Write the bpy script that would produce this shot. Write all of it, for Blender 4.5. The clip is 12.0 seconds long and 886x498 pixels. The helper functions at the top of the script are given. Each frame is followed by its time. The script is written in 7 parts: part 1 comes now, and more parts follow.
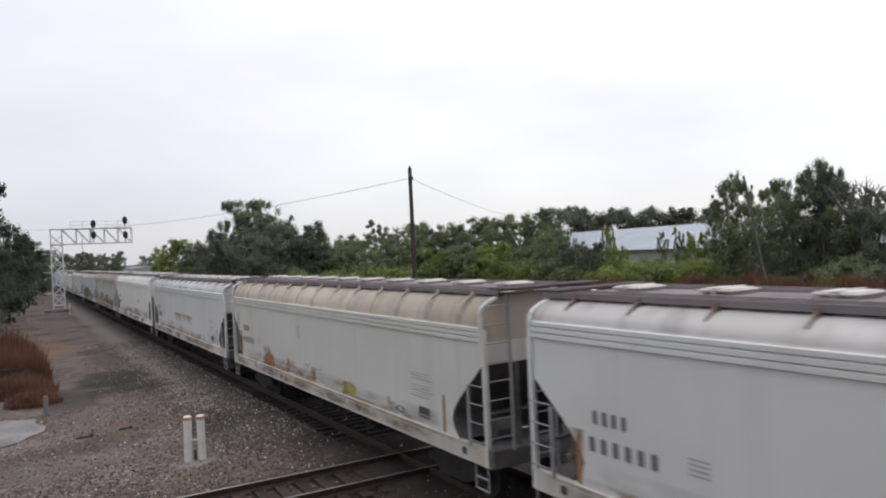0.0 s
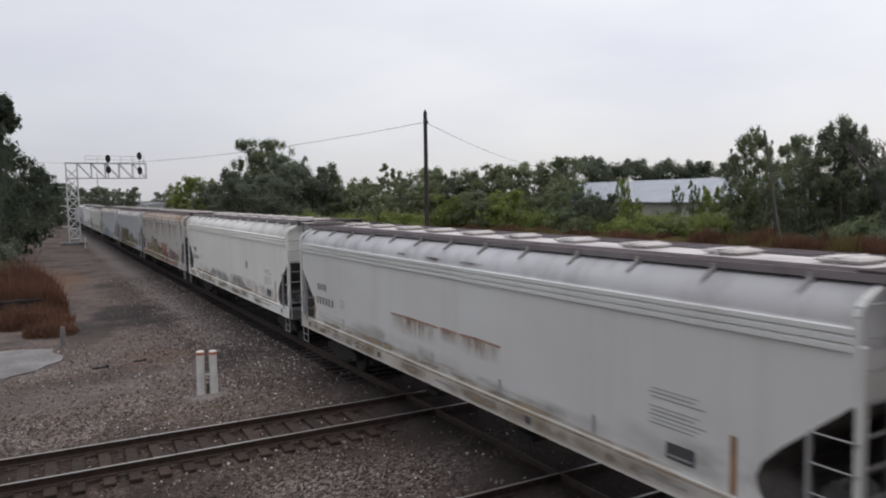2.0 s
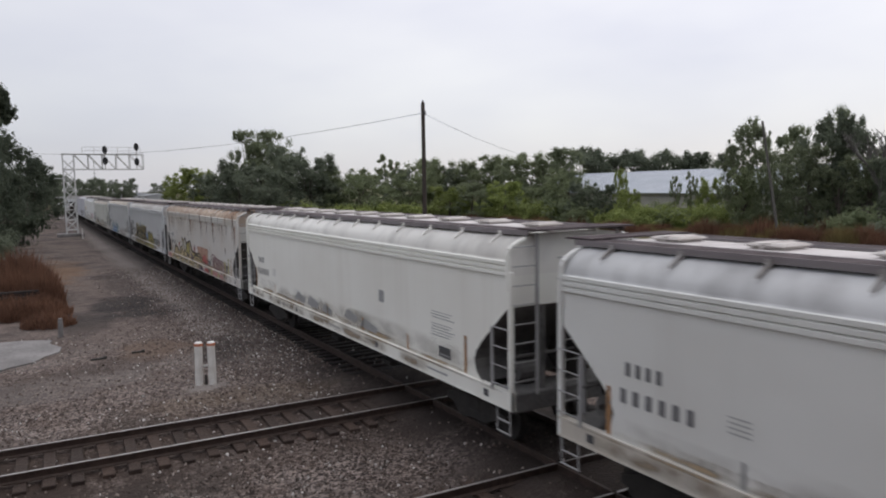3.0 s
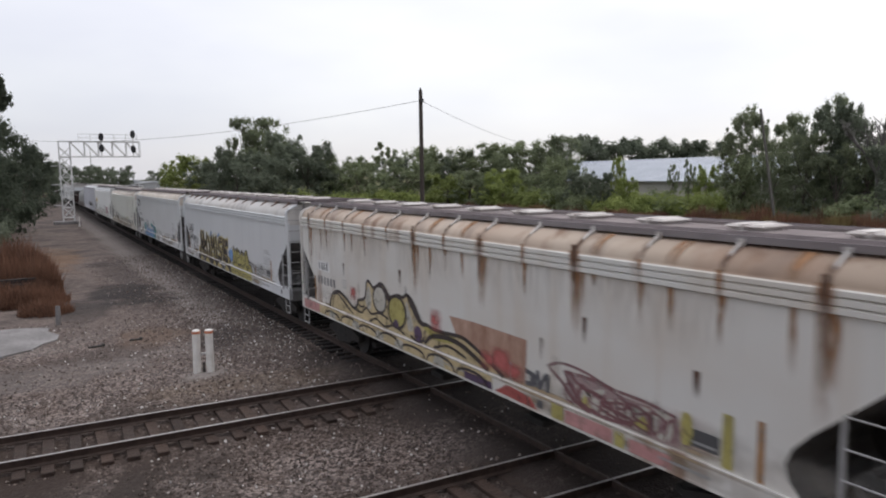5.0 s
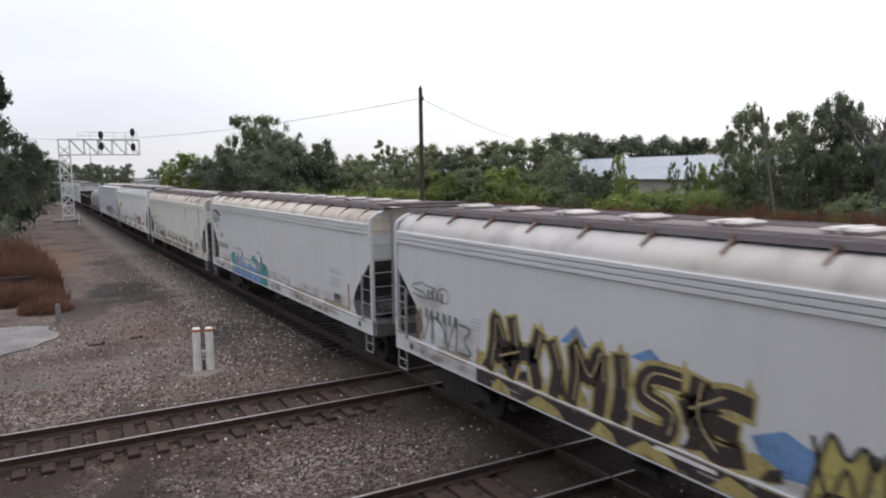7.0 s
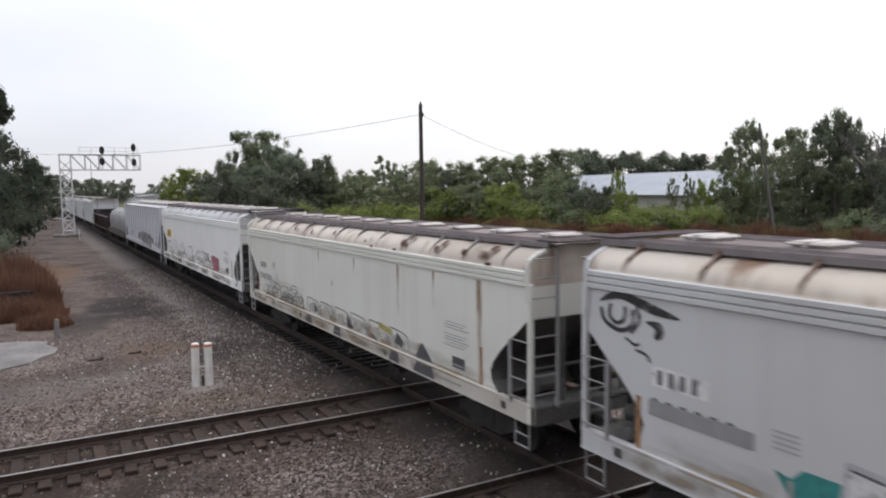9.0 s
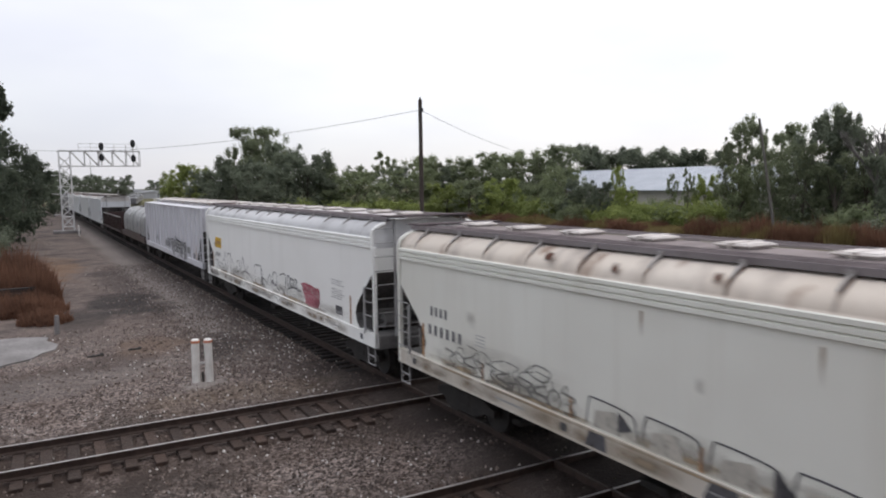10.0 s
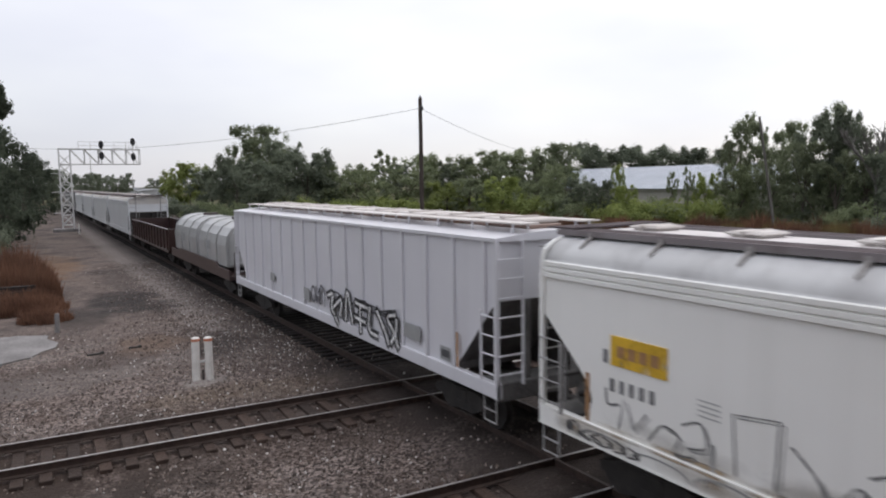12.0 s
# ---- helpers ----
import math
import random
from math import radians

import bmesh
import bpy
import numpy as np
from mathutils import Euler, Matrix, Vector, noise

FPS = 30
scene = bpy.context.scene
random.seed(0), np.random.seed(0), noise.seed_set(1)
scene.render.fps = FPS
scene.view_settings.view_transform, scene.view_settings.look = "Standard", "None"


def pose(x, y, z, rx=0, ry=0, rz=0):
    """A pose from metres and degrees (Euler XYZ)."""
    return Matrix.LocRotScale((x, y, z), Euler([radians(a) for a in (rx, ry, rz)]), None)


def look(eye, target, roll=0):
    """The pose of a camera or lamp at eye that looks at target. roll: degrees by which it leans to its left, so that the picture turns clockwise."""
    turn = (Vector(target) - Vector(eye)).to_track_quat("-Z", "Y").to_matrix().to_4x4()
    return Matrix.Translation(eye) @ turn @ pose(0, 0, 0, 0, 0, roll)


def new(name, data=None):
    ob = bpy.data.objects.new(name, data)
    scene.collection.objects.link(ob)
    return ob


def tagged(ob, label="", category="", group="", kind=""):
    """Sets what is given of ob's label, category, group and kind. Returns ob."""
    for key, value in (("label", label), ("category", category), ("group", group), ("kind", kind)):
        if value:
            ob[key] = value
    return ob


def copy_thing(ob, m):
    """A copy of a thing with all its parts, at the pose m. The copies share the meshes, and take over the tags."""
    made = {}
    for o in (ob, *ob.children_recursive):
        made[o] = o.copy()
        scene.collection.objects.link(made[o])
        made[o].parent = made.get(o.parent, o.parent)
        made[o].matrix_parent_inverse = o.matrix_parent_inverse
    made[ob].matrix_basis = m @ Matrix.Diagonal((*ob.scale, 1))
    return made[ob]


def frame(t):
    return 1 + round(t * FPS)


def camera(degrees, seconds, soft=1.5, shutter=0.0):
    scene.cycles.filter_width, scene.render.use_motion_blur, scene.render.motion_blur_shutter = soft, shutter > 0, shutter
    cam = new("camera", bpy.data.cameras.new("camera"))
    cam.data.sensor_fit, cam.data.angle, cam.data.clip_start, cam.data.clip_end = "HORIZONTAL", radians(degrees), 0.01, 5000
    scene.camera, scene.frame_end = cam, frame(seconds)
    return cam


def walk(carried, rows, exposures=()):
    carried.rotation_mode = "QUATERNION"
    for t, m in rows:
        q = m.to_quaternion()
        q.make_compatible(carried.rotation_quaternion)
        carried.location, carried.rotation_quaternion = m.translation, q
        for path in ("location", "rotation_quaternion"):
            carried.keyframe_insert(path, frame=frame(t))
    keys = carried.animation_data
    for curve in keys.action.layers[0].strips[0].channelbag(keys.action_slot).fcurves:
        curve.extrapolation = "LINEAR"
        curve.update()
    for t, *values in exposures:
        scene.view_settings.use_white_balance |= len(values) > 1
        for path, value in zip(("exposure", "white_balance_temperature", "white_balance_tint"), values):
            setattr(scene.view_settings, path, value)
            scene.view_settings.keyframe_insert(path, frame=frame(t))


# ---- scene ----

# ================= camera =================
EYE = Vector((0.0, 0.0, 5.25))
cam = camera(64.14, 12.0, soft=2.0, shutter=0.22)
# seconds, yaw from the train's line, pitch, roll
TURNS = [
    (0, -31.091, -0.010, -2.723), (0.5, -30.514, -2.209, -2.767), (1, -30.269, -3.618, -1.010),
    (1.5, -29.809, -5.161, -0.812), (2, -29.969, -4.355, -0.865), (2.5, -30.067, -4.646, -0.898),
    (3, -30.131, -5.080, -0.900), (5, -30.311, -6.057, -0.834), (5.5, -30.309, -6.206, -0.848),
    (6, -30.303, -6.250, -0.876), (6.5, -30.308, -6.280, -0.852), (8.5, -30.333, -5.347, -0.845),
    (9, -30.347, -4.972, -0.763), (9.5, -30.350, -4.986, -0.863), (10, -30.358, -5.313, -0.837),
    (10.5, -30.354, -5.377, -0.837), (11, -30.349, -5.536, -0.876), (11.5, -30.359, -5.630, -0.802),
    (12, -30.352, -5.451, -0.834),
]


def aimed(yaw, pitch, roll):
    yaw, pitch = radians(yaw), radians(pitch)
    way = Vector((-math.sin(yaw) * math.cos(pitch), math.cos(yaw) * math.cos(pitch), math.sin(pitch)))
    return look(EYE, EYE + way * 10, roll)


EXPOSURES = [(0, -0.10), (0.5, -0.33), (1, -0.35), (1.5, -0.36), (3, -0.31), (4, -0.18), (5, -0.07), (5.5, -0.03), (6.5, 0.06), (8.5, 0.08), (9.5, 0.03), (12, -0.06)]
walk(cam, [(t, aimed(y, p, r)) for t, y, p, r in TURNS], EXPOSURES)

# ================= world and sun =================
SUN_EL, SUN_AZ = radians(48), radians(70)   # azimuth clockwise from +y
world = bpy.data.worlds.new("overcast_sky")
scene.world = world
world.use_nodes = True
wn, wl = world.node_tree.nodes, world.node_tree.links
wn.clear()


def wnode(kind, **kw):
    n = wn.new(kind)
    for k, v in kw.items():
        n.inputs[k].default_value = v
    return n


sky = wn.new("ShaderNodeTexSky")
sky.sky_type, sky.sun_disc, sky.sun_elevation, sky.sun_rotation = "NISHITA", False, SUN_EL, SUN_AZ
sky_bg = wnode("ShaderNodeBackground", Strength=0.025)
wl.new(sky.outputs[0], sky_bg.inputs["Color"])
wco = wn.new("ShaderNodeTexCoord")
wsep = wn.new("ShaderNodeSeparateXYZ")
wl.new(wco.outputs["Generated"], wsep.inputs[0])
wmap = wn.new("ShaderNodeMapping")
wmap.inputs["Scale"].default_value = (1.2, 1.2, 3.5)
wl.new(wco.outputs["Generated"], wmap.inputs[0])
wnoise = wnode("ShaderNodeTexNoise", Scale=1.6, Detail=4.0, Roughness=0.5)
wl.new(wmap.outputs[0], wnoise.inputs["Vector"])
wramp = wn.new("ShaderNodeValToRGB")
wramp.color_ramp.elements[0].position, wramp.color_ramp.elements[0].color = 0.3, (0.80, 0.795, 0.88, 1)
wramp.color_ramp.elements[1].position, wramp.color_ramp.elements[1].color = 0.68, (1.0, 0.985, 1.0, 1)
wl.new(wnoise.outputs[0], wramp.inputs[0])
wup = wn.new("ShaderNodeMapRange")
wup.inputs["From Min"].default_value, wup.inputs["From Max"].default_value = 0.0, 1.0
wup.inputs["To Min"].default_value, wup.inputs["To Max"].default_value = 0.72, 1.40
wl.new(wsep.outputs[2], wup.inputs[0])
# brighter round the veiled sun
wdot = wn.new("ShaderNodeVectorMath")
wdot.operation = "DOT_PRODUCT"
wdot.inputs[1].default_value = (math.sin(SUN_AZ) * math.cos(SUN_EL), math.cos(SUN_AZ) * math.cos(SUN_EL), math.sin(SUN_EL))
wl.new(wco.outputs["Generated"], wdot.inputs[0])
wglow = wn.new("ShaderNodeMapRange")
for key, val in (("From Min", -0.4), ("From Max", 1.0), ("To Min", 0.76), ("To Max", 1.36)):
    wglow.inputs[key].default_value = val
wl.new(wdot.outputs["Value"], wglow.inputs[0])
wmul = wn.new("ShaderNodeMath")
wmul.operation = "MULTIPLY"
wl.new(wup.outputs[0], wmul.inputs[0])
wl.new(wglow.outputs[0], wmul.inputs[1])
cloud_bg = wn.new("ShaderNodeBackground")
wtone = wn.new("ShaderNodeMapRange")
for key, val in (("From Min", 0.0), ("From Max", 0.75)):
    wtone.inputs[key].default_value = val
wl.new(wdot.outputs["Value"], wtone.inputs[0])
wcool = wn.new("ShaderNodeMix")
wcool.data_type = "RGBA"
wcool.inputs[6].default_value, wcool.inputs[7].default_value = (0.925, 0.945, 1.0, 1), (1.0, 0.99, 0.975, 1)
wl.new(wtone.outputs[0], wcool.inputs["Factor"])
wtint = wn.new("ShaderNodeMix")
wtint.data_type, wtint.blend_type = "RGBA", "MULTIPLY"
wtint.inputs["Factor"].default_value = 1.0
wl.new(wramp.outputs[0], wtint.inputs[6])
wl.new(wcool.outputs[2], wtint.inputs[7])
wl.new(wtint.outputs[2], cloud_bg.inputs["Color"])
wl.new(wmul.outputs[0], cloud_bg.inputs["Strength"])
wadd = wn.new("ShaderNodeAddShader")
wl.new(sky_bg.outputs[0], wadd.inputs[0])
wl.new(cloud_bg.outputs[0], wadd.inputs[1])
wout = wn.new("ShaderNodeOutputWorld")
wl.new(wadd.outputs[0], wout.inputs[0])

sun_data = bpy.data.lights.new("sun", "SUN")
sun_data.energy, sun_data.angle, sun_data.color = 0.5, radians(25), (1.0, 0.96, 0.9)
sun = new("sun", sun_data)
sun_way = Vector((math.sin(SUN_AZ) * math.cos(SUN_EL), math.cos(SUN_AZ) * math.cos(SUN_EL), math.sin(SUN_EL)))
sun.matrix_world = look(sun_way * 80, (0, 0, 0))
scene.view_settings.exposure = 0.0


# ================= materials =================
def nodes_of(name):
    m = bpy.data.materials.new(name)
    m.use_nodes = True
    n, l = m.node_tree.nodes, m.node_tree.links
    return m, n, l, n["Principled BSDF"]


def surface(name, a, b, scale=4.0, rough=0.8, metal=0.0, bump=0.2, fine=None, stretch=(1, 1, 1), vary=0.0, lo=0.35, hi=0.65, dist=0.02):
    """Two colours mixed by noise at two scales, with fine relief."""
    m, n, l, p = nodes_of(name)
    co = n.new("ShaderNodeTexCoord")
    mp = n.new("ShaderNodeMapping")
    mp.inputs["Scale"].default_value = stretch
    l.new(co.outputs["Object"], mp.inputs[0])
    t1 = n.new("ShaderNodeTexNoise")
    t1.inputs["Scale"].default_value, t1.inputs["Detail"].default_value = scale, 6
    l.new(mp.outputs[0], t1.inputs["Vector"])
    t2 = n.new("ShaderNodeTexNoise")
    t2.inputs["Scale"].default_value, t2.inputs["Detail"].default_value = fine or scale * 9, 4
    l.new(mp.outputs[0], t2.inputs["Vector"])
    mix = n.new("ShaderNodeMath")
    mix.operation = "MULTIPLY_ADD"
    mix.inputs[1].default_value = 0.4
    l.new(t2.outputs[0], mix.inputs[0])
    half = n.new("ShaderNodeMath")
    half.operation = "MULTIPLY"
    half.inputs[1].default_value = 0.6
    l.new(t1.outputs[0], half.inputs[0])
    l.new(half.outputs[0], mix.inputs[2])
    ramp = n.new("ShaderNodeValToRGB")
    ramp.color_ramp.elements[0].position, ramp.color_ramp.elements[0].color = lo, (*a, 1)
    ramp.color_ramp.elements[1].position, ramp.color_ramp.elements[1].color = hi, (*b, 1)
    l.new(mix.outputs[0], ramp.inputs[0])
    out = ramp.outputs[0]
    if vary:
        info = n.new("ShaderNodeObjectInfo")
        mr = n.new("ShaderNodeMapRange")
        mr.inputs["To Min"].default_value, mr.inputs["To Max"].default_value = 1 - vary, 1 + vary
        l.new(info.outputs["Random"], mr.inputs[0])
        hs = n.new("ShaderNodeHueSaturation")
        l.new(mr.outputs[0], hs.inputs["Value"])
        l.new(out, hs.inputs["Color"])
        out = hs.outputs[0]
    l.new(out, p.inputs["Base Color"])
    p.inputs["Roughness"].default_value, p.inputs["Metallic"].default_value = rough, metal
    if bump:
        bp = n.new("ShaderNodeBump")
        bp.inputs["Strength"].default_value, bp.inputs["Distance"].default_value = bump, dist
        l.new(t2.outputs[0], bp.inputs["Height"])
        l.new(bp.outputs[0], p.inputs["Normal"])
    return m


def paint(name, base, dirt, amount=0.5, rust=0.0, rough=0.27, soot=None, sheen=0.5):
    """Weathered wagon paint: vertical dirt streaks, blotches, road grime and a little rust."""
    m, n, l, p = nodes_of(name)
    co = n.new("ShaderNodeTexCoord")
    oi = n.new("ShaderNodeObjectInfo")
    off = n.new("ShaderNodeVectorMath")
    off.operation = "MULTIPLY_ADD"
    off.inputs[1].default_value = (37, 53, 11)
    l.new(oi.outputs["Random"], off.inputs[0])
    l.new(co.outputs["Object"], off.inputs[2])

    def tex(scale, stretch, detail=5):
        mp = n.new("ShaderNodeMapping")
        mp.inputs["Scale"].default_value = stretch
        l.new(off.outputs[0], mp.inputs[0])
        t = n.new("ShaderNodeTexNoise")
        t.inputs["Scale"].default_value, t.inputs["Detail"].default_value = scale, detail
        l.new(mp.outputs[0], t.inputs["Vector"])
        return t.outputs[0]

    def ramp(src, lo, hi, top=1.0):
        r = n.new("ShaderNodeMapRange")
        r.inputs["From Min"].default_value, r.inputs["From Max"].default_value, r.inputs["To Max"].default_value = lo, hi, top
        l.new(src, r.inputs[0])
        return r.outputs[0]

    def mixed(fac, a, b):
        x = n.new("ShaderNodeMix")
        x.data_type = "RGBA"
        l.new(fac, x.inputs["Factor"])
        for sock, v in ((x.inputs[6], a), (x.inputs[7], b)):
            if isinstance(v, tuple):
                sock.default_value = (*v, 1)
            else:
                l.new(v, sock)
        return x.outputs[2]

    streak, blot, grain = tex(1.0, (1.8, 1.8, 0.12), 3), tex(0.4, (1, 1, 1.6), 2), tex(14, (1, 1, 1))
    c = mixed(ramp(blot, 0.35, 0.72, amount), base, dirt)
    c = mixed(ramp(streak, 0.52, 0.74, amount), c, dirt)
    if rust:
        c = mixed(ramp(tex(0.9, (1.3, 1.3, 0.22), 8), 0.60 - 0.1 * rust, 0.74 - 0.1 * rust, 0.85), c, (0.20, 0.10, 0.05))
    if soot:
        # blotches of soot and dust
        c = mixed(ramp(tex(0.9, (1, 1.6, 1), 6), 0.5, 0.75, 0.6), c, soot)
    l.new(c, p.inputs["Base Color"])
    if soot:
        rough = max(rough, 0.6)    # dusty surfaces have no gloss
    gloss = n.new("ShaderNodeMapRange")
    gloss.inputs["To Min"].default_value, gloss.inputs["To Max"].default_value = rough - 0.05, rough + 0.15
    l.new(grain, gloss.inputs[0])
    l.new(gloss.outputs[0], p.inputs["Roughness"])
    p.inputs["Specular IOR Level"].default_value = sheen
    b = n.new("ShaderNodeBump")
    b.inputs["Strength"].default_value, b.inputs["Distance"].default_value = 0.06, 0.02
    l.new(blot, b.inputs["Height"])
    l.new(b.outputs[0], p.inputs["Normal"])
    return m


def flat_paint(name, col, rough=0.6):
    return surface(name, tuple(v * 0.8 for v in col), col, 2.5, rough, 0, 0.05)


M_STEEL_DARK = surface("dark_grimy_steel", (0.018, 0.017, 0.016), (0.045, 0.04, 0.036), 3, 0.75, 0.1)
M_RAIL = surface("worn_rail", (0.035, 0.024, 0.02), (0.075, 0.05, 0.04), 6, 0.6, 0.3)
M_RAIL_TOP = surface("worn_rail_head", (0.24, 0.22, 0.21), (0.48, 0.46, 0.45), 1.2, 0.4, 0.7, 0.03, stretch=(0.4, 6, 6))
M_TIE = surface("weathered_tie", (0.017, 0.0108, 0.008), (0.062, 0.037, 0.026), 3, 0.9, 0, 0.5, stretch=(1, 6, 6), vary=0.35)
# the shade under the train is put into this near-black tie colour
M_TIE_DARK = surface("oily_tie", (0.010, 0.008, 0.0075), (0.026, 0.020, 0.017), 3, 0.85, 0, 0.5, stretch=(1, 6, 6), vary=0.3)
M_END_GREY = surface("grimy_slope_sheet", (0.07, 0.068, 0.066), (0.15, 0.145, 0.14), 1.5, 0.85, 0, 0.1)
M_GALV = surface("galvanised_steel", (0.50, 0.50, 0.49), (0.64, 0.635, 0.62), 5, 0.6, 0.15, 0.05)
M_BLACK = surface("black_paint", (0.012, 0.012, 0.013), (0.025, 0.025, 0.026), 5, 0.6)
M_WHITE = surface("white_plastic", (0.6, 0.58, 0.54), (0.78, 0.76, 0.72), 3, 0.6, 0, 0.05)
M_RED = surface("faded_orange_cap", (0.42, 0.12, 0.05), (0.55, 0.2, 0.1), 5, 0.6)
M_POLE = surface("dark_creosoted_wood", (0.028, 0.022, 0.018), (0.07, 0.055, 0.045), 3, 0.9, 0, 0.5, stretch=(5, 5, 0.5))
M_POLE_GREY = surface("grey_weathered_wood", (0.07, 0.065, 0.058), (0.16, 0.15, 0.135), 3, 0.9, 0, 0.5, stretch=(5, 5, 0.5))
M_CONCRETE = surface("pale_concrete", (0.13, 0.122, 0.118), (0.25, 0.238, 0.232), 0.9, 0.9, 0, 0.3)
M_BARK = surface("bark", (0.05, 0.04, 0.032), (0.13, 0.11, 0.09), 5, 0.95, 0, 0.6, stretch=(3, 3, 0.6))
M_WALK = surface("dirty_roof_walk", (0.045, 0.036, 0.038), (0.125, 0.103, 0.106), 2.5, 0.95, 0.0)
M_WALK.node_tree.nodes["Principled BSDF"].inputs["Specular IOR Level"].default_value = 0.1
M_MARK = flat_paint("black_stencil", (0.085, 0.085, 0.09))
M_STENCIL = flat_paint("worn_black_stencil", (0.19, 0.19, 0.195))
M_FAINT = flat_paint("faint_grey_stencil", (0.46, 0.465, 0.455))
M_GREYMARK = flat_paint("faded_grey_stencil", (0.34, 0.345, 0.34))


# ================= mesh helpers =================
def part(name, bm, material, parent=None, label="", smooth=False):
    me = bpy.data.meshes.new(name)
    bmesh.ops.recalc_face_normals(bm, faces=bm.faces)
    if smooth:
        for f in bm.faces:
            f.smooth = True
    bm.to_mesh(me)
    bm.free()
    for mat in (material if isinstance(material, (list, tuple)) else [material]):
        me.materials.append(mat)
    ob = new(name, me)
    ob.parent = parent
    if label:
        tagged(ob, label)
    return ob


def clone(ob, m, parent=None):
    """One more piece on the same mesh."""
    o = new(ob.name.split(".")[0], ob.data)
    o.parent, o.matrix_basis = parent or ob.parent, m
    return o


def thing(name, label, category, group="", kind="", at=(0, 0, 0)):
    ob = new(name)
    ob.location = at
    return tagged(ob, label, category, group, kind)


def box(bm, x0, x1, y0, y1, z0, z1, bevel=0.0, mat=0):
    made = bmesh.ops.create_cube(bm, size=1)
    bmesh.ops.transform(bm, verts=made["verts"], matrix=Matrix.Translation(((x0 + x1) / 2, (y0 + y1) / 2, (z0 + z1) / 2)) @ Matrix.Diagonal((abs(x1 - x0), abs(y1 - y0), abs(z1 - z0), 1)))
    faces = {f for v in made["verts"] for f in v.link_faces}
    for f in faces:
        f.material_index = mat
    if bevel:
        bmesh.ops.bevel(bm, geom=list({e for f in faces for e in f.edges}), offset=bevel, segments=1, affect="EDGES")
    return bm


def prism(bm, outline, axis, a, b, mat=0):
    """An outline of (u, v) pairs pushed along an axis from a to b. axis x: (y, z); y: (x, z); z: (x, y)."""
    put = {"x": lambda u, v, w: (w, u, v), "y": lambda u, v, w: (u, w, v), "z": lambda u, v, w: (u, v, w)}[axis]
    one, two = ([bm.verts.new(put(u, v, w)) for u, v in outline] for w in (a, b))
    faces = [bm.faces.new(one), bm.faces.new(two[::-1])]
    for i in range(len(one)):
        j = (i + 1) % len(one)
        faces.append(bm.faces.new((one[i], two[i], two[j], one[j])))
    for f in faces:
        f.material_index = mat
    return bm


def tube(bm, p, q, r, n=6, r2=None, mat=0):
    p, q = Vector(p), Vector(q)
    way = q - p
    m = Matrix.Translation((p + q) / 2) @ way.to_track_quat("Z", "Y").to_matrix().to_4x4()
    made = bmesh.ops.create_cone(bm, cap_ends=True, segments=n, radius1=r, radius2=r if r2 is None else r2, depth=way.length, matrix=m)
    for f in {f for v in made["verts"] for f in v.link_faces}:
        f.material_index = mat
    return bm


def B():
    return bmesh.new()


# ================= ground =================
TRACK_X = 9.1            # middle of the train's track
SLANT = radians(-1.42)   # the crossing line runs along x, turned by this


def cross_y(off, x):
    """y on the crossing line at x, for a line off metres away."""
    return (off + math.sin(SLANT) * x) / math.cos(SLANT)


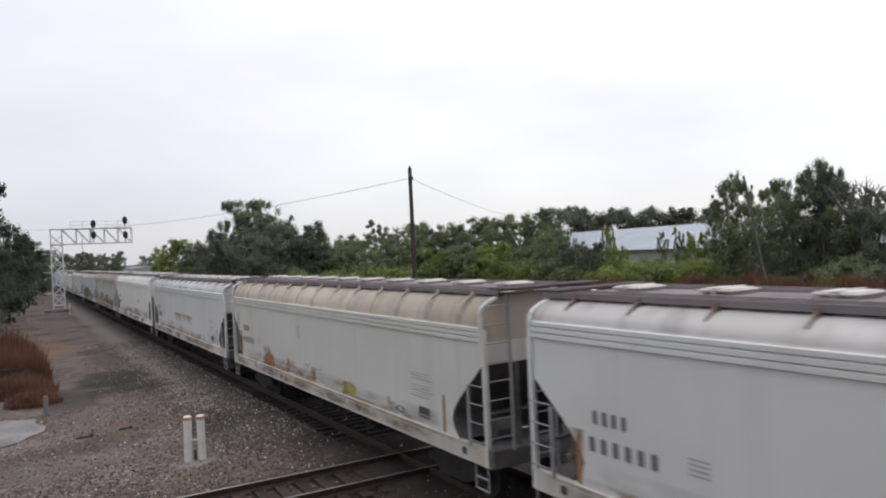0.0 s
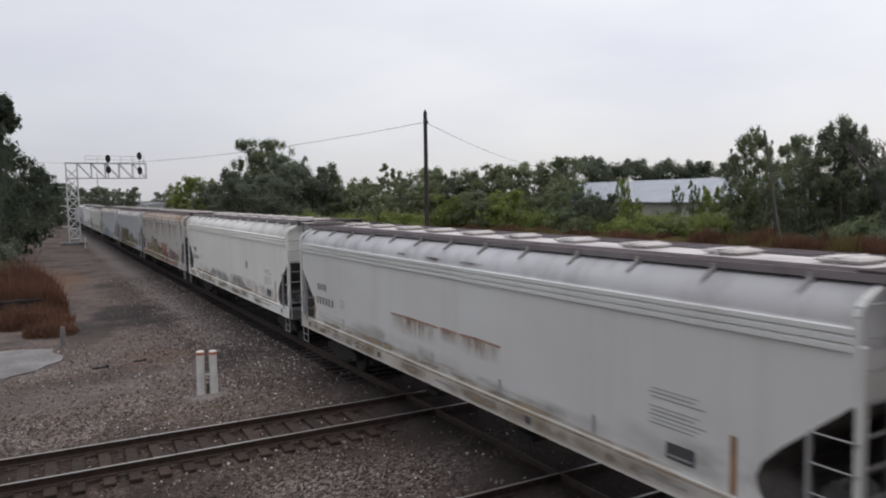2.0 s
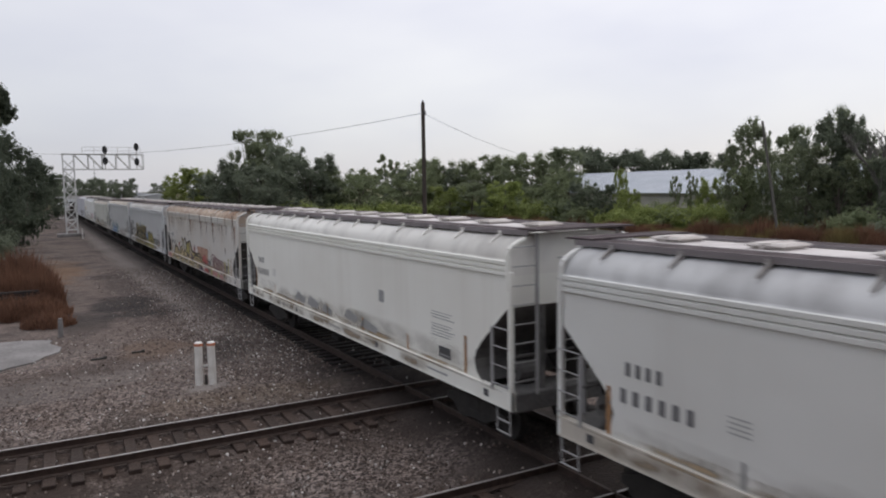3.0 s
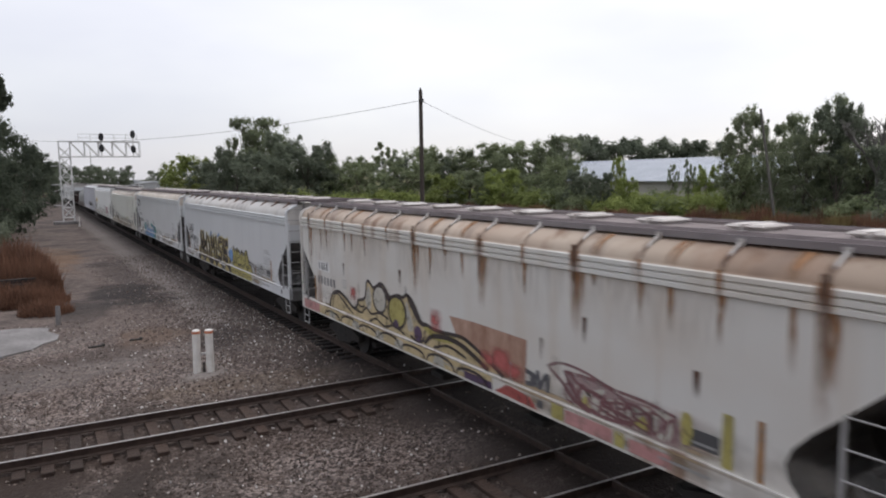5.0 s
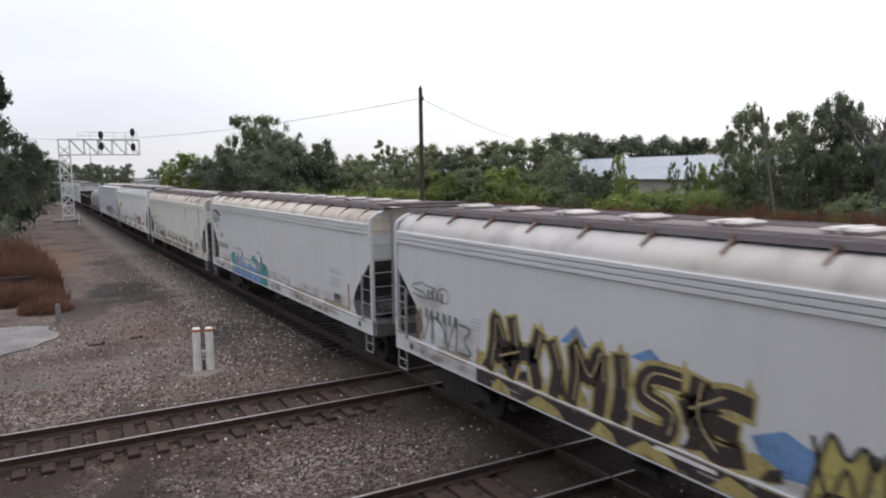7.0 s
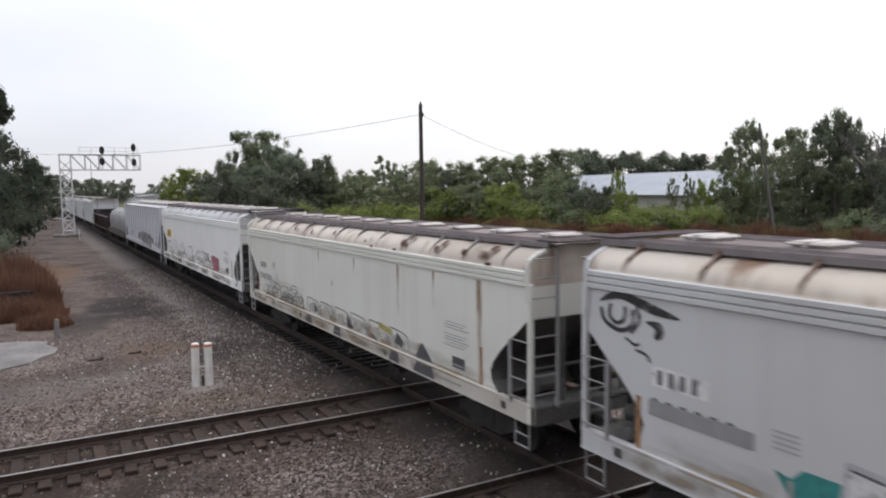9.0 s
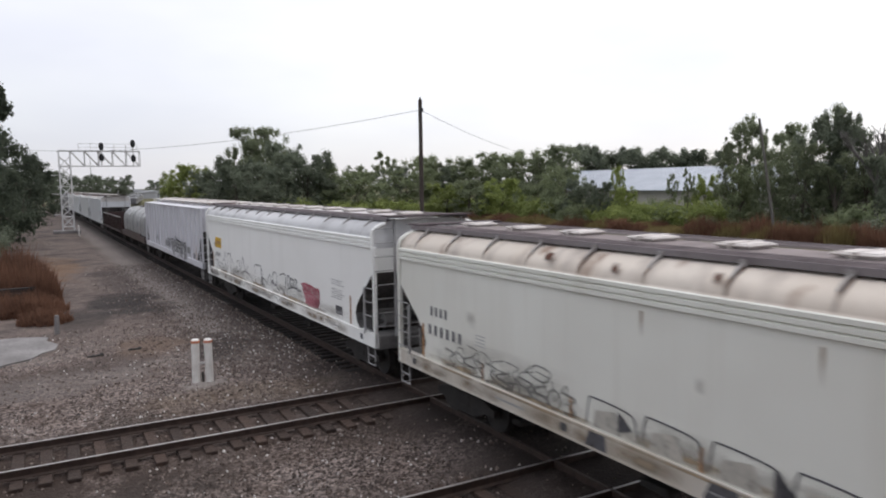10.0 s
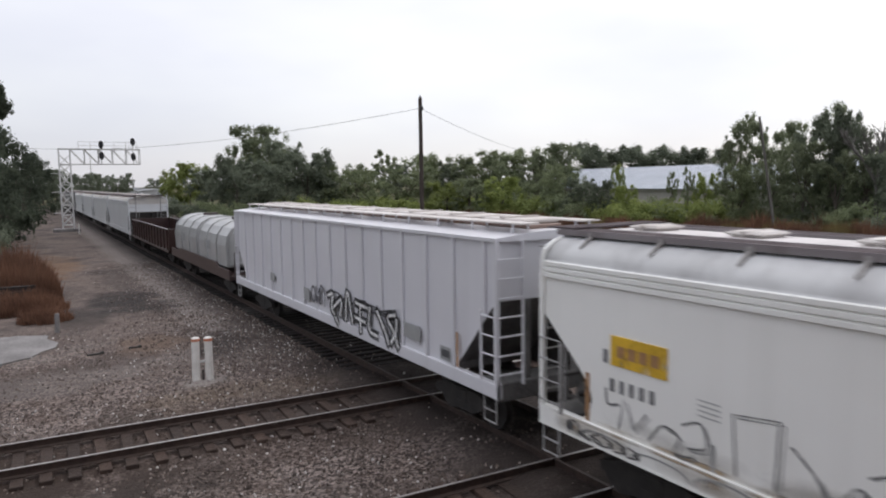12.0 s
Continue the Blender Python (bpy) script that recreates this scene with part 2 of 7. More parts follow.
def ground_material():
    m, n, l, p = nodes_of("gravel_and_dirt_ground")
    geo = n.new("ShaderNodeNewGeometry")
    pos = geo.outputs["Position"]

    def noise_at(scale, detail=6, rough=0.6):
        t = n.new("ShaderNodeTexNoise")
        t.inputs["Scale"].default_value, t.inputs["Detail"].default_value, t.inputs["Roughness"].default_value = scale, detail, rough
        l.new(pos, t.inputs["Vector"])
        return t.outputs[0]

    def rng(src, a, b, c=0.0, d=1.0):
        r = n.new("ShaderNodeMapRange")
        for k, v in zip(("From Min", "From Max", "To Min", "To Max"), (a, b, c, d)):
            r.inputs[k].default_value = v
        l.new(src, r.inputs[0])
        return r.outputs[0]

    def op(kind, a, b):
        x = n.new("ShaderNodeMath")
        x.operation = kind
        for s, v in zip(x.inputs, (a, b)):
            if isinstance(v, float):
                s.default_value = v
            else:
                l.new(v, s)
        return x.outputs[0]

    def mixed(fac, a, b):
        x = n.new("ShaderNodeMix")
        x.data_type = "RGBA"
        l.new(fac, x.inputs["Factor"])
        for sock, v in ((x.inputs[6], a), (x.inputs[7], b)):
            if isinstance(v, tuple):
                sock.default_value = (*v, 1)
            else:
                l.new(v, sock)
        return x.outputs[2]

    sep = n.new("ShaderNodeSeparateXYZ")
    l.new(pos, sep.inputs[0])
    big, mid, fine = noise_at(0.16), noise_at(0.9), noise_at(9.0)
    cell = n.new("ShaderNodeTexVoronoi")
    cell.inputs["Scale"].default_value = 20.0
    l.new(pos, cell.inputs["Vector"])
    stone = n.new("ShaderNodeSeparateColor")
    l.new(cell.outputs["Color"], stone.inputs[0])
    # stones in greys and browns
    gravel = mixed(rng(stone.outputs[0], 0.25, 0.9), (0.024, 0.017, 0.0145), (0.285, 0.232, 0.207))
    gravel = mixed(rng(mid, 0.45, 0.7, 0.0, 0.65), gravel, (0.070, 0.045, 0.033))
    gravel = mixed(rng(big, 0.5, 0.62, 0.0, 0.6), gravel, (0.040, 0.030, 0.024))
    gravel = mixed(rng(big, 0.48, 0.36, 0.0, 0.35), gravel, (0.24, 0.21, 0.195))
    clod = noise_at(3.2, 8, 0.7)
    gravel = mixed(rng(clod, 0.5, 0.68, 0.0, 0.6), gravel, (0.04, 0.031, 0.026))
    dirt = mixed(rng(mid, 0.3, 0.7), (0.098, 0.074, 0.064), (0.176, 0.138, 0.122))
    dirt = mixed(rng(fine, 0.4, 0.75, 0.0, 0.5), dirt, (0.075, 0.055, 0.045))
    dirt = mixed(rng(stone.outputs[0], 0.6, 1.0, 0.0, 0.5), dirt, (0.20, 0.17, 0.15))
    dirt = mixed(rng(stone.outputs[1], 0.6, 1.0, 0.0, 0.45), dirt, (0.055, 0.043, 0.036))
    dark = rng(noise_at(0.23, 7), 0.50, 0.62, 0.0, 0.75)
    dirt = mixed(dark, dirt, (0.03, 0.026, 0.025))
    dirt = mixed(rng(clod, 0.52, 0.66, 0.0, 0.7), dirt, (0.058, 0.043, 0.036))
    dirt = mixed(rng(clod, 0.46, 0.34, 0.0, 0.6), dirt, (0.215, 0.178, 0.162))
    # the worn lane beside the track: x from -3 to 4.5, beyond y = 20
    wob = rng(big, 0.2, 0.8, -1.6, 1.6)
    xx = op("ADD", sep.outputs[0], wob)
    drift = op("MULTIPLY", sep.outputs[1], 0.012)
    xx = op("ADD", op("SUBTRACT", xx, drift), rng(clod, 0.3, 0.7, -0.9, 0.9))
    lane = op("MULTIPLY", rng(xx, 4.6, 3.2), rng(op("ADD", sep.outputs[1], wob), 25.0, 31.0))
    col = mixed(lane, gravel, dirt)
    # oil and coal-dust spills, and russet dirt beside the weeds: middle, half sizes, colour, strength
    wander = noise_at(0.55, 7, 0.65)
    strip = op("MULTIPLY", rng(op("ABSOLUTE", op("SUBTRACT", op("ADD", sep.outputs[0], rng(mid, 0.2, 0.8, -0.5, 0.5)), 6.5), 0.0), 1.5, 0.8), rng(sep.outputs[1], 20.0, 26.0))
    col = mixed(op("MULTIPLY", strip, rng(fine, 0.3, 0.7, 0.25, 0.75)), col, (0.25, 0.222, 0.205))
    for cx, cy, rx, ry, tone, most in ((3.9, 37.0, 1.9, 4.5, (0.024, 0.0205, 0.0195), 0.85), (1.9, 24.5, 1.6, 1.2, (0.05, 0.038, 0.033), 0.5), (-1.5, 22.4, 1.8, 1.0, (0.05, 0.04, 0.035), 0.5), (4.3, 46.0, 1.0, 6.0, (0.036, 0.030, 0.028), 0.4), (5.6, 24.6, 1.1, 2.2, (0.034, 0.028, 0.026), 0.85),
                                       (0.5, 56.0, 2.6, 9.0, (0.16, 0.095, 0.055), 0.7), (3.9, 26.3, 1.3, 1.6, (0.13, 0.088, 0.062), 0.65), (4.8, 18.8, 3.0, 1.0, (0.12, 0.085, 0.05), 0.35),
                                       (1.5, 33.5, 1.2, 3.0, (0.035, 0.028, 0.025), 0.6), (-1.6, 13.6, 4.2, 3.2, (0.032, 0.024, 0.020), 0.92), (4.05, 20.3, 0.7, 0.4, (0.30, 0.275, 0.255), 0.6), (0.8, 22.6, 2.4, 1.4, (0.17, 0.15, 0.14), 0.35)):
        ex = op("DIVIDE", op("SUBTRACT", sep.outputs[0], cx), rx)
        ey = op("DIVIDE", op("SUBTRACT", sep.outputs[1], cy), ry)
        d = op("SQRT", op("ADD", op("MULTIPLY", ex, ex), op("MULTIPLY", ey, ey)), 0.0)
        d = op("ADD", d, rng(wander, 0.3, 0.7, -0.6, 0.6))
        col = mixed(rng(d, 1.15, 0.6, 0.0, most), col, tone)
    # rust dust and shade-brown bed of the crossing lines
    for off in (15.94, 9.6):
        dy = op("ABSOLUTE", op("SUBTRACT", op("ADD", sep.outputs[1], op("MULTIPLY", sep.outputs[0], 0.0248)), off), 0.0)
        bed = op("MULTIPLY", rng(dy, 2.6, 1.0), rng(clod, 0.35, 0.6, 0.45, 0.9))
        col = mixed(bed, col, (0.036, 0.023, 0.017))
    # greasy bed of the busy line, darkened further for the shade under the train
    greasy_shaded = op("MULTIPLY", rng(op("ABSOLUTE", op("SUBTRACT", sep.outputs[0], TRACK_X), 0.0), 2.9, 1.6), rng(mid, 0.25, 0.6, 0.6, 0.95))
    col = mixed(greasy_shaded, col, (0.030, 0.023, 0.020))
    # grass and weeds far from the lines
    weeds = mixed(rng(mid, 0.35, 0.7), (0.05, 0.065, 0.022), (0.15, 0.115, 0.06))
    far = op("MAXIMUM", rng(sep.outputs[0], 42.0, 50.0), rng(op("ADD", sep.outputs[0], wob), -3.0, -6.0))
    far = op("MAXIMUM", far, rng(sep.outputs[1], 190.0, 240.0))
    col = mixed(far, col, weeds)
    l.new(col, p.inputs["Base Color"])
    p.inputs["Roughness"].default_value = 0.92
    p.inputs["Specular IOR Level"].default_value = 0.25
    h = op("ADD", op("MULTIPLY", cell.outputs["Distance"], -0.6), op("MULTIPLY", fine, 0.5))
    bp = n.new("ShaderNodeBump")
    bp.inputs["Strength"].default_value, bp.inputs["Distance"].default_value = 0.8, 0.05
    l.new(h, bp.inputs["Height"])
    l.new(bp.outputs[0], p.inputs["Normal"])
    return m


M_GROUND = ground_material()
GROUND_Z = -0.30


def ground_height(x, y):
    """Shoulders of ballast rise to the ties along the lines; shallow unevenness elsewhere."""
    z = GROUND_Z + 0.05 * noise.noise((x * 0.35, y * 0.35, 0)) + 0.025 * noise.noise((x * 1.7, y * 1.7, 3))
    for d, half in ((abs(x - TRACK_X), 1.45), (abs(x - 14.0), 1.45)):
        z = max(z, -0.25 - max(0.0, d - half) * 0.22 + 0.012 * noise.noise((x * 5, y * 5, 1)))
    for off in (15.94, 9.6):
        d = abs(y - cross_y(off, x))
        z = max(z, -0.255 - max(0.0, d - 1.5) * 0.22 + 0.012 * noise.noise((x * 5, y * 5, 1)))
    # dirt and spilt grain bury the ties where the lines cross
    if y < 20.5:
        buried = min(1.0, max(0.0, (2.3 - abs(x - TRACK_X)) / 0.7)) * min(1.0, max(0.0, (19.6 - y) / 1.6))
        z += buried * max(0.0, -0.135 + 0.02 * noise.noise((x * 2.2, y * 2.2, 5)) - z)
    return z


def build_ground():
    bm = B()
    near = np.linspace(-16, 32, 161), np.linspace(-6, 62, 227)
    xs = np.unique(np.concatenate([[-2500, -900, -300, -120, -60, -30], near[0], [36, 44, 60, 90, 150, 320, 900, 2500]]))
    ys = np.unique(np.concatenate([[-2500, -700, -200, -60, -20], near[1], np.arange(66, 240, 6), [260, 320, 450, 900, 2800]]))
    grid = [[bm.verts.new((x, y, ground_height(x, y) if abs(x) < 300 and abs(y) < 500 else GROUND_Z)) for x in xs] for y in ys]
    for j in range(len(ys) - 1):
        for i in range(len(xs) - 1):
            bm.faces.new((grid[j][i], grid[j][i + 1], grid[j + 1][i + 1], grid[j + 1][i]))
    g = part("ground", bm, M_GROUND, smooth=True)
    tagged(g, "grey ballast, brown dirt and weedy ground", "ground", kind="structure")


build_ground()


def add_shade_wall():
    """An unseen block added behind the viewer to shade near ground and wagons."""
    m = surface("weathered_brick_wall", (0.13, 0.075, 0.055), (0.21, 0.13, 0.10), 0.8, 0.9, 0, 0.3)
    bm = B()
    box(bm, -15.0, 4.5, -13.0, -1.6, -0.6, 9.3, 0.02)
    w = part("wall_south", bm, m)
    tagged(w, "unseen brick-brown wall added to shade the foreground", "wall", kind="structure")


add_shade_wall()


# ================= tracks =================
def rail_mesh(length):
    """A flat-bottomed rail along x, top at z = 0."""
    bm = B()
    prof = [(-0.07, -0.172), (0.07, -0.172), (0.07, -0.16), (0.012, -0.135), (0.012, -0.045), (0.036, -0.034), (0.036, -0.006), (0.03, 0)]
    prof += [(-0.03, 0), (-0.036, -0.006), (-0.036, -0.034), (-0.012, -0.045), (-0.012, -0.135), (-0.07, -0.16)]
    prism(bm, prof, "x", -length / 2, length / 2)
    bm.normal_update()
    for f in bm.faces:
        if f.calc_center_median().z > -0.004 and abs(f.normal.z) > 0.9:
            f.material_index = 1
    return bm


def track(name, label, m, length, ties, gauge=1.53, top=None, wood=None):
    """A line along its own x: two rails, and ties as (first, last) stretches."""
    root = tagged(new(name), label, "railway track", kind="structure")
    root.matrix_world = m
    bm = rail_mesh(length)
    rail = part("rail", bm, [M_RAIL, top or M_RAIL_TOP], root)
    rail.location = (0, gauge / 2, 0)
    clone(rail, pose(0, -gauge / 2, 0))
    bm = B()
    box(bm, -0.115, 0.115, -1.3, 1.3, -0.36, -0.178, 0.012)
    tie = None
    rnd = random.Random(len(name) * 7)
    x = ties[0]
    while x < ties[1]:
        turn = pose(x, rnd.uniform(-0.05, 0.05), rnd.uniform(-0.012, 0.01), 0, 0, rnd.uniform(-1.6, 1.6))
        if tie is None:
            tie = part("tie", bm, wood or M_TIE, root)
            tie.matrix_basis = turn
        else:
            clone(tie, turn)
        x += 0.5 + rnd.uniform(-0.02, 0.02)
    return root


# busy line: dull rail heads and near-black ties carry the train's shade
track("railway_track", "rusty steel rails on near-black ties, darkened for the train's shade", pose(TRACK_X, 60, 0, 0, 0, 90), 400, (-60, 40), top=M_RAIL, wood=M_TIE_DARK)
for off in (15.94, 9.6):
    track("crossing_track", "rusty crossing rails on weathered brown ties", pose(0, off / math.cos(SLANT), 0, 0, 0, math.degrees(SLANT)), 160, (-16, 24))
track("second_track", "rusty parallel rails behind the train", pose(14.0, 60, 0, 0, 0, 90), 400, (-40, 20), top=M_RAIL)


# ================= wagons =================
HL = 9.135   # half length over the corner posts


def hopper_parts(root, hl, mats):
    """A round-shouldered covered hopper, along y, rail top at z = 0."""
    m_body, m_roof = mats["body"], mats["roof"]
    m_ladder = P_LADDER
    e = hl - 0.12
    half = [(e, 3.66), (e, 2.98), (e - 0.42, 2.62), (e - 0.88, 2.22), (e - 1.1, 1.98), (e - 1.18, 1.78), (e - 1.12, 1.58), (e - 0.98, 1.44), (e - 0.9, 1.38)]
    outline = half + [(-y, z) for y, z in half[::-1]]
    bm = B()
    prism(bm, outline, "x", -1.58, 1.58)
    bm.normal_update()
    # sloping faces of the end openings take the darker grey
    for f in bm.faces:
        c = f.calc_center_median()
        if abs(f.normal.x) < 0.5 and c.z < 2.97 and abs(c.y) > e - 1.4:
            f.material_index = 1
    body = part("body", bm, [m_body, M_END_GREY], root)
    prof = [(1.58, 3.66), (1.625, 3.675), (1.625, 3.735), (1.585, 3.75), (1.625, 3.775), (1.625, 3.835), (1.585, 3.85), (1.625, 3.875), (1.625, 3.935), (1.585, 3.95)]
    prof += [(1.578, 3.99), (1.55, 4.055), (1.49, 4.12), (1.40, 4.185), (1.28, 4.245), (1.15, 4.285), (0.95, 4.31), (0.6, 4.325), (0.3, 4.33)]
    prof = prof + [(-x, z) for x, z in prof[::-1]]
    bm = B()
    prism(bm, prof, "y", -e, e)
    bm.normal_update()
    for f in bm.faces:
        if f.calc_center_median().z < 3.96:
            f.material_index = 1
        elif abs(f.normal.y) < 0.5 and len(f.verts) == 4:
            f.smooth = True
    part("roof", bm, [m_roof, m_body], root)
    # running boards with gussets
    for s in (-1, 1):
        bm = B()
        box(bm, s * 0.72, s * 1.2, -hl, hl, 4.378, 4.40)
        board = part("running_board", bm, M_WALK, root, "grimy steel running board")
        for a, b, low in ((1.201, 1.22, 4.312), (0.70, 0.719, 4.365)):
            bm = B()
            box(bm, s * a, s * b, -hl, hl, low, 4.408)
            part("board_edge", bm, P_EDGE, board, "grey steel edge strip")
        first = None
        count = 13
        for i in range(count):
            y = -e + 0.75 + i * (2 * e - 1.5) / (count - 1)
            if first is None:
                bm = B()
                prism(bm, [(s * 1.218, 4.376), (s * 1.235, 4.34), (s * 1.32, 4.275), (s * 1.43, 4.19), (s * 1.475, 4.14), (s * 1.3, 4.2), (s * 0.95, 4.28), (s * 0.85, 4.372)], "y", -0.02, 0.02)
                box(bm, s * 1.222, s * 1.246, -0.045, 0.045, 4.24, 4.372)
                first = part("gusset", bm, mats["gusset"], board)
                first.location = (0, y, 0)
            else:
                clone(first, pose(0, y, 0))
    # trough coaming and its hatches
    bm = B()
    box(bm, -0.42, 0.42, -e + 0.3, e - 0.3, 4.2, 4.385, 0.01)
    part("coaming", bm, mats["coaming"], root, "dusty raised hatch coaming")
    first = None
    for i in range(10):
        y = -e + 1.0 + i * (2 * e - 2.0) / 9
        if first is None:
            bm = B()
            box(bm, -0.32, 0.32, -0.31, 0.31, 4.42, 4.462, 0.016)
            box(bm, -0.27, 0.27, -0.26, 0.26, 4.458, 4.474, 0.006)
            box(bm, -0.26, 0.26, -0.25, 0.25, 4.37, 4.43)
            box(bm, -0.38, 0.38, -0.03, 0.03, 4.47, 4.488, 0.006)
            tube(bm, (-0.36, 0.0, 4.38), (-0.36, 0.0, 4.475), 0.02, 6)
            tube(bm, (0.36, 0.0, 4.38), (0.36, 0.0, 4.475), 0.02, 6)
            first = part("hatch", bm, mats["hatch"], root, "pale boxy roof hatch cover")
            first.location = (0, y, 0)
        else:
            clone(first, pose(0, y, 0))
    # side sills
    for s in (-1, 1):
        bm = B()
        box(bm, s * 1.50, s * 1.615, -hl, hl, 1.06, 1.38, 0.012)
        box(bm, s * 1.50, s * 1.622, -hl, hl, 1.05, 1.085)
        box(bm, s * 1.50, s * 1.622, -hl, hl, 1.36, 1.395)
        part("side_sill", bm, mats["sill"], root)
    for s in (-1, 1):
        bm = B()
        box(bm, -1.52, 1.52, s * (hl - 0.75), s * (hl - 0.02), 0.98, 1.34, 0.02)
        part("end_sill", bm, M_END_GREY, root, "dark grey end sill")
        bm = B()
        box(bm, -1.2, 1.2, s * (hl - 0.35), s * (hl + 0.28), 4.41, 4.44)
        part("end_walkway", bm, M_WALK, root, "grimy steel crossover walkway")
        # arch rim round the end wall
        rim = [(1.6, 3.3), (1.6, 3.97), (1.57, 4.06), (1.49, 4.13), (1.38, 4.19), (1.2, 4.25)]
        for k in (-1, 1):
            bm = B()
            for a, b in zip(rim, rim[1:]):
                tube(bm, (k * a[0], s * (e + 0.02), a[1]), (k * b[0], s * (e + 0.02), b[1]), 0.05, 6)
            part("end_rim", bm, m_body, root)
        # dark plate added so that the end opening isn't see-through
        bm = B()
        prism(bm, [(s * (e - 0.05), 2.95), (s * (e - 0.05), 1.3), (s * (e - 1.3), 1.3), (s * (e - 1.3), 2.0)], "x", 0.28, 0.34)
        part("end_web", bm, M_STEEL_DARK, root, "dark web plate added to close the end opening")
        for k in (-0.75, 0.75):
            bm = B()
            box(bm, k - 0.05, k + 0.05, s * (e - 0.08), s * (e - 0.02), 1.3, 2.98)
            part("end_post", bm, M_END_GREY, root)
        bm = B()
        tube(bm, (-0.5, s * (e - 0.45), 1.62), (-1.1, s * (e - 0.45), 1.62), 0.19, 12)
        tube(bm, (-1.1, s * (e - 0.45), 1.62), (-1.25, s * (e - 0.45), 1.62), 0.05, 8)
        part("brake_cylinder", bm, M_END_GREY, root)
        bm = B()
        tube(bm, (-1.4, s * (e - 0.3), 1.95), (1.4, s * (e - 0.3), 1.95), 0.03, 6)
        part("cross_rod", bm, M_END_GREY, root)
        for k in (-1, 1):
            bm = B()
            box(bm, k * 1.52, k * 1.62, s * (hl - 0.1), s * hl, 1.05, 3.66, 0.015)
            part("corner_post", bm, m_body, root)
            bm = B()
            box(bm, k * 0.98, k * 1.03, s * (hl - 0.02), s * (hl + 0.03), 1.3, 4.36)
            ladder = part("end_ladder", bm, m_ladder, root)
            rung = None
            for i in range(8):
                z = 1.6 + i * 0.36
                if rung is None:
                    bm = B()
                    tube(bm, (k * 1.0, s * (hl + 0.03), 0), (k * 1.58, s * (hl + 0.03), 0), 0.013, 5)
                    rung = part("rung", bm, m_ladder, ladder)
                    rung.location = (0, 0, z)
                else:
                    clone(rung, pose(0, 0, z))
            bm = B()
            box(bm, k * 1.6, k * 1.65, s * (hl - 0.62), s * (hl - 0.57), 1.35, 2.55)
            ladder = part("side_ladder", bm, m_ladder, root)
            rung = None
            for i in range(4):
                z = 1.5 + i * 0.36
                if rung is None:
                    bm = B()
                    tube(bm, (k * 1.64, s * (hl - 0.6), 0), (k * 1.64, s * (hl - 0.03), 0), 0.013, 5)
                    rung = part("rung", bm, m_ladder, ladder)
                    rung.location = (0, 0, z)
                else:
                    clone(rung, pose(0, 0, z))
            bm = B()
            for y in (hl - 0.08, hl - 0.5):
                tube(bm, (k * 1.58, s * y, 1.06), (k * 1.58, s * y, 0.56), 0.018, 5)
            for z in (0.57, 0.8):
                tube(bm, (k * 1.58, s * (hl - 0.08), z), (k * 1.58, s * (hl - 0.5), z), 0.018, 5)
            part("stirrup", bm, P_LADDER, root)
    running_gear(root, hl)
    first = None
    for i in range(4):
        y = (-1.5 + i) * (hl * 0.42)
        if first is None:
            bm = B()
            top = [bm.verts.new(v) for v in ((-1.45, -1.5, 1.39), (1.45, -1.5, 1.39), (1.45, 1.5, 1.39), (-1.45, 1.5, 1.39))]
            low = [bm.verts.new(v) for v in ((-0.5, -0.4, 0.42), (0.5, -0.4, 0.42), (0.5, 0.4, 0.42), (-0.5, 0.4, 0.42))]
            bm.faces.new(top)
            bm.faces.new(low)
            for j in range(4):
                bm.faces.new((top[j], top[(j + 1) % 4], low[(j + 1) % 4], low[j]))
            box(bm, -0.75, 0.75, -0.3, 0.3, 0.3, 0.43, 0.02)
            first = part("outlet_chute", bm, M_STEEL_DARK, root, "dark grimy discharge chute")
            first.location = (0, y, 0)
        else:
            clone(first, pose(0, y, 0))
    return body


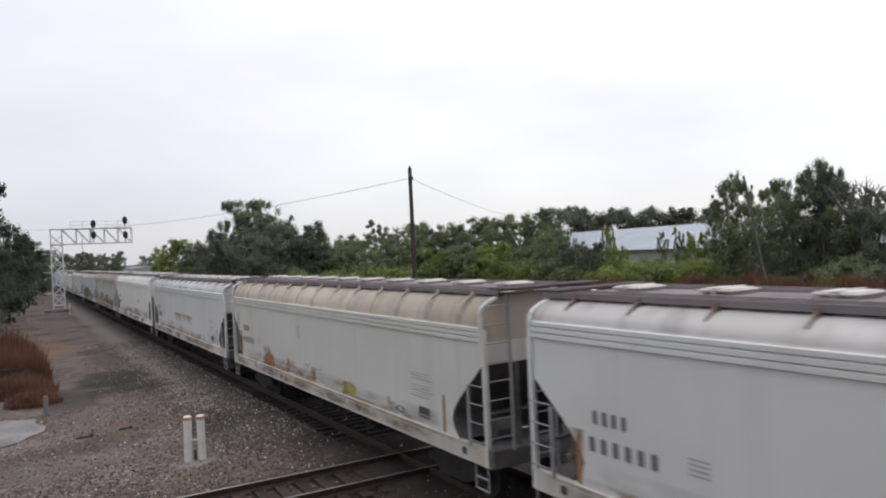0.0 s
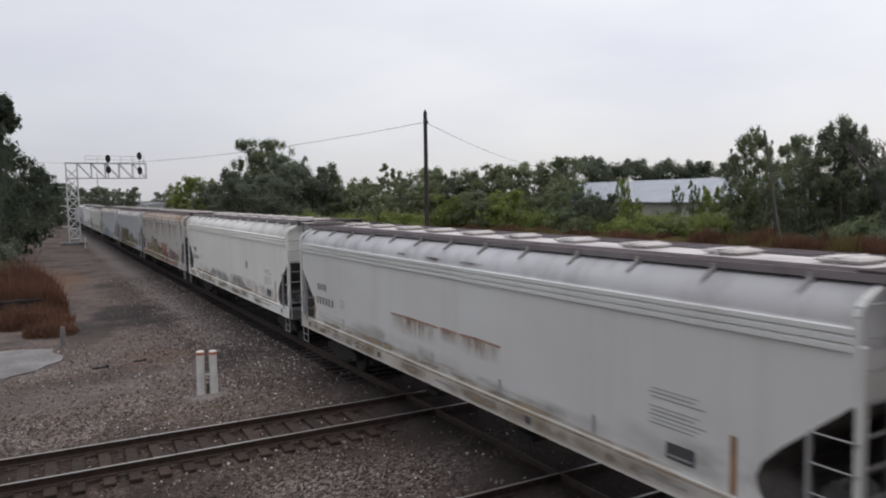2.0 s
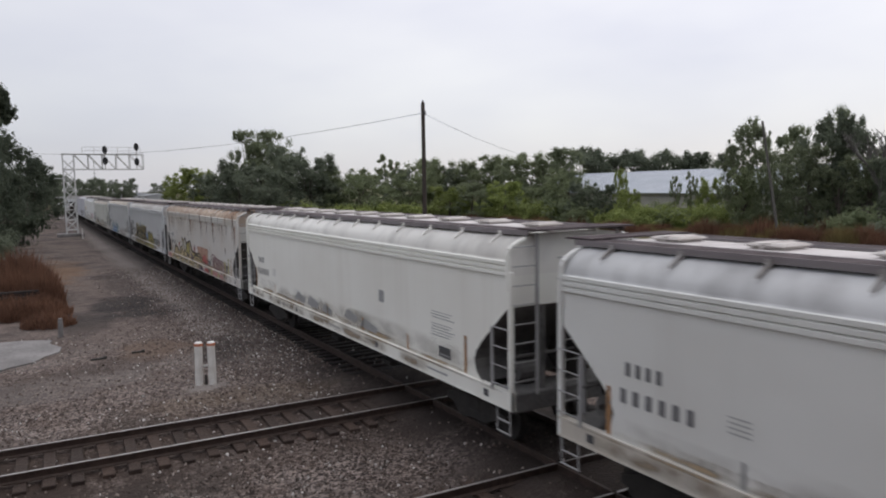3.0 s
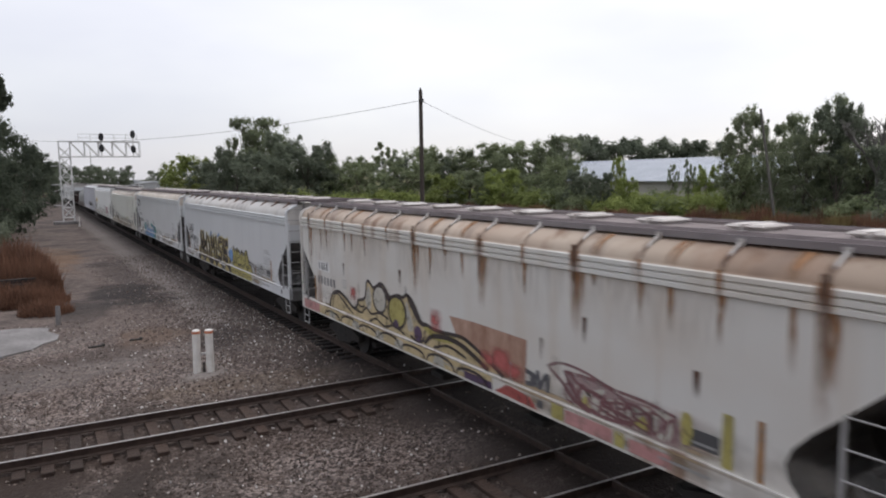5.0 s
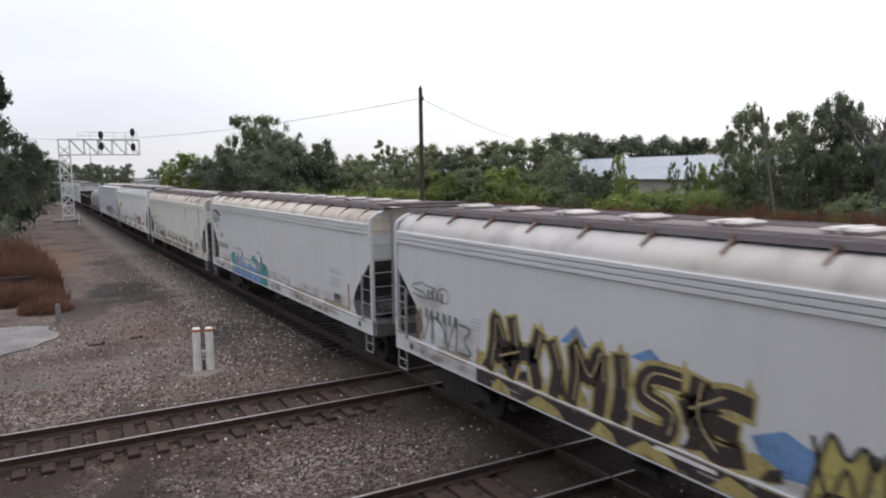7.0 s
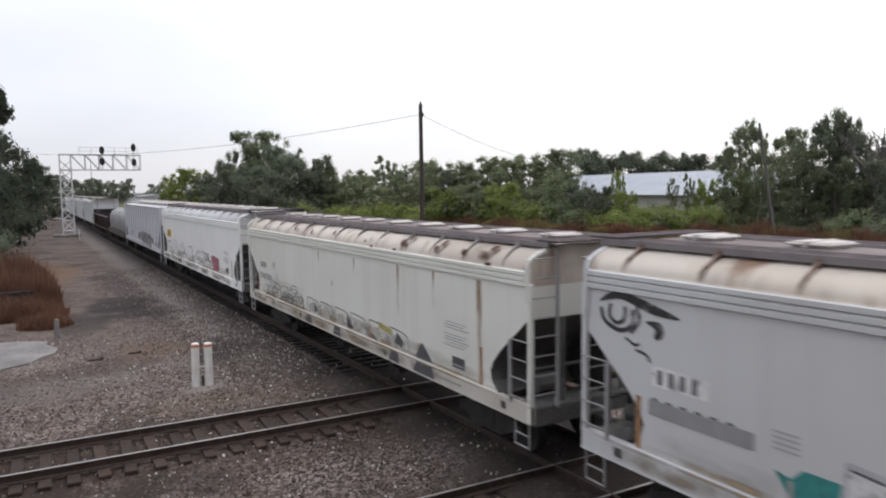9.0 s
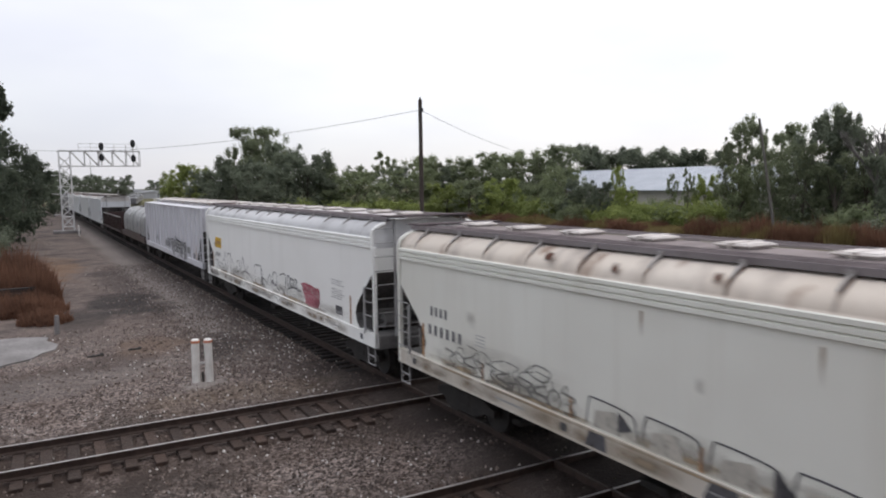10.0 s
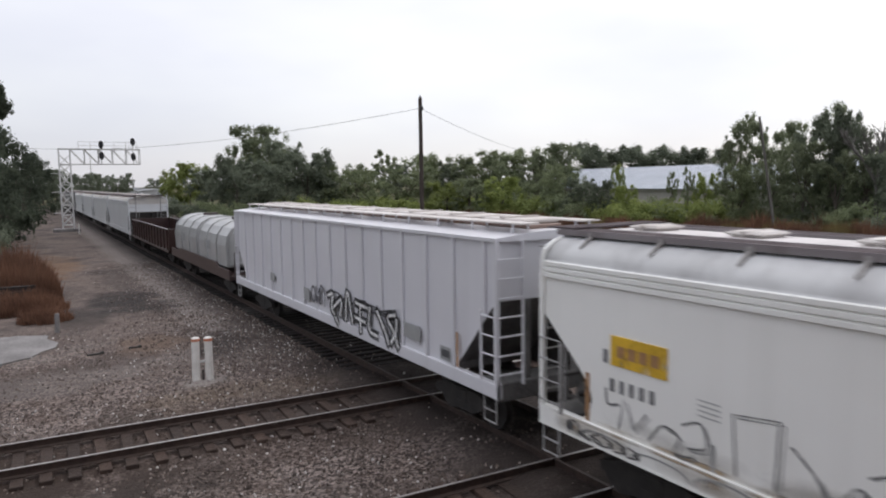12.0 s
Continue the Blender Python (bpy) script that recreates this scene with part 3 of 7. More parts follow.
def running_gear(root, hl):
    bm = B()
    box(bm, -0.16, 0.16, -hl + 0.1, hl - 0.1, 0.75, 1.06)
    part("centre_sill", bm, M_STEEL_DARK, root)
    frame_ob = wheel = coupler = None
    for s in (-1, 1):
        if coupler is None:
            bm = B()
            box(bm, -0.1, 0.1, 0, 0.62, 0.78, 0.98, 0.02)
            box(bm, -0.2, 0.2, 0.5, 0.68, 0.74, 1.02, 0.04)
            coupler = part("coupler", bm, M_STEEL_DARK, root)
            coupler.matrix_basis = pose(0, hl - 0.05, 0)
        else:
            clone(coupler, pose(0, -hl + 0.05, 0, 0, 0, 180))
        if frame_ob is None:
            bm = B()
            for k in (-1, 1):
                prism(bm, [(-1.15, 0.58), (-1.15, 0.42), (-0.75, 0.4), (-0.4, 0.24), (0.4, 0.24), (0.75, 0.4), (1.15, 0.42), (1.15, 0.58), (0.6, 0.72), (-0.6, 0.72)], "x", k * 0.94, k * 1.08)
            box(bm, -1.1, 1.1, -0.22, 0.22, 0.4, 0.7, 0.03)
            frame_ob = part("truck", bm, M_STEEL_DARK, root, "dark grimy wheel truck")
            frame_ob.location = (0, s * (hl - 2.1), 0)
            bogie = frame_ob
        else:
            bogie = clone(frame_ob, pose(0, s * (hl - 2.1), 0))
        for ax in (-0.88, 0.88):
            for k in (-1, 1):
                if wheel is None:
                    bm = B()
                    tube(bm, (-0.06, 0, 0), (0.06, 0, 0), 0.45, 20)
                    tube(bm, (0.05, 0, 0), (0.085, 0, 0), 0.48, 20)
                    tube(bm, (-0.14, 0, 0), (-0.05, 0, 0), 0.1, 10)
                    wheel = part("wheel", bm, M_STEEL_DARK, bogie)
                    wheel.matrix_basis = pose(k * 0.77, ax, 0.46, 0, 0, 0 if k < 0 else 180)
                else:
                    clone(wheel, pose(k * 0.77, ax, 0.46, 0, 0, 0 if k < 0 else 180), bogie)


def ribbed_parts(root, hl, mats):
    """A flat-sided covered hopper with upright ribs."""
    e = hl - 0.1
    half = [(e, 4.12), (e, 2.95), (e - 1.35, 1.5), (e - 1.35, 1.34)]
    bm = B()
    prism(bm, half + [(-y, z) for y, z in half[::-1]], "x", -1.54, 1.54)
    bm.normal_update()
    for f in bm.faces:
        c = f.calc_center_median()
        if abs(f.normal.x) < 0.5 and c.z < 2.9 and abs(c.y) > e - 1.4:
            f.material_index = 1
    part("body", bm, [mats["body"], M_END_GREY], root)
    bm = B()
    prism(bm, [(-1.6, 4.1), (1.6, 4.1), (1.6, 4.17), (0.5, 4.27), (-0.5, 4.27), (-1.6, 4.17)], "y", -hl, hl)
    part("roof", bm, mats["roof"], root)
    for s in (-1, 1):
        first = None
        for i in range(17):
            y = -e + 0.35 + i * (2 * e - 0.7) / 16
            low = 1.36 if abs(y) < e - 1.4 else 1.5 + (abs(y) - e + 1.35) * 1.07
            if first is None or low > 1.4:
                bm = B()
                box(bm, s * 1.53, s * 1.6, -0.05, 0.05, low, 4.1, 0.01)
                rib = part("rib", bm, mats["body"], root)
                rib.location = (0, y, 0)
                if low < 1.4:
                    first = rib
            else:
                clone(first, pose(0, y, 0))
        bm = B()
        box(bm, s * 1.46, s * 1.61, -hl, hl, 1.08, 1.37, 0.012)
        part("side_sill", bm, mats["sill"], root)
        bm = B()
        box(bm, s * 0.55, s * 1.0, -hl, hl, 4.4, 4.43)
        board = part("running_board", bm, mats["hatch"], root, "pale raised running board")
        first = None
        for i in range(14):
            y = -hl + 0.3 + i * (2 * hl - 0.6) / 13
            if first is None:
                bm = B()
                box(bm, s * 0.97, s * 1.0, -0.02, 0.02, 4.2, 4.41)
                box(bm, s * 0.6, s * 0.63, -0.02, 0.02, 4.24, 4.41)
                first = part("stanchion", bm, mats["body"], board)
                first.location = (0, y, 0)
            else:
                clone(first, pose(0, y, 0))
    bm = B()
    box(bm, -0.42, 0.42, -e + 0.4, e - 0.4, 4.27, 4.36, 0.02)
    part("trough", bm, mats["gusset"], root, "rusty brown roof trough")
    first = None
    for i in range(9):
        y = -e + 1.3 + i * (2 * e - 2.6) / 8
        if first is None:
            bm = B()
            box(bm, -0.46, 0.46, -0.75, 0.75, 4.36, 4.46, 0.03)
            box(bm, -0.5, 0.5, -0.04, 0.04, 4.46, 4.5)
            first = part("hatch", bm, mats["hatch"], root, "pale roof hatch cover")
            first.location = (0, y, 0)
        else:
            clone(first, pose(0, y, 0))
    for s in (-1, 1):
        bm = B()
        box(bm, -1.5, 1.5, s * (hl - 0.7), s * (hl - 0.02), 1.0, 1.36, 0.02)
        part("end_sill", bm, M_END_GREY, root, "dark grey end sill")
        # dark plate added here too, closing the end opening
        bm = B()
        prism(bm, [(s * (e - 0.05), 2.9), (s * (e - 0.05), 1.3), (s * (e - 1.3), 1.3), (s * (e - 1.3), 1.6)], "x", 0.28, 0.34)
        part("end_web", bm, M_STEEL_DARK, root, "dark web plate added to close the end opening")
        for k in (-0.75, 0.75):
            bm = B()
            box(bm, k - 0.05, k + 0.05, s * (e - 0.08), s * (e - 0.02), 1.3, 2.98)
            part("end_post", bm, M_END_GREY, root)
        for k in (-1, 1):
            bm = B()
            box(bm, k * 1.5, k * 1.6, s * (hl - 0.1), s * hl, 1.06, 4.1, 0.012)
            part("corner_post", bm, mats["body"], root)
            for nm, n in (("end_ladder", 7), ("side_ladder", 4)):
                bm = B()
                if nm == "end_ladder":
                    box(bm, k * 0.96, k * 1.0, s * (hl - 0.02), s * (hl + 0.04), 1.3, 4.1)
                else:
                    box(bm, k * 1.58, k * 1.62, s * (hl - 0.55), s * (hl - 0.5), 1.35, 2.75)
                ladder = part(nm, bm, mats["body"], root)
                rung = None
                for i in range(n):
                    z = 1.55 + i * 0.37
                    if rung is None:
                        bm = B()
                        if nm == "end_ladder":
                            tube(bm, (k * 0.98, s * (hl + 0.04), 0), (k * 1.56, s * (hl + 0.04), 0), 0.018, 5)
                        else:
                            tube(bm, (k * 1.61, s * (hl - 0.53), 0), (k * 1.61, s * (hl - 0.04), 0), 0.018, 5)
                        rung = part("rung", bm, mats["body"], ladder)
                        rung.location = (0, 0, z)
                    else:
                        clone(rung, pose(0, 0, z))
            bm = B()
            for y in (hl - 0.08, hl - 0.5):
                tube(bm, (k * 1.55, s * y, 1.08), (k * 1.55, s * y, 0.56), 0.018, 5)
            for z in (0.57, 0.8):
                tube(bm, (k * 1.55, s * (hl - 0.08), z), (k * 1.55, s * (hl - 0.5), z), 0.018, 5)
            part("stirrup", bm, P_LADDER, root)
    running_gear(root, hl)


def coil_parts(root, hl, m_hood, m_frame):
    bm = B()
    box(bm, -1.5, 1.5, -hl, hl, 1.0, 1.22, 0.02)
    for s in (-1, 1):
        prism(bm, [(-hl, 1.0), (hl, 1.0), (hl, 1.45), (hl - 2.2, 1.45), (hl - 2.6, 1.62), (-hl + 2.6, 1.62), (-hl + 2.2, 1.45), (-hl, 1.45)], "x", s * 1.5, s * 1.58)
    part("frame", bm, m_frame, root, "dull maroon steel wagon frame")
    span = (2 * hl - 1.4) / 2
    hood = None
    for c in (-span / 2 - 0.03, span / 2 + 0.03):
        if hood is None:
            bm = B()
            prof = [(1.42, 1.5), (1.45, 2.45), (1.36, 2.9), (1.12, 3.25), (0.75, 3.46), (0.3, 3.54)]
            prof += [(-x, z) for x, z in prof[::-1]]
            prism(bm, prof, "y", -span / 2 + 0.06, span / 2 - 0.06)
            bmesh.ops.bevel(bm, geom=[ed for ed in bm.edges if abs(ed.verts[0].co.y - ed.verts[1].co.y) < 0.01], offset=0.1, segments=2, affect="EDGES")
            hood = part("coil_hood", bm, m_hood, root, "weathered silver coil hood")
            hood.location = (0, c, 0)
            home = hood
        else:
            home = clone(hood, pose(0, c, 0))
        for y in (-span / 2 + 0.25, -span / 6, span / 6, span / 2 - 0.25):
            bm = B()
            outer = [(u * 1.03, w + 0.03) for u, w in prof]
            prism(bm, outer + [(u * 0.98, w - 0.02) for u, w in prof[::-1]], "x", -0.045, 0.045)
            bmesh.ops.rotate(bm, verts=bm.verts, cent=(0, 0, 0), matrix=Matrix.Rotation(radians(90), 3, "Z"))
            bmesh.ops.translate(bm, verts=bm.verts, vec=(0, y, 0))
            part("hoop", bm, m_hood, home)
        bm = B()
        box(bm, -0.4, 0.4, -0.12, 0.12, 3.53, 3.66, 0.03)
        part("lifting_lug", bm, m_frame, home)
    for s in (-1, 1):
        bm = B()
        for x in (-1.3, 0, 1.3):
            tube(bm, (x, s * (hl - 0.1), 1.2), (x, s * (hl - 0.1), 2.2), 0.025, 5)
        tube(bm, (-1.3, s * (hl - 0.1), 2.2), (1.3, s * (hl - 0.1), 2.2), 0.025, 5)
        part("end_rail", bm, m_frame, root)
    running_gear(root, hl)


def gondola_parts(root, hl, m):
    bm = B()
    box(bm, -1.5, 1.5, -hl, hl, 1.0, 1.15)
    part("floor_plate", bm, m, root)
    for s in (-1, 1):
        bm = B()
        box(bm, s * 1.44, s * 1.5, -hl, hl, 1.0, 2.45)
        box(bm, s * 1.42, s * 1.58, -hl, hl, 2.4, 2.5, 0.015)
        box(bm, s * 1.44, s * 1.56, -hl, hl, 0.98, 1.14, 0.015)
        wall = part("side_wall", bm, m, root)
        first = None
        for i in range(14):
            y = -hl + 0.5 + i * (2 * hl - 1) / 13
            if first is None:
                bm = B()
                box(bm, s * 1.49, s * 1.57, -0.06, 0.06, 1.12, 2.42, 0.01)
                first = part("stake", bm, m, wall)
                first.location = (0, y, 0)
            else:
                clone(first, pose(0, y, 0))
        bm = B()
        box(bm, -1.45, 1.45, s * (hl - 0.08), s * hl, 1.0, 2.5, 0.01)
        part("end_wall", bm, m, root)
    running_gear(root, hl)


# paints
P_WHITE = paint("dusty_white_grey_paint", (0.76, 0.77, 0.74), (0.57, 0.56, 0.52), 0.36)
P_WHITE_DUST = paint("pink_dusted_white_paint", (0.68, 0.685, 0.63), (0.54, 0.51, 0.45), 0.42)
P_GREY = paint("weathered_light_grey_paint", (0.655, 0.67, 0.67), (0.52, 0.52, 0.51), 0.36)
P_CREAM = paint("chalky_cream_paint", (0.79, 0.80, 0.735), (0.63, 0.615, 0.545), 0.38)
P_CHALK = paint("chalky_ivory_paint", (0.86, 0.86, 0.80), (0.72, 0.70, 0.63), 0.35, rough=0.45)
P_RUSTY = paint("rust_streaked_beige_paint", (0.665, 0.66, 0.63), (0.55, 0.48, 0.40), 0.5, 0.15)
P_BLUE = paint("blue_grey_paint", (0.64, 0.655, 0.665), (0.51, 0.52, 0.525), 0.36)
P_BROWN = paint("brown_grimy_paint", (0.22, 0.18, 0.16), (0.12, 0.09, 0.07), 0.6, 0.2)
P_DARK = paint("dark_grimy_grey_paint", (0.12, 0.12, 0.125), (0.06, 0.058, 0.055), 0.6)
P_LAV = paint("clean_pale_grey_paint", (0.66, 0.66, 0.69), (0.52, 0.52, 0.54), 0.32)
P_BRIGHT = paint("clean_white_paint", (0.87, 0.875, 0.845), (0.74, 0.74, 0.70), 0.3, rough=0.4, sheen=0.5)
P_HATCH = paint("chalky_hatch_paint", (0.66, 0.63, 0.60), (0.42, 0.37, 0.34), 0.6, rough=0.6)
P_SHOULDER = paint("dusty_roof_paint", (0.62, 0.605, 0.575), (0.44, 0.40, 0.36), 0.5, soot=(0.17, 0.15, 0.145))
P_SHOULDER_RUST = paint("rusty_roof_paint", (0.53, 0.44, 0.35), (0.34, 0.22, 0.15), 0.7, 0.3, soot=(0.14, 0.10, 0.085))
P_SHOULDER_PINK = paint("pinkish_dusted_roof_paint", (0.68, 0.62, 0.54), (0.53, 0.44, 0.35), 0.45, 0.05, soot=(0.2, 0.16, 0.145))
P_SHOULDER_TAN = paint("tan_dusted_roof_paint", (0.57, 0.505, 0.41), (0.42, 0.345, 0.26), 0.5, soot=(0.2, 0.16, 0.13))
P_SHOULDER_WHITE = paint("pale_roof_paint", (0.62, 0.625, 0.625), (0.44, 0.44, 0.44), 0.4, soot=(0.24, 0.235, 0.235))
P_SHOULDER_IVORY = paint("ivory_roof_paint", (0.80, 0.79, 0.74), (0.64, 0.62, 0.57), 0.4, soot=(0.40, 0.385, 0.36))
P_COAMING = paint("sooty_coaming_paint", (0.25, 0.215, 0.21), (0.14, 0.115, 0.112), 0.6, rough=0.75, sheen=0.15, soot=(0.09, 0.075, 0.075))
P_COAMING_PALE = paint("dusty_coaming_paint", (0.60, 0.57, 0.56), (0.46, 0.42, 0.40), 0.6, soot=(0.16, 0.14, 0.14))
P_GUSSET_GREY = paint("grey_gusset_paint", (0.34, 0.33, 0.32), (0.2, 0.18, 0.165), 0.6, rough=0.6)
P_MAROON = paint("dull_maroon_paint", (0.06, 0.04, 0.038), (0.04, 0.03, 0.027), 0.6)
P_OXIDE = paint("red_oxide_paint", (0.04, 0.019, 0.017), (0.028, 0.018, 0.016), 0.6)
P_SILVER = paint("silver_hood_paint", (0.40, 0.405, 0.40), (0.22, 0.22, 0.21), 0.7)
P_SILL = paint("dusty_sill_paint", (0.60, 0.575, 0.52), (0.44, 0.385, 0.30), 0.6, rough=0.6)
P_GUSSET = paint("rusty_gusset_paint", (0.22, 0.15, 0.12), (0.12, 0.065, 0.045), 0.6, 0.2)

P_EDGE = paint("grimy_edge_paint", (0.24, 0.22, 0.225), (0.14, 0.12, 0.12), 0.6, rough=0.7, sheen=0.2)
P_LADDER = paint("grimy_ladder_paint", (0.36, 0.36, 0.36), (0.24, 0.23, 0.22), 0.6, rough=0.6)

DEFAULT = {"body": P_WHITE, "roof": P_SHOULDER, "sill": P_WHITE, "hatch": P_HATCH, "gusset": P_GUSSET, "coaming": P_COAMING}
LENGTH, FIRST = 19.602, 10.441


def dressed(root, mats):
    """Give a copied wagon its own paints."""
    for ob in root.children_recursive:
        kind = ob.name.split(".")[0]
        key = {"body": "body", "end_rim": "body", "corner_post": "body", 
               "roof": "roof", "side_sill": "sill", "hatch": "hatch", "gusset": "gusset", "coaming": "coaming"}.get(kind)
        if key and key in mats:
            ob.material_slots[0].link = "OBJECT"
            ob.material_slots[0].material = mats[key]
        if kind == "roof" and len(ob.material_slots) > 1:
            ob.material_slots[1].link = "OBJECT"
            ob.material_slots[1].material = mats["body"]


DROPS = {1: 0.24, 2: 0.10, 3: 0.09, 5: 0.07, 7: 0.06, 8: 0.05}    # wagons whose fluted band sits lower


def lowered(z, drop):
    """Height of a point of the band or shoulder on a wagon with a taller shoulder."""
    if z <= 3.99:
        return z - drop
    return 3.99 - drop + (z - 3.99) * (0.295 + drop) / 0.295 if z < 4.285 else z


def taller_shoulder(car, drop):
    for ob in car.children:
        if ob.name.split(".")[0] == "roof":
            ob.data = ob.data.copy()
            for v in ob.data.vertices:
                v.co.z = lowered(v.co.z, drop)
                v.co.y *= 1.0007


WAGONS = []    # (thing, y of its middle at the start)
hopper = thing("hopper_wagon", "dusty white covered hopper wagon", "railway wagon", "wagons of the freight train")
hopper_parts(hopper, HL, DEFAULT)
LOOKS = [
    ("pink-dusted white covered hopper wagon with round shoulders", dict(body=P_WHITE, roof=P_SHOULDER, sill=P_SILL)),
    ("dusty white covered hopper wagon, pinkish grime along its roof", dict(body=P_WHITE_DUST, roof=P_SHOULDER_TAN, sill=P_SILL, gusset=P_SHOULDER_TAN)),
    ("white-grey covered hopper wagon with a long rust streak", dict(body=P_WHITE, roof=P_SHOULDER_WHITE, sill=P_SILL, gusset=P_GUSSET_GREY, coaming=P_COAMING_PALE)),
    ("chalky cream covered hopper wagon with grey patches", dict(body=P_CHALK, roof=P_SHOULDER_IVORY, sill=P_CHALK, gusset=P_SHOULDER_IVORY, coaming=P_COAMING_PALE)),
    ("rust-streaked beige covered hopper wagon with yellow graffiti", dict(body=P_RUSTY, roof=P_SHOULDER_RUST, sill=P_RUSTY, gusset=P_SHOULDER)),
    ("blue-grey covered hopper wagon with black and yellow graffiti", dict(body=P_BLUE, roof=P_SHOULDER, sill=P_BLUE)),
    ("blue-grey covered hopper wagon with turquoise graffiti", dict(body=P_GREY, roof=P_SHOULDER_PINK, sill=P_GREY)),
    ("cream covered hopper wagon with rusty roof spots and black graffiti", dict(body=P_CREAM, roof=P_SHOULDER_PINK, sill=P_SILL, gusset=P_GUSSET_GREY)),
    ("clean white covered hopper wagon with a yellow name board", dict(body=P_BRIGHT, roof=P_SHOULDER_WHITE, sill=P_BRIGHT, gusset=P_GUSSET_GREY, coaming=P_COAMING_PALE)),
]
cars = {}
for k, (label, mats) in enumerate(LOOKS):
    if k == 0:
        car = hopper
        tagged(car, label)
    elif k == 8:
        car = thing("hopper_wagon", label, "railway wagon", "wagons of the freight train")
        hopper_parts(car, HL + 0.56, DEFAULT)
    else:
        car = copy_thing(hopper, Matrix())
        tagged(car, label)
    if k in DROPS:
        taller_shoulder(car, DROPS[k])
    dressed(car, mats)
    if k in (2, 7):
        car.scale = (1, 1, 0.98 if k == 2 else 0.966)
    cars[k] = car
    WAGONS.append((car, FIRST + (k - 0.5) * LENGTH + (0.56 if k == 8 else 0)))
GAP8, GAP9, GAP10, GAP11 = 168.38, 189.1, 204.8, 223.9
car = thing("hopper_wagon", "pale grey ribbed hopper wagon with black graffiti", "railway wagon", "wagons of the freight train")
ribbed_parts(car, (GAP9 - GAP8) / 2 - 0.65, dict(body=P_LAV, roof=P_LAV, sill=P_LAV, hatch=P_HATCH, gusset=P_GUSSET))
cars[9] = car
WAGONS.append((car, (GAP8 + GAP9) / 2))
car = thing("coil_wagon", "coil wagon with two weathered silver hoods", "railway wagon", "wagons of the freight train")
coil_parts(car, (GAP10 - GAP9) / 2 - 0.65, P_SILVER, P_MAROON)
cars[10] = car
WAGONS.append((car, (GAP9 + GAP10) / 2))
car = thing("gondola_wagon", "red oxide open gondola wagon", "railway wagon", "wagons of the freight train")
gondola_parts(car, (GAP11 - GAP10) / 2 - 0.65, P_OXIDE)
cars[11] = car
WAGONS.append((car, (GAP10 + GAP11) / 2))
TAIL = [P_BLUE, P_GREY, P_BLUE, P_BLUE, P_DARK, P_DARK, P_BROWN, P_DARK]
for k, p in enumerate(TAIL):
    car = copy_thing(hopper, Matrix())
    words = {P_GREY: "light grey", P_WHITE: "dusty white", P_BLUE: "blue-grey", P_DARK: "dark grimy grey", P_BROWN: "brown"}[p]
    tagged(car, words + " covered hopper wagon far down the train")
    dressed(car, dict(body=p, roof=P_SHOULDER if p not in (P_DARK, P_BROWN) else p, sill=p))
    cars[12 + k] = car
    WAGONS.append((car, GAP11 + LENGTH * (k + 0.5)))


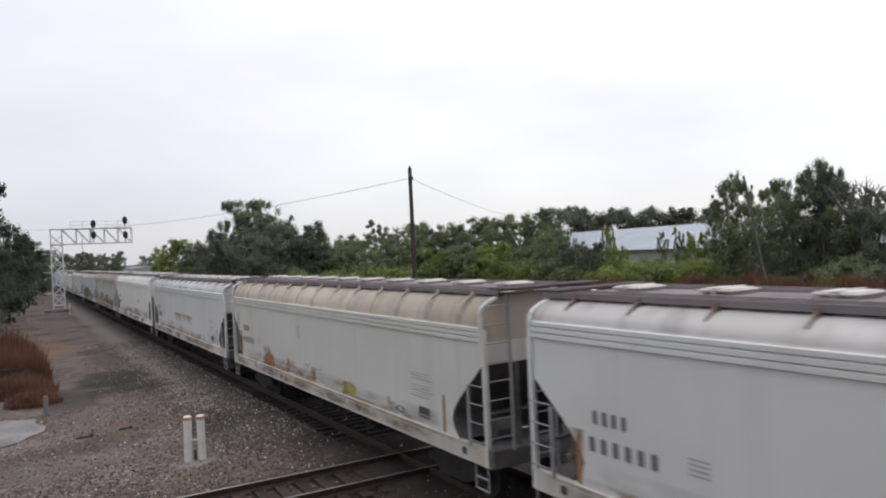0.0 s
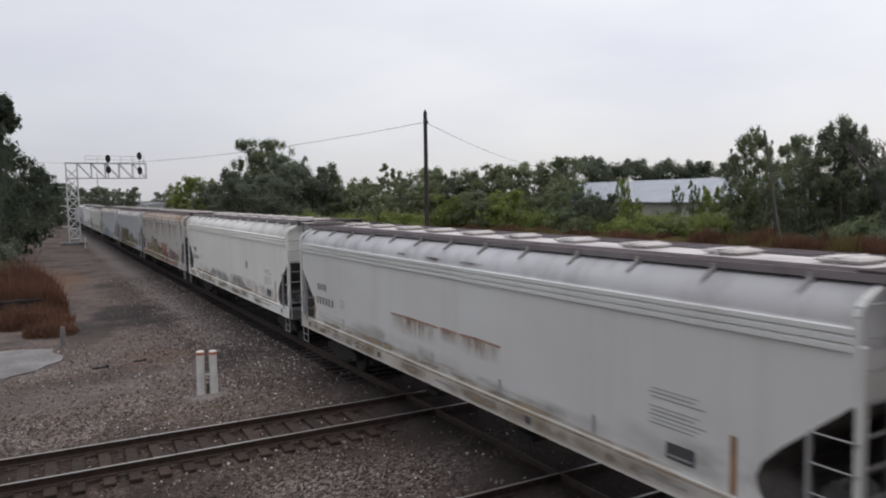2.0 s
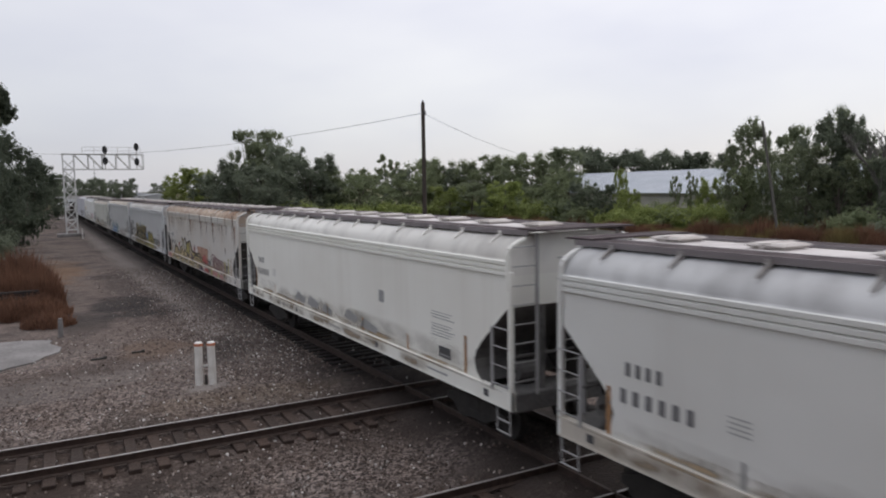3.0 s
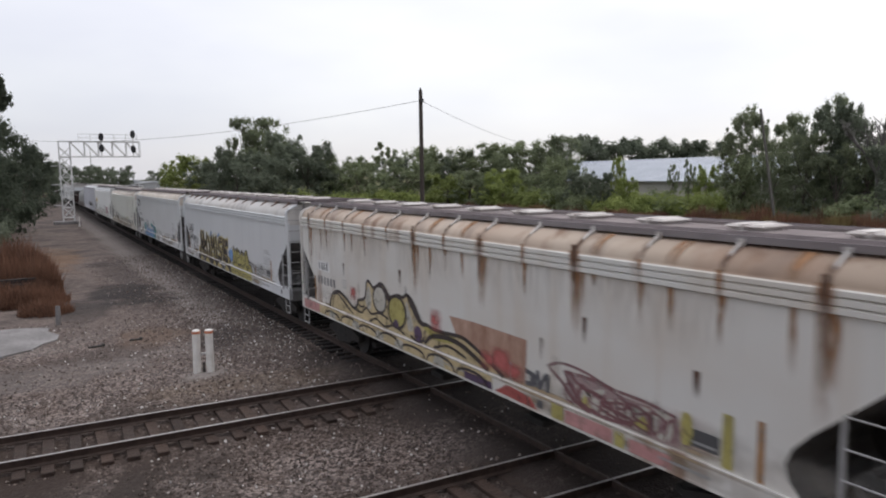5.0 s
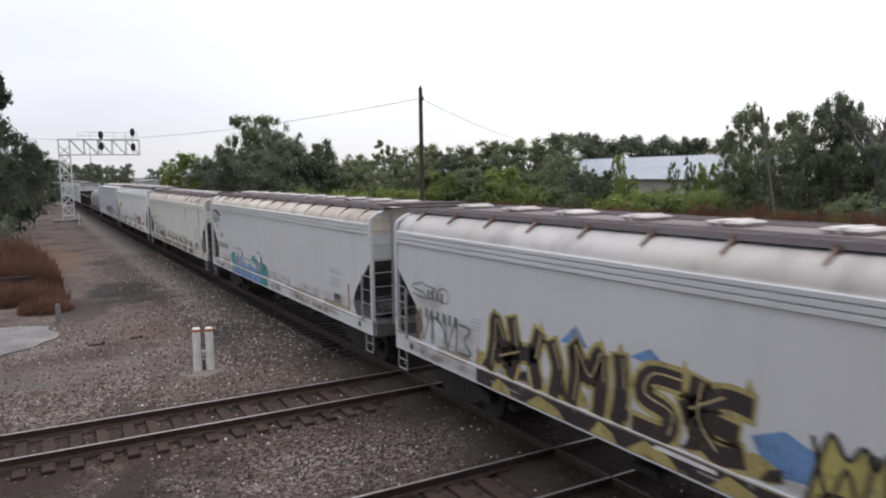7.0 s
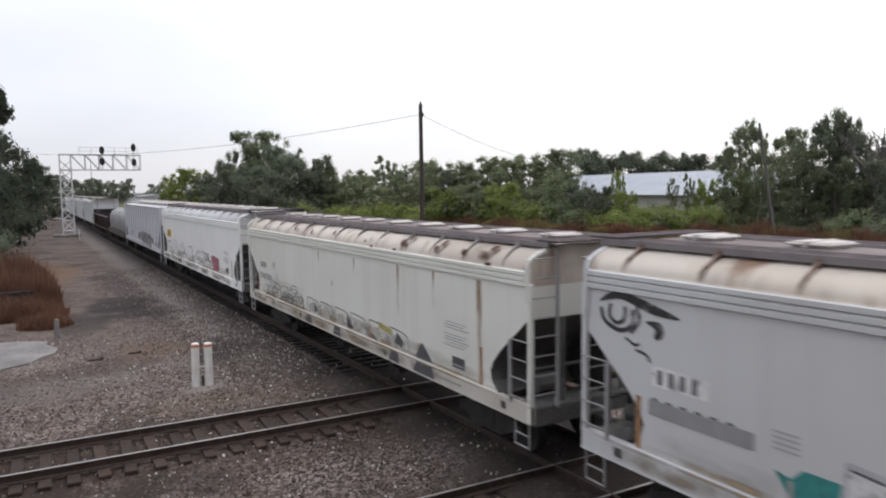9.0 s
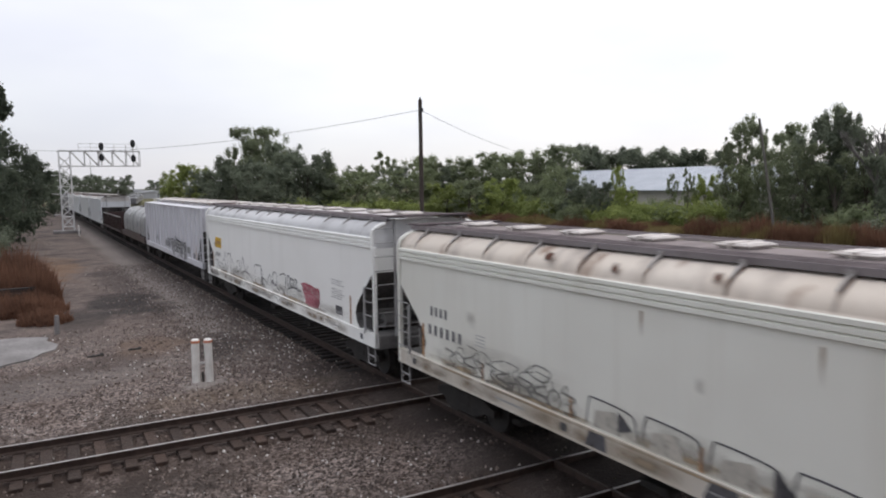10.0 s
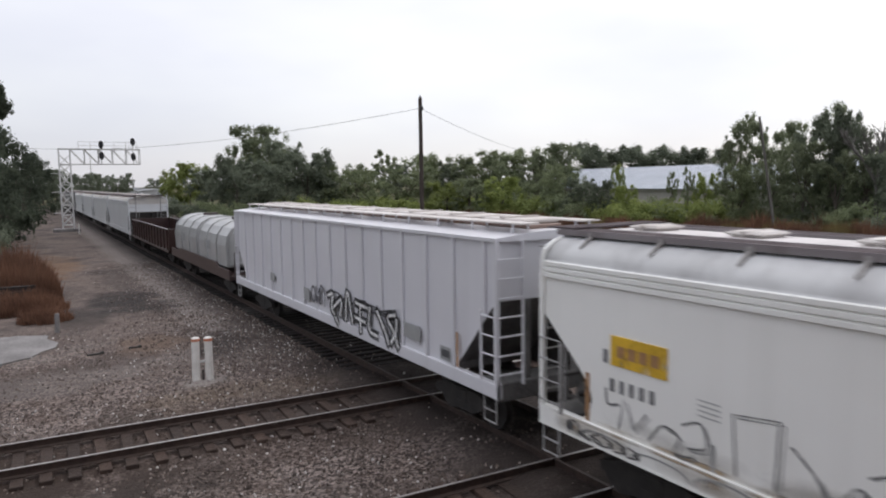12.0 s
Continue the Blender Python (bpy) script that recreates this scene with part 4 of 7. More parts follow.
# ================= signal bridge =================
def signal_bridge():
    root = thing("signal_bridge", "galvanised lattice cantilever signal bridge beside the track", "railway signal")
    Y = 99.75
    d = 1.2
    x0, x1, top = 3.7, 4.95, 9.92
    for x in (x0, x1):
        for y in (Y, Y + d):
            bm = B()
            box(bm, x - 0.055, x + 0.055, y - 0.055, y + 0.055, -0.3, top)
            part("leg", bm, M_GALV, root)
    z = 0.5
    while z < top - 1.3:
        bm = B()
        for y in (Y, Y + d):
            tube(bm, (x0, y, z), (x1, y, z + 1.25), 0.04, 4)
            tube(bm, (x1, y, z), (x0, y, z + 1.25), 0.04, 4)
            tube(bm, (x0, y, z), (x1, y, z), 0.05, 4)
        for x in (x0, x1):
            tube(bm, (x, Y, z), (x, Y + d, z + 1.25), 0.035, 4)
        part("lattice_brace", bm, M_GALV, root)
        z += 1.25
    for y in (Y, Y + d):
        for zz in (9.95, 8.05):
            bm = B()
            box(bm, x0 - 0.1, 13.0, y - 0.06, y + 0.06, zz - 0.06, zz + 0.06)
            part("chord", bm, M_GALV, root)
    n = 5
    step = (13.0 - x1) / n
    for i in range(n):
        a, b = x1 + i * step, x1 + (i + 1) * step
        bm = B()
        for y in (Y, Y + d):
            tube(bm, (a, y, 9.95), (b, y, 8.05), 0.045, 4)
            tube(bm, (b, y, 9.95), (b, y, 8.05), 0.045, 4)
        tube(bm, (b, Y, 8.05), (b, Y + d, 8.05), 0.04, 4)
        part("truss_brace", bm, M_GALV, root)
    bm = B()
    box(bm, x1, 13.0, Y + 0.1, Y + d - 0.1, 9.96, 10.0)
    part("walkway", bm, M_GALV, root)
    bm = B()
    for zz in (10.4, 10.85):
        tube(bm, (5.9, Y, zz), (12.7, Y, zz), 0.03, 4)
    for i in range(6):
        x = 5.9 + i * 1.36
        tube(bm, (x, Y, 9.95), (x, Y, 10.85), 0.03, 4)
    part("handrail", bm, M_GALV, root)
    for x, hs in ((8.45, (10.5, 9.1)), (12.15, (10.9, 9.0))):
        bm = B()
        tube(bm, (x, Y - 0.25, 8.0), (x, Y - 0.25, hs[0]), 0.07, 6)
        part("signal_mast", bm, M_GALV, root)
        for h in hs:
            bm = B()
            pts = [(0.3 * math.cos(a), 0.5 * math.sin(a)) for a in np.linspace(0, 2 * math.pi, 16, endpoint=False)]
            prism(bm, [(x + u, h + v) for u, v in pts], "y", Y - 0.42, Y - 0.36)
            head = part("signal_head", bm, M_BLACK, root, "black signal head with hooded lamps")
            for dz in (0.26, 0, -0.26):
                bm = B()
                tube(bm, (x, Y - 0.42, h + dz), (x, Y - 0.66, h + dz), 0.11, 10)
                part("lamp_hood", bm, M_BLACK, head)
    bm = B()
    for z in (2.0, 4.6, 6.9):
        box(bm, x0 - 1.0, x0, Y + 0.1, Y + 0.2, z, z + 0.07)
    part("bracket_arm", bm, M_GALV, root)
    bm = B()
    box(bm, 2.6, 5.6, Y - 0.8, Y + 2.0, -0.5, 0.05, 0.04)
    part("footing", bm, M_CONCRETE, root, "pale concrete footing")


signal_bridge()


# ================= poles and wires =================
def pole(name, label, base, top, r, mat):
    root = thing(name, label, "utility pole")
    bm = B()
    tube(bm, base, top, r, 10, r * 0.75)
    part("shaft", bm, mat, root)
    return root


PX, PY = 23.05, 42.1
p1 = pole("utility_pole", "dark wooden utility pole behind the train", (PX, PY, -0.6), (PX, PY, 10.83), 0.17, M_POLE)
bm = B()
box(bm, PX - 0.1, PX + 0.1, PY - 0.26, PY - 0.12, 10.0, 10.25, 0.02)
part("insulator", bm, M_BLACK, p1)
bm = B()
tube(bm, (PX, PY, 10.8), (PX, PY, 10.98), 0.06, 8)
part("pole_cap", bm, M_BLACK, p1)
pole("utility_pole", "grey leaning wooden utility pole among the weeds", (56.0, 38.2, -0.6), (54.6, 39.2, 10.4), 0.135, M_POLE_GREY)


def wire(a, b, sag, label):
    root = thing("overhead_wire", label, "cable")
    bm = B()
    a, b = Vector(a), Vector(b)
    side = (b - a).cross(Vector((0, 0, 1))).normalized() * 0.015
    rings = []
    for i in range(25):
        u = i / 24
        p = a.lerp(b, u) - Vector((0, 0, sag * 4 * u * (1 - u)))
        rings.append([bm.verts.new(p + d) for d in (side, Vector((0, 0, 0.015)), -side, Vector((0, 0, -0.015)))])
    for r, q in zip(rings, rings[1:]):
        for j in range(4):
            bm.faces.new((r[j], r[(j + 1) % 4], q[(j + 1) % 4], q[j]))
    part("strand", bm, M_POLE_GREY, root)


def place(az, el, dist):
    az = radians(az)
    return (math.sin(az) * dist, math.cos(az) * dist, 5.25 + dist * math.tan(radians(el)))


wire((PX, PY, 10.15), place(-4, 3.25, 118), 2.0, "black overhead wire running to the far trees")
wire((PX, PY, 10.15), place(38, 2.1, 100), 0.5, "black overhead wire dropping to the woods")


# ================= marker posts =================
def marker(x, y, lean):
    root = thing("marker_post", "white plastic marker post with an orange cap", "marker post", "pair of marker posts", at=(x, y, -0.3))
    bm = B()
    tube(bm, (0, 0, 0), (lean, 0, 1.14), 0.11, 16)
    part("tube", bm, M_WHITE, root)
    bm = B()
    tube(bm, (lean, 0, 1.14), (lean, 0, 1.21), 0.12, 16)
    part("band", bm, M_RED, root, "faded orange band")
    bm = B()
    tube(bm, (lean, 0, 1.21), (lean, 0, 1.245), 0.115, 16, 0.09)
    part("cap", bm, M_WHITE, root)
    bm = B()
    tube(bm, (lean * 0.5, 0, 0.66), (lean * 0.5, 0, 0.675), 0.108, 16)
    part("seam", bm, M_GREYMARK, root)


marker(3.86, 20.62, 0.02)
marker(4.21, 20.5, -0.01)
clip = thing("post_bracket", "pale bracket between the marker posts", "bracket", at=(4.04, 20.56, -0.3))
bm = B()
box(bm, -0.08, 0.08, -0.02, 0.02, 0.52, 0.58, 0.008)
part("strap", bm, M_GALV, clip)
bm = B()
box(bm, -0.03, 0.03, -0.03, 0.03, -0.1, 0.3, 0.01)
part("stake", bm, M_STEEL_DARK, clip)


# ================= marks, stains and graffiti on the wagons' sides =================
def stain_material(name, col, strength=0.8, down=True):
    """Thin rust or grime that fades out at its sides and towards its foot."""
    m, n, l, p = nodes_of(name)
    uv = n.new("ShaderNodeUVMap")
    sep = n.new("ShaderNodeSeparateXYZ")
    l.new(uv.outputs[0], sep.inputs[0])

    def op(kind, a, b):
        x = n.new("ShaderNodeMath")
        x.operation = kind
        x.use_clamp = True
        for s, v in zip(x.inputs, (a, b)):
            if isinstance(v, float):
                s.default_value = v
            else:
                l.new(v, s)
        return x.outputs[0]

    u, v = sep.outputs[0], sep.outputs[1]
    side = op("MULTIPLY", op("MULTIPLY", u, op("SUBTRACT", 1.0, u)), 4.0)
    foot = v if down else op("MULTIPLY", op("MULTIPLY", v, op("SUBTRACT", 1.0, v)), 4.0)
    geo = n.new("ShaderNodeTexCoord")
    mp = n.new("ShaderNodeMapping")
    mp.inputs["Scale"].default_value = (1, 9, 1.4) if down else (1, 0.9, 1.8)
    l.new(geo.outputs["Object"], mp.inputs[0])
    t = n.new("ShaderNodeTexNoise")
    t.inputs["Scale"].default_value, t.inputs["Detail"].default_value = 1.6, 6
    l.new(mp.outputs[0], t.inputs["Vector"])
    r = n.new("ShaderNodeMapRange")
    r.inputs["From Min"].default_value, r.inputs["From Max"].default_value = 0.3, 0.62
    l.new(t.outputs[0], r.inputs[0])
    a = op("MULTIPLY", op("MULTIPLY", side, foot), op("MULTIPLY", r.outputs[0], strength))
    a = op("MULTIPLY", a, 1.6)
    p.inputs["Base Color"].default_value = (*col, 1)
    p.inputs["Roughness"].default_value = 0.9
    l.new(a, p.inputs["Alpha"])
    return m


def spray(name, col, cover=0.95):
    """Sprayed paint, uneven and worn through in places."""
    m = surface(name, tuple(v * 0.7 for v in col), tuple(min(1.0, v * 1.1) for v in col), 1.7, 0.55, 0, 0.03, fine=16)
    n, l = m.node_tree.nodes, m.node_tree.links
    co = n.new("ShaderNodeTexCoord")
    t = n.new("ShaderNodeTexNoise")
    t.inputs["Scale"].default_value, t.inputs["Detail"].default_value = 5.0, 6
    l.new(co.outputs["Object"], t.inputs["Vector"])
    r = n.new("ShaderNodeMapRange")
    for key, val in (("From Min", 0.30), ("From Max", 0.46), ("To Min", cover * 0.45), ("To Max", cover)):
        r.inputs[key].default_value = val
    l.new(t.outputs[0], r.inputs[0])
    l.new(r.outputs[0], n["Principled BSDF"].inputs["Alpha"])
    return m


S_RED = stain_material("faded_red_blot", (0.43, 0.12, 0.11), 0.75, False)
S_RUST = stain_material("rust_run", (0.33, 0.215, 0.125), 0.6)
S_PATCH = stain_material("orange_rust_patch", (0.36, 0.18, 0.07), 1.0, False)
S_DARK = stain_material("dark_rust_run", (0.10, 0.05, 0.03), 1.0)
S_ORANGE = stain_material("orange_rust_run", (0.33, 0.175, 0.085), 0.85)
S_SILL = stain_material("brown_sill_grime", (0.30, 0.24, 0.17), 0.55, False)
S_GRIME = stain_material("grey_grime_patch", (0.36, 0.335, 0.295), 0.24, False)
S_SPOT = stain_material("dark_rust_spot", (0.09, 0.035, 0.02), 1.0, False)
S_LEDGE = stain_material("tan_ledge_dust", (0.42, 0.32, 0.20), 0.5, False)
S_WASH = stain_material("brown_dust_wash", (0.40, 0.32, 0.25), 0.2)
G_DARK = spray("dark_brown_spray", (0.045, 0.034, 0.034))
G_BLACK = spray("black_spray", (0.035, 0.035, 0.038))
G_GREY = spray("dark_grey_spray", (0.10, 0.10, 0.11))
G_PALE = spray("grey_white_spray", (0.86, 0.86, 0.85))
G_YELLOW = spray("yellow_spray", (0.46, 0.385, 0.15))
G_OLIVE = spray("olive_yellow_spray", (0.44, 0.39, 0.13))
G_BEIGE = spray("beige_yellow_spray", (0.58, 0.47, 0.27))
G_RED = spray("faded_red_spray", (0.40, 0.09, 0.08))
G_PINK = spray("pink_spray", (0.52, 0.27, 0.26))
G_CRIMSON = spray("crimson_spray", (0.42, 0.10, 0.14))
G_PALE_GREY = spray("pale_grey_spray", (0.60, 0.61, 0.63))
G_MAUVE = spray("mauve_spray", (0.42, 0.31, 0.31), 0.7)
G_MAROON = spray("faded_maroon_spray", (0.24, 0.11, 0.12), 0.7)
G_ROSE = spray("rose_spray", (0.60, 0.33, 0.35), 0.8)
G_LINE = spray("dark_grey_marker", (0.09, 0.09, 0.095), 0.8)
G_THIN = spray("thin_grey_spray", (0.12, 0.12, 0.12), 0.5)
G_SHADE = spray("grey_shadow_spray", (0.13, 0.14, 0.16))
G_BLUE = spray("blue_spray", (0.16, 0.30, 0.55))
G_SKY = spray("pale_blue_spray", (0.34, 0.48, 0.68))
G_TEAL = spray("teal_spray", (0.05, 0.30, 0.28))
G_PURPLE = spray("purple_spray", (0.10, 0.06, 0.12))
G_ORANGE = spray("orange_strip", (0.40, 0.22, 0.10))
G_RUST = surface("bare_rusty_patch", (0.23, 0.115, 0.075), (0.50, 0.34, 0.26), 1.2, 0.9, 0, 0.2, stretch=(1, 2.2, 0.5))
G_FAINT = spray("chalky_beige_spray", (0.52, 0.50, 0.44))
G_SIGN = spray("yellow_board", (0.72, 0.45, 0.03))


def curve(pts, closed=False, steps=4):
    """A smooth run through the points."""
    n = len(pts)
    if n < 3:
        return list(pts)
    out = []
    for i in range(n if closed else n - 1):
        p = [pts[(i + j) % n] if closed else pts[min(max(i + j, 0), n - 1)] for j in (-1, 0, 1, 2)]
        for k in range(steps):
            t = k / steps
            w = (-0.5 * t ** 3 + t * t - 0.5 * t, 1.5 * t ** 3 - 2.5 * t * t + 1, -1.5 * t ** 3 + 2 * t * t + 0.5 * t, 0.5 * t ** 3 - 0.5 * t * t)
            out.append(tuple(sum(a * q[c] for a, q in zip(w, p)) for c in (0, 1)))
    return out if closed else out + [tuple(pts[-1])]


class Side:
    """One wagon's near side. u runs from the rear post to the front, z is up."""

    def __init__(self, car, hl, flat=1.586, sill=1.627, drop=0.0):
        self.drop = drop
        self.car, self.hl, self.flat, self.sill = car, hl, flat, sill

    def x(self, z, layer):
        return -(self.sill if z < 1.4 else self.flat) - 0.003 * layer

    def done(self, name, sheets, mat, label=""):
        """Each stroke or patch becomes a part of its own."""
        for verts, faces in sheets:
            me = bpy.data.meshes.new(name)
            me.from_pydata(verts, [], faces)
            me.materials.append(mat)
            ob = new(name, me)
            ob.parent = self.car
            if label:
                tagged(ob, label)

    def line(self, sheets, pts, w, layer=2, sharp=False):
        """A brush stroke: one strip of even width along the points."""
        verts, faces = [], []
        pts = pts if sharp else curve(pts)
        n = len(pts)
        for i, (u, z) in enumerate(pts):
            (ua, za), (ub, zb) = pts[max(i - 1, 0)], pts[min(i + 1, n - 1)]
            d = math.hypot(ub - ua, zb - za) or 1
            a, b = -(zb - za) / d * w / 2, (ub - ua) / d * w / 2
            ex, ez = ((ub - ua) / d * w * 0.3 * (-1 if i == 0 else 1), (zb - za) / d * w * 0.3 * (-1 if i == 0 else 1)) if i in (0, n - 1) else (0, 0)
            x = self.x(z, layer)
            verts += [(x, self.hl - u - a - ex, z + b + ez), (x, self.hl - u + a - ex, z - b + ez)]
            if i:
                faces.append((2 * i - 2, 2 * i - 1, 2 * i + 1, 2 * i))
        sheets.append((verts, faces))

    def fill(self, sheets, pts, layer=1):
        x = self.x(sum(z for _, z in pts) / len(pts), layer)
        sheets.append(([(x, self.hl - u, z) for u, z in pts], [tuple(range(len(pts)))]))

    def blob(self, sheets, pts, layer=1):
        """A patch with a rounded outline that stays above the sill."""
        self.fill(sheets, [(u, max(z, 1.425)) for u, z in curve(pts, True, 3)], layer)

    def rect(self, sheets, u0, u1, z0, z1, layer=1):
        self.fill(sheets, [(u0, z0), (u1, z0), (u1, z1), (u0, z1)], layer)

    def soft(self, mat, boxes, layer=0.5, name="rust_stain", x=None):
        """Fading stains: (u0, u1, foot, head)."""
        for u0, u1, z0, z1 in boxes:
            bm = B()
            uv = bm.loops.layers.uv.new("UVMap")
            xx = x if x else self.x((z0 + z1) / 2, layer)
            f = bm.faces.new([bm.verts.new((xx, self.hl - u, z)) for u, z in ((u0, z0), (u1, z0), (u1, z1), (u0, z1))])
            for loop, c in zip(f.loops, ((0, 0), (1, 0), (1, 1), (0, 1))):
                loop[uv].uv = c
            part(name, bm, mat, self.car)

    def shoulder(self, mat, boxes):
        """Runs that follow the round of the roof's shoulder: (u0, u1)."""
        steps = ((3.975, 1.597, 0.2), (4.085, 1.555, 0.45), (4.185, 1.43, 0.75), (4.28, 1.22, 1.0))
        for u0, u1 in boxes:
            bm = B()
            uv = bm.loops.layers.uv.new("UVMap")
            rows = [[bm.verts.new((-x, self.hl - u, z)) for u in (u0, u1)] for z, x, _ in ((lowered(z, self.drop), x, v) for z, x, v in steps)]
            for i in range(3):
                f = bm.faces.new((rows[i][0], rows[i][1], rows[i + 1][1], rows[i + 1][0]))
                for loop, c in zip(f.loops, ((0, steps[i][2]), (1, steps[i][2]), (1, steps[i + 1][2]), (0, steps[i + 1][2]))):
                    loop[uv].uv = c
            part("rust_stain", bm, mat, self.car)

    def spot(self, mat, u, half, low, high):
        """A rust spot on the round of the shoulder, from low to high (0 to 1) up its slope."""
        foot, head = (1.60, lowered(3.99, self.drop)), (1.25, 4.262)
        bm = B()
        uv = bm.loops.layers.uv.new("UVMap")
        rows = []
        for i in range(5):
            t = low + (high - low) * i / 4
            a = t * math.pi / 2
            x, z = head[0] + (foot[0] - head[0]) * math.cos(a), foot[1] + (head[1] - foot[1]) * math.sin(a)
            rows.append([bm.verts.new((-x - 0.012, self.hl - v, z + 0.012)) for v in (u - half, u + half)])
        for i in range(4):
            f = bm.faces.new((rows[i][0], rows[i][1], rows[i + 1][1], rows[i + 1][0]))
            for loop, c in zip(f.loops, ((0, i / 4), (1, i / 4), (1, (i + 1) / 4), (0, (i + 1) / 4))):
                loop[uv].uv = c
        part("rust_spot", bm, mat, self.car)

    def gusset_runs(self, mat, rnd, lo=0.12, hi=0.3):
        e = self.hl - 0.12
        ys = [-e + 0.75 + i * (2 * e - 1.5) / 12 for i in range(13)]
        us = [self.hl - y for y in ys]
        self.shoulder(mat, [(u - rnd.uniform(lo, hi), u + rnd.uniform(lo, hi)) for u in us])
        return us

    def chars(self, u0, u1, z, h, n, mat=None):
        """A row of stencilled blocks, one bar a character."""
        step = (u1 - u0) / n
        for i in range(n):
            bm = []
            a = u0 + i * step
            self.rect(bm, a, a + step * 0.48, z - h / 2, z + h / 2)
            self.done("stencil_mark", bm, mat or M_STENCIL)

    def scrawl(self, bm, rnd, u0, u1, z0, z1, n, w, layer=3):
        """Loose letter-like loops."""
        step = (u1 - u0) / n
        for i in range(n):
            a, b = u0 + i * step, u0 + (i + 0.85) * step
            kind = rnd.randrange(5)
            m, h = (a + b) / 2, z1 - rnd.random() * (z1 - z0) * 0.25
            if kind == 0:
                pts = [(a, z0), (a, h), (b, (h + z0) / 2 + 0.1), (b, z0)]
            elif kind == 1:
                pts = [(m + (b - a) / 2 * math.cos(t), (h + z0) / 2 + (h - z0) / 2 * math.sin(t)) for t in np.linspace(0.4, 6.4, 10)]
            elif kind == 2:
                pts = [(b, h), (a, h - 0.1), (a, (h + z0) / 2), (b, (h + z0) / 2 - 0.05), (b, z0), (a, z0 + 0.05)]
            elif kind == 3:
                pts = [(a, h), (a + 0.05, z0), (m, (h + z0) / 2), (b, h), (b - 0.02, z0)]
            else:
                pts = [(a, h), (b, h - 0.05), (m, (h + z0) / 2), (b, z0 + 0.05), (a, z0)]
            self.line(bm, pts, w, layer)

    def arches(self, bm, u0, u1, z0, tops, w, layer=2):
        step = (u1 - u0) / len(tops)
        for i, top in enumerate(tops):
            a = u0 + i * step
            pts = [(a + step * 0.5 - step * 0.46 * math.cos(t), z0 + (top - z0) * math.sin(t) ** 0.7) for t in np.linspace(0.05, 3.09, 9)]
            self.line(bm, pts, w, layer)


def ring(u, z, r, s=1.0, n=12):
    return [(u + r * math.cos(t), z + r * s * math.sin(t)) for t in np.linspace(0, 2 * math.pi, n, endpoint=False)]


def common_marks(k, hl=HL, number=True):
    s = Side(cars[k], hl, drop=DROPS.get(k, 0.0))
    end = 2 * hl
    s.chars(1.55, 2.35, 2.55, 0.21, 4)
    if k in (4, 6):
        bm = []
        s.rect(bm, 1.46, 2.42, 2.41, 2.70, 0.5)
        s.done("data_panel", bm, G_PALE, "white patch under the stencil")
    if number:
        s.chars(1.45, 2.95, 2.12, 0.23, 6)
    for j in range(4):
        bm = []
        s.rect(bm, 3.35, 3.7, 2.1 + j * 0.07, 2.122 + j * 0.07)
        s.done("data_line", bm, M_FAINT)
    for j in range(0 if k == 4 else 8):
        bm = []
        up = 2.0 + j * 0.062 + (0.08 if j > 4 else 0)
        s.rect(bm, end - 3.05 + (j % 2) * 0.05, end - 2.25 + (j % 3) * 0.1, up, up + 0.018)
        s.done("data_line", bm, M_FAINT if j % 3 == 1 and k != 8 else M_GREYMARK)
    bm = []
    s.rect(bm, end - 2.72, end - 2.22, 1.56, 1.80)
    s.done("data_panel", bm, M_MARK)
    bm = []
    s.rect(bm, end - 2.68, end - 2.26, 1.6, 1.64, 2)
    s.done("data_panel", bm, M_GREYMARK)
    for u in (1.2, end - (2.1 if k == 5 else 1.62)):
        bm = []
        s.rect(bm, u - 0.05, u + 0.05, 1.42, 2.2)
        s.done("reflector_strip", bm, G_ORANGE)
    for u in np.linspace(3.6, end - 4.2, 5):
        bm = []
        s.rect(bm, u - 0.035, u + 0.035, 1.42, 1.78)
        s.done("reflector_strip", bm, G_ORANGE if k % 2 else M_GREYMARK)
    for u in (0.75, 6.0, 12.3, end - 0.9):
        bm = []
        s.rect(bm, u, u + 0.16, 1.16, 1.3)
        s.done("sill_mark", bm, M_MARK)
    for u in (4.1, 9.0, end - 3.2):
        bm = []
        s.rect(bm, u, u + 0.9, 1.2, 1.24)
        s.done("sill_mark", bm, M_GREYMARK)
    # dust washed along the foot of the side, and the stained sill
    rnd = random.Random(k)
    s.soft(S_SILL, [(u, u + rnd.uniform(1.5, 3.5), 1.08, 1.36) for u in np.arange(0.4, end - 3, 2.2)], 0.3, "grime")
    s.soft(S_LEDGE, [(u, u + rnd.uniform(4.0, 6.5), 1.335, 1.395) for u in np.arange(0.2, end - 5, 3.2)], 0.5, "grime")
    s.soft(S_LEDGE, [(u, u + rnd.uniform(2.5, 5.0), 1.40, 1.40 + rnd.uniform(0.08, 0.2)) for u in np.arange(1.2, end - 5, 3.0)], 0.35, "grime")
    s.soft(S_GRIME, [(u, u + rnd.uniform(2.2, 4.5), 1.40, 1.40 + rnd.uniform(0.3, 0.6)) for u in np.arange(1.5, end - 3, 2.6)], 0.2, "grime")
    return s


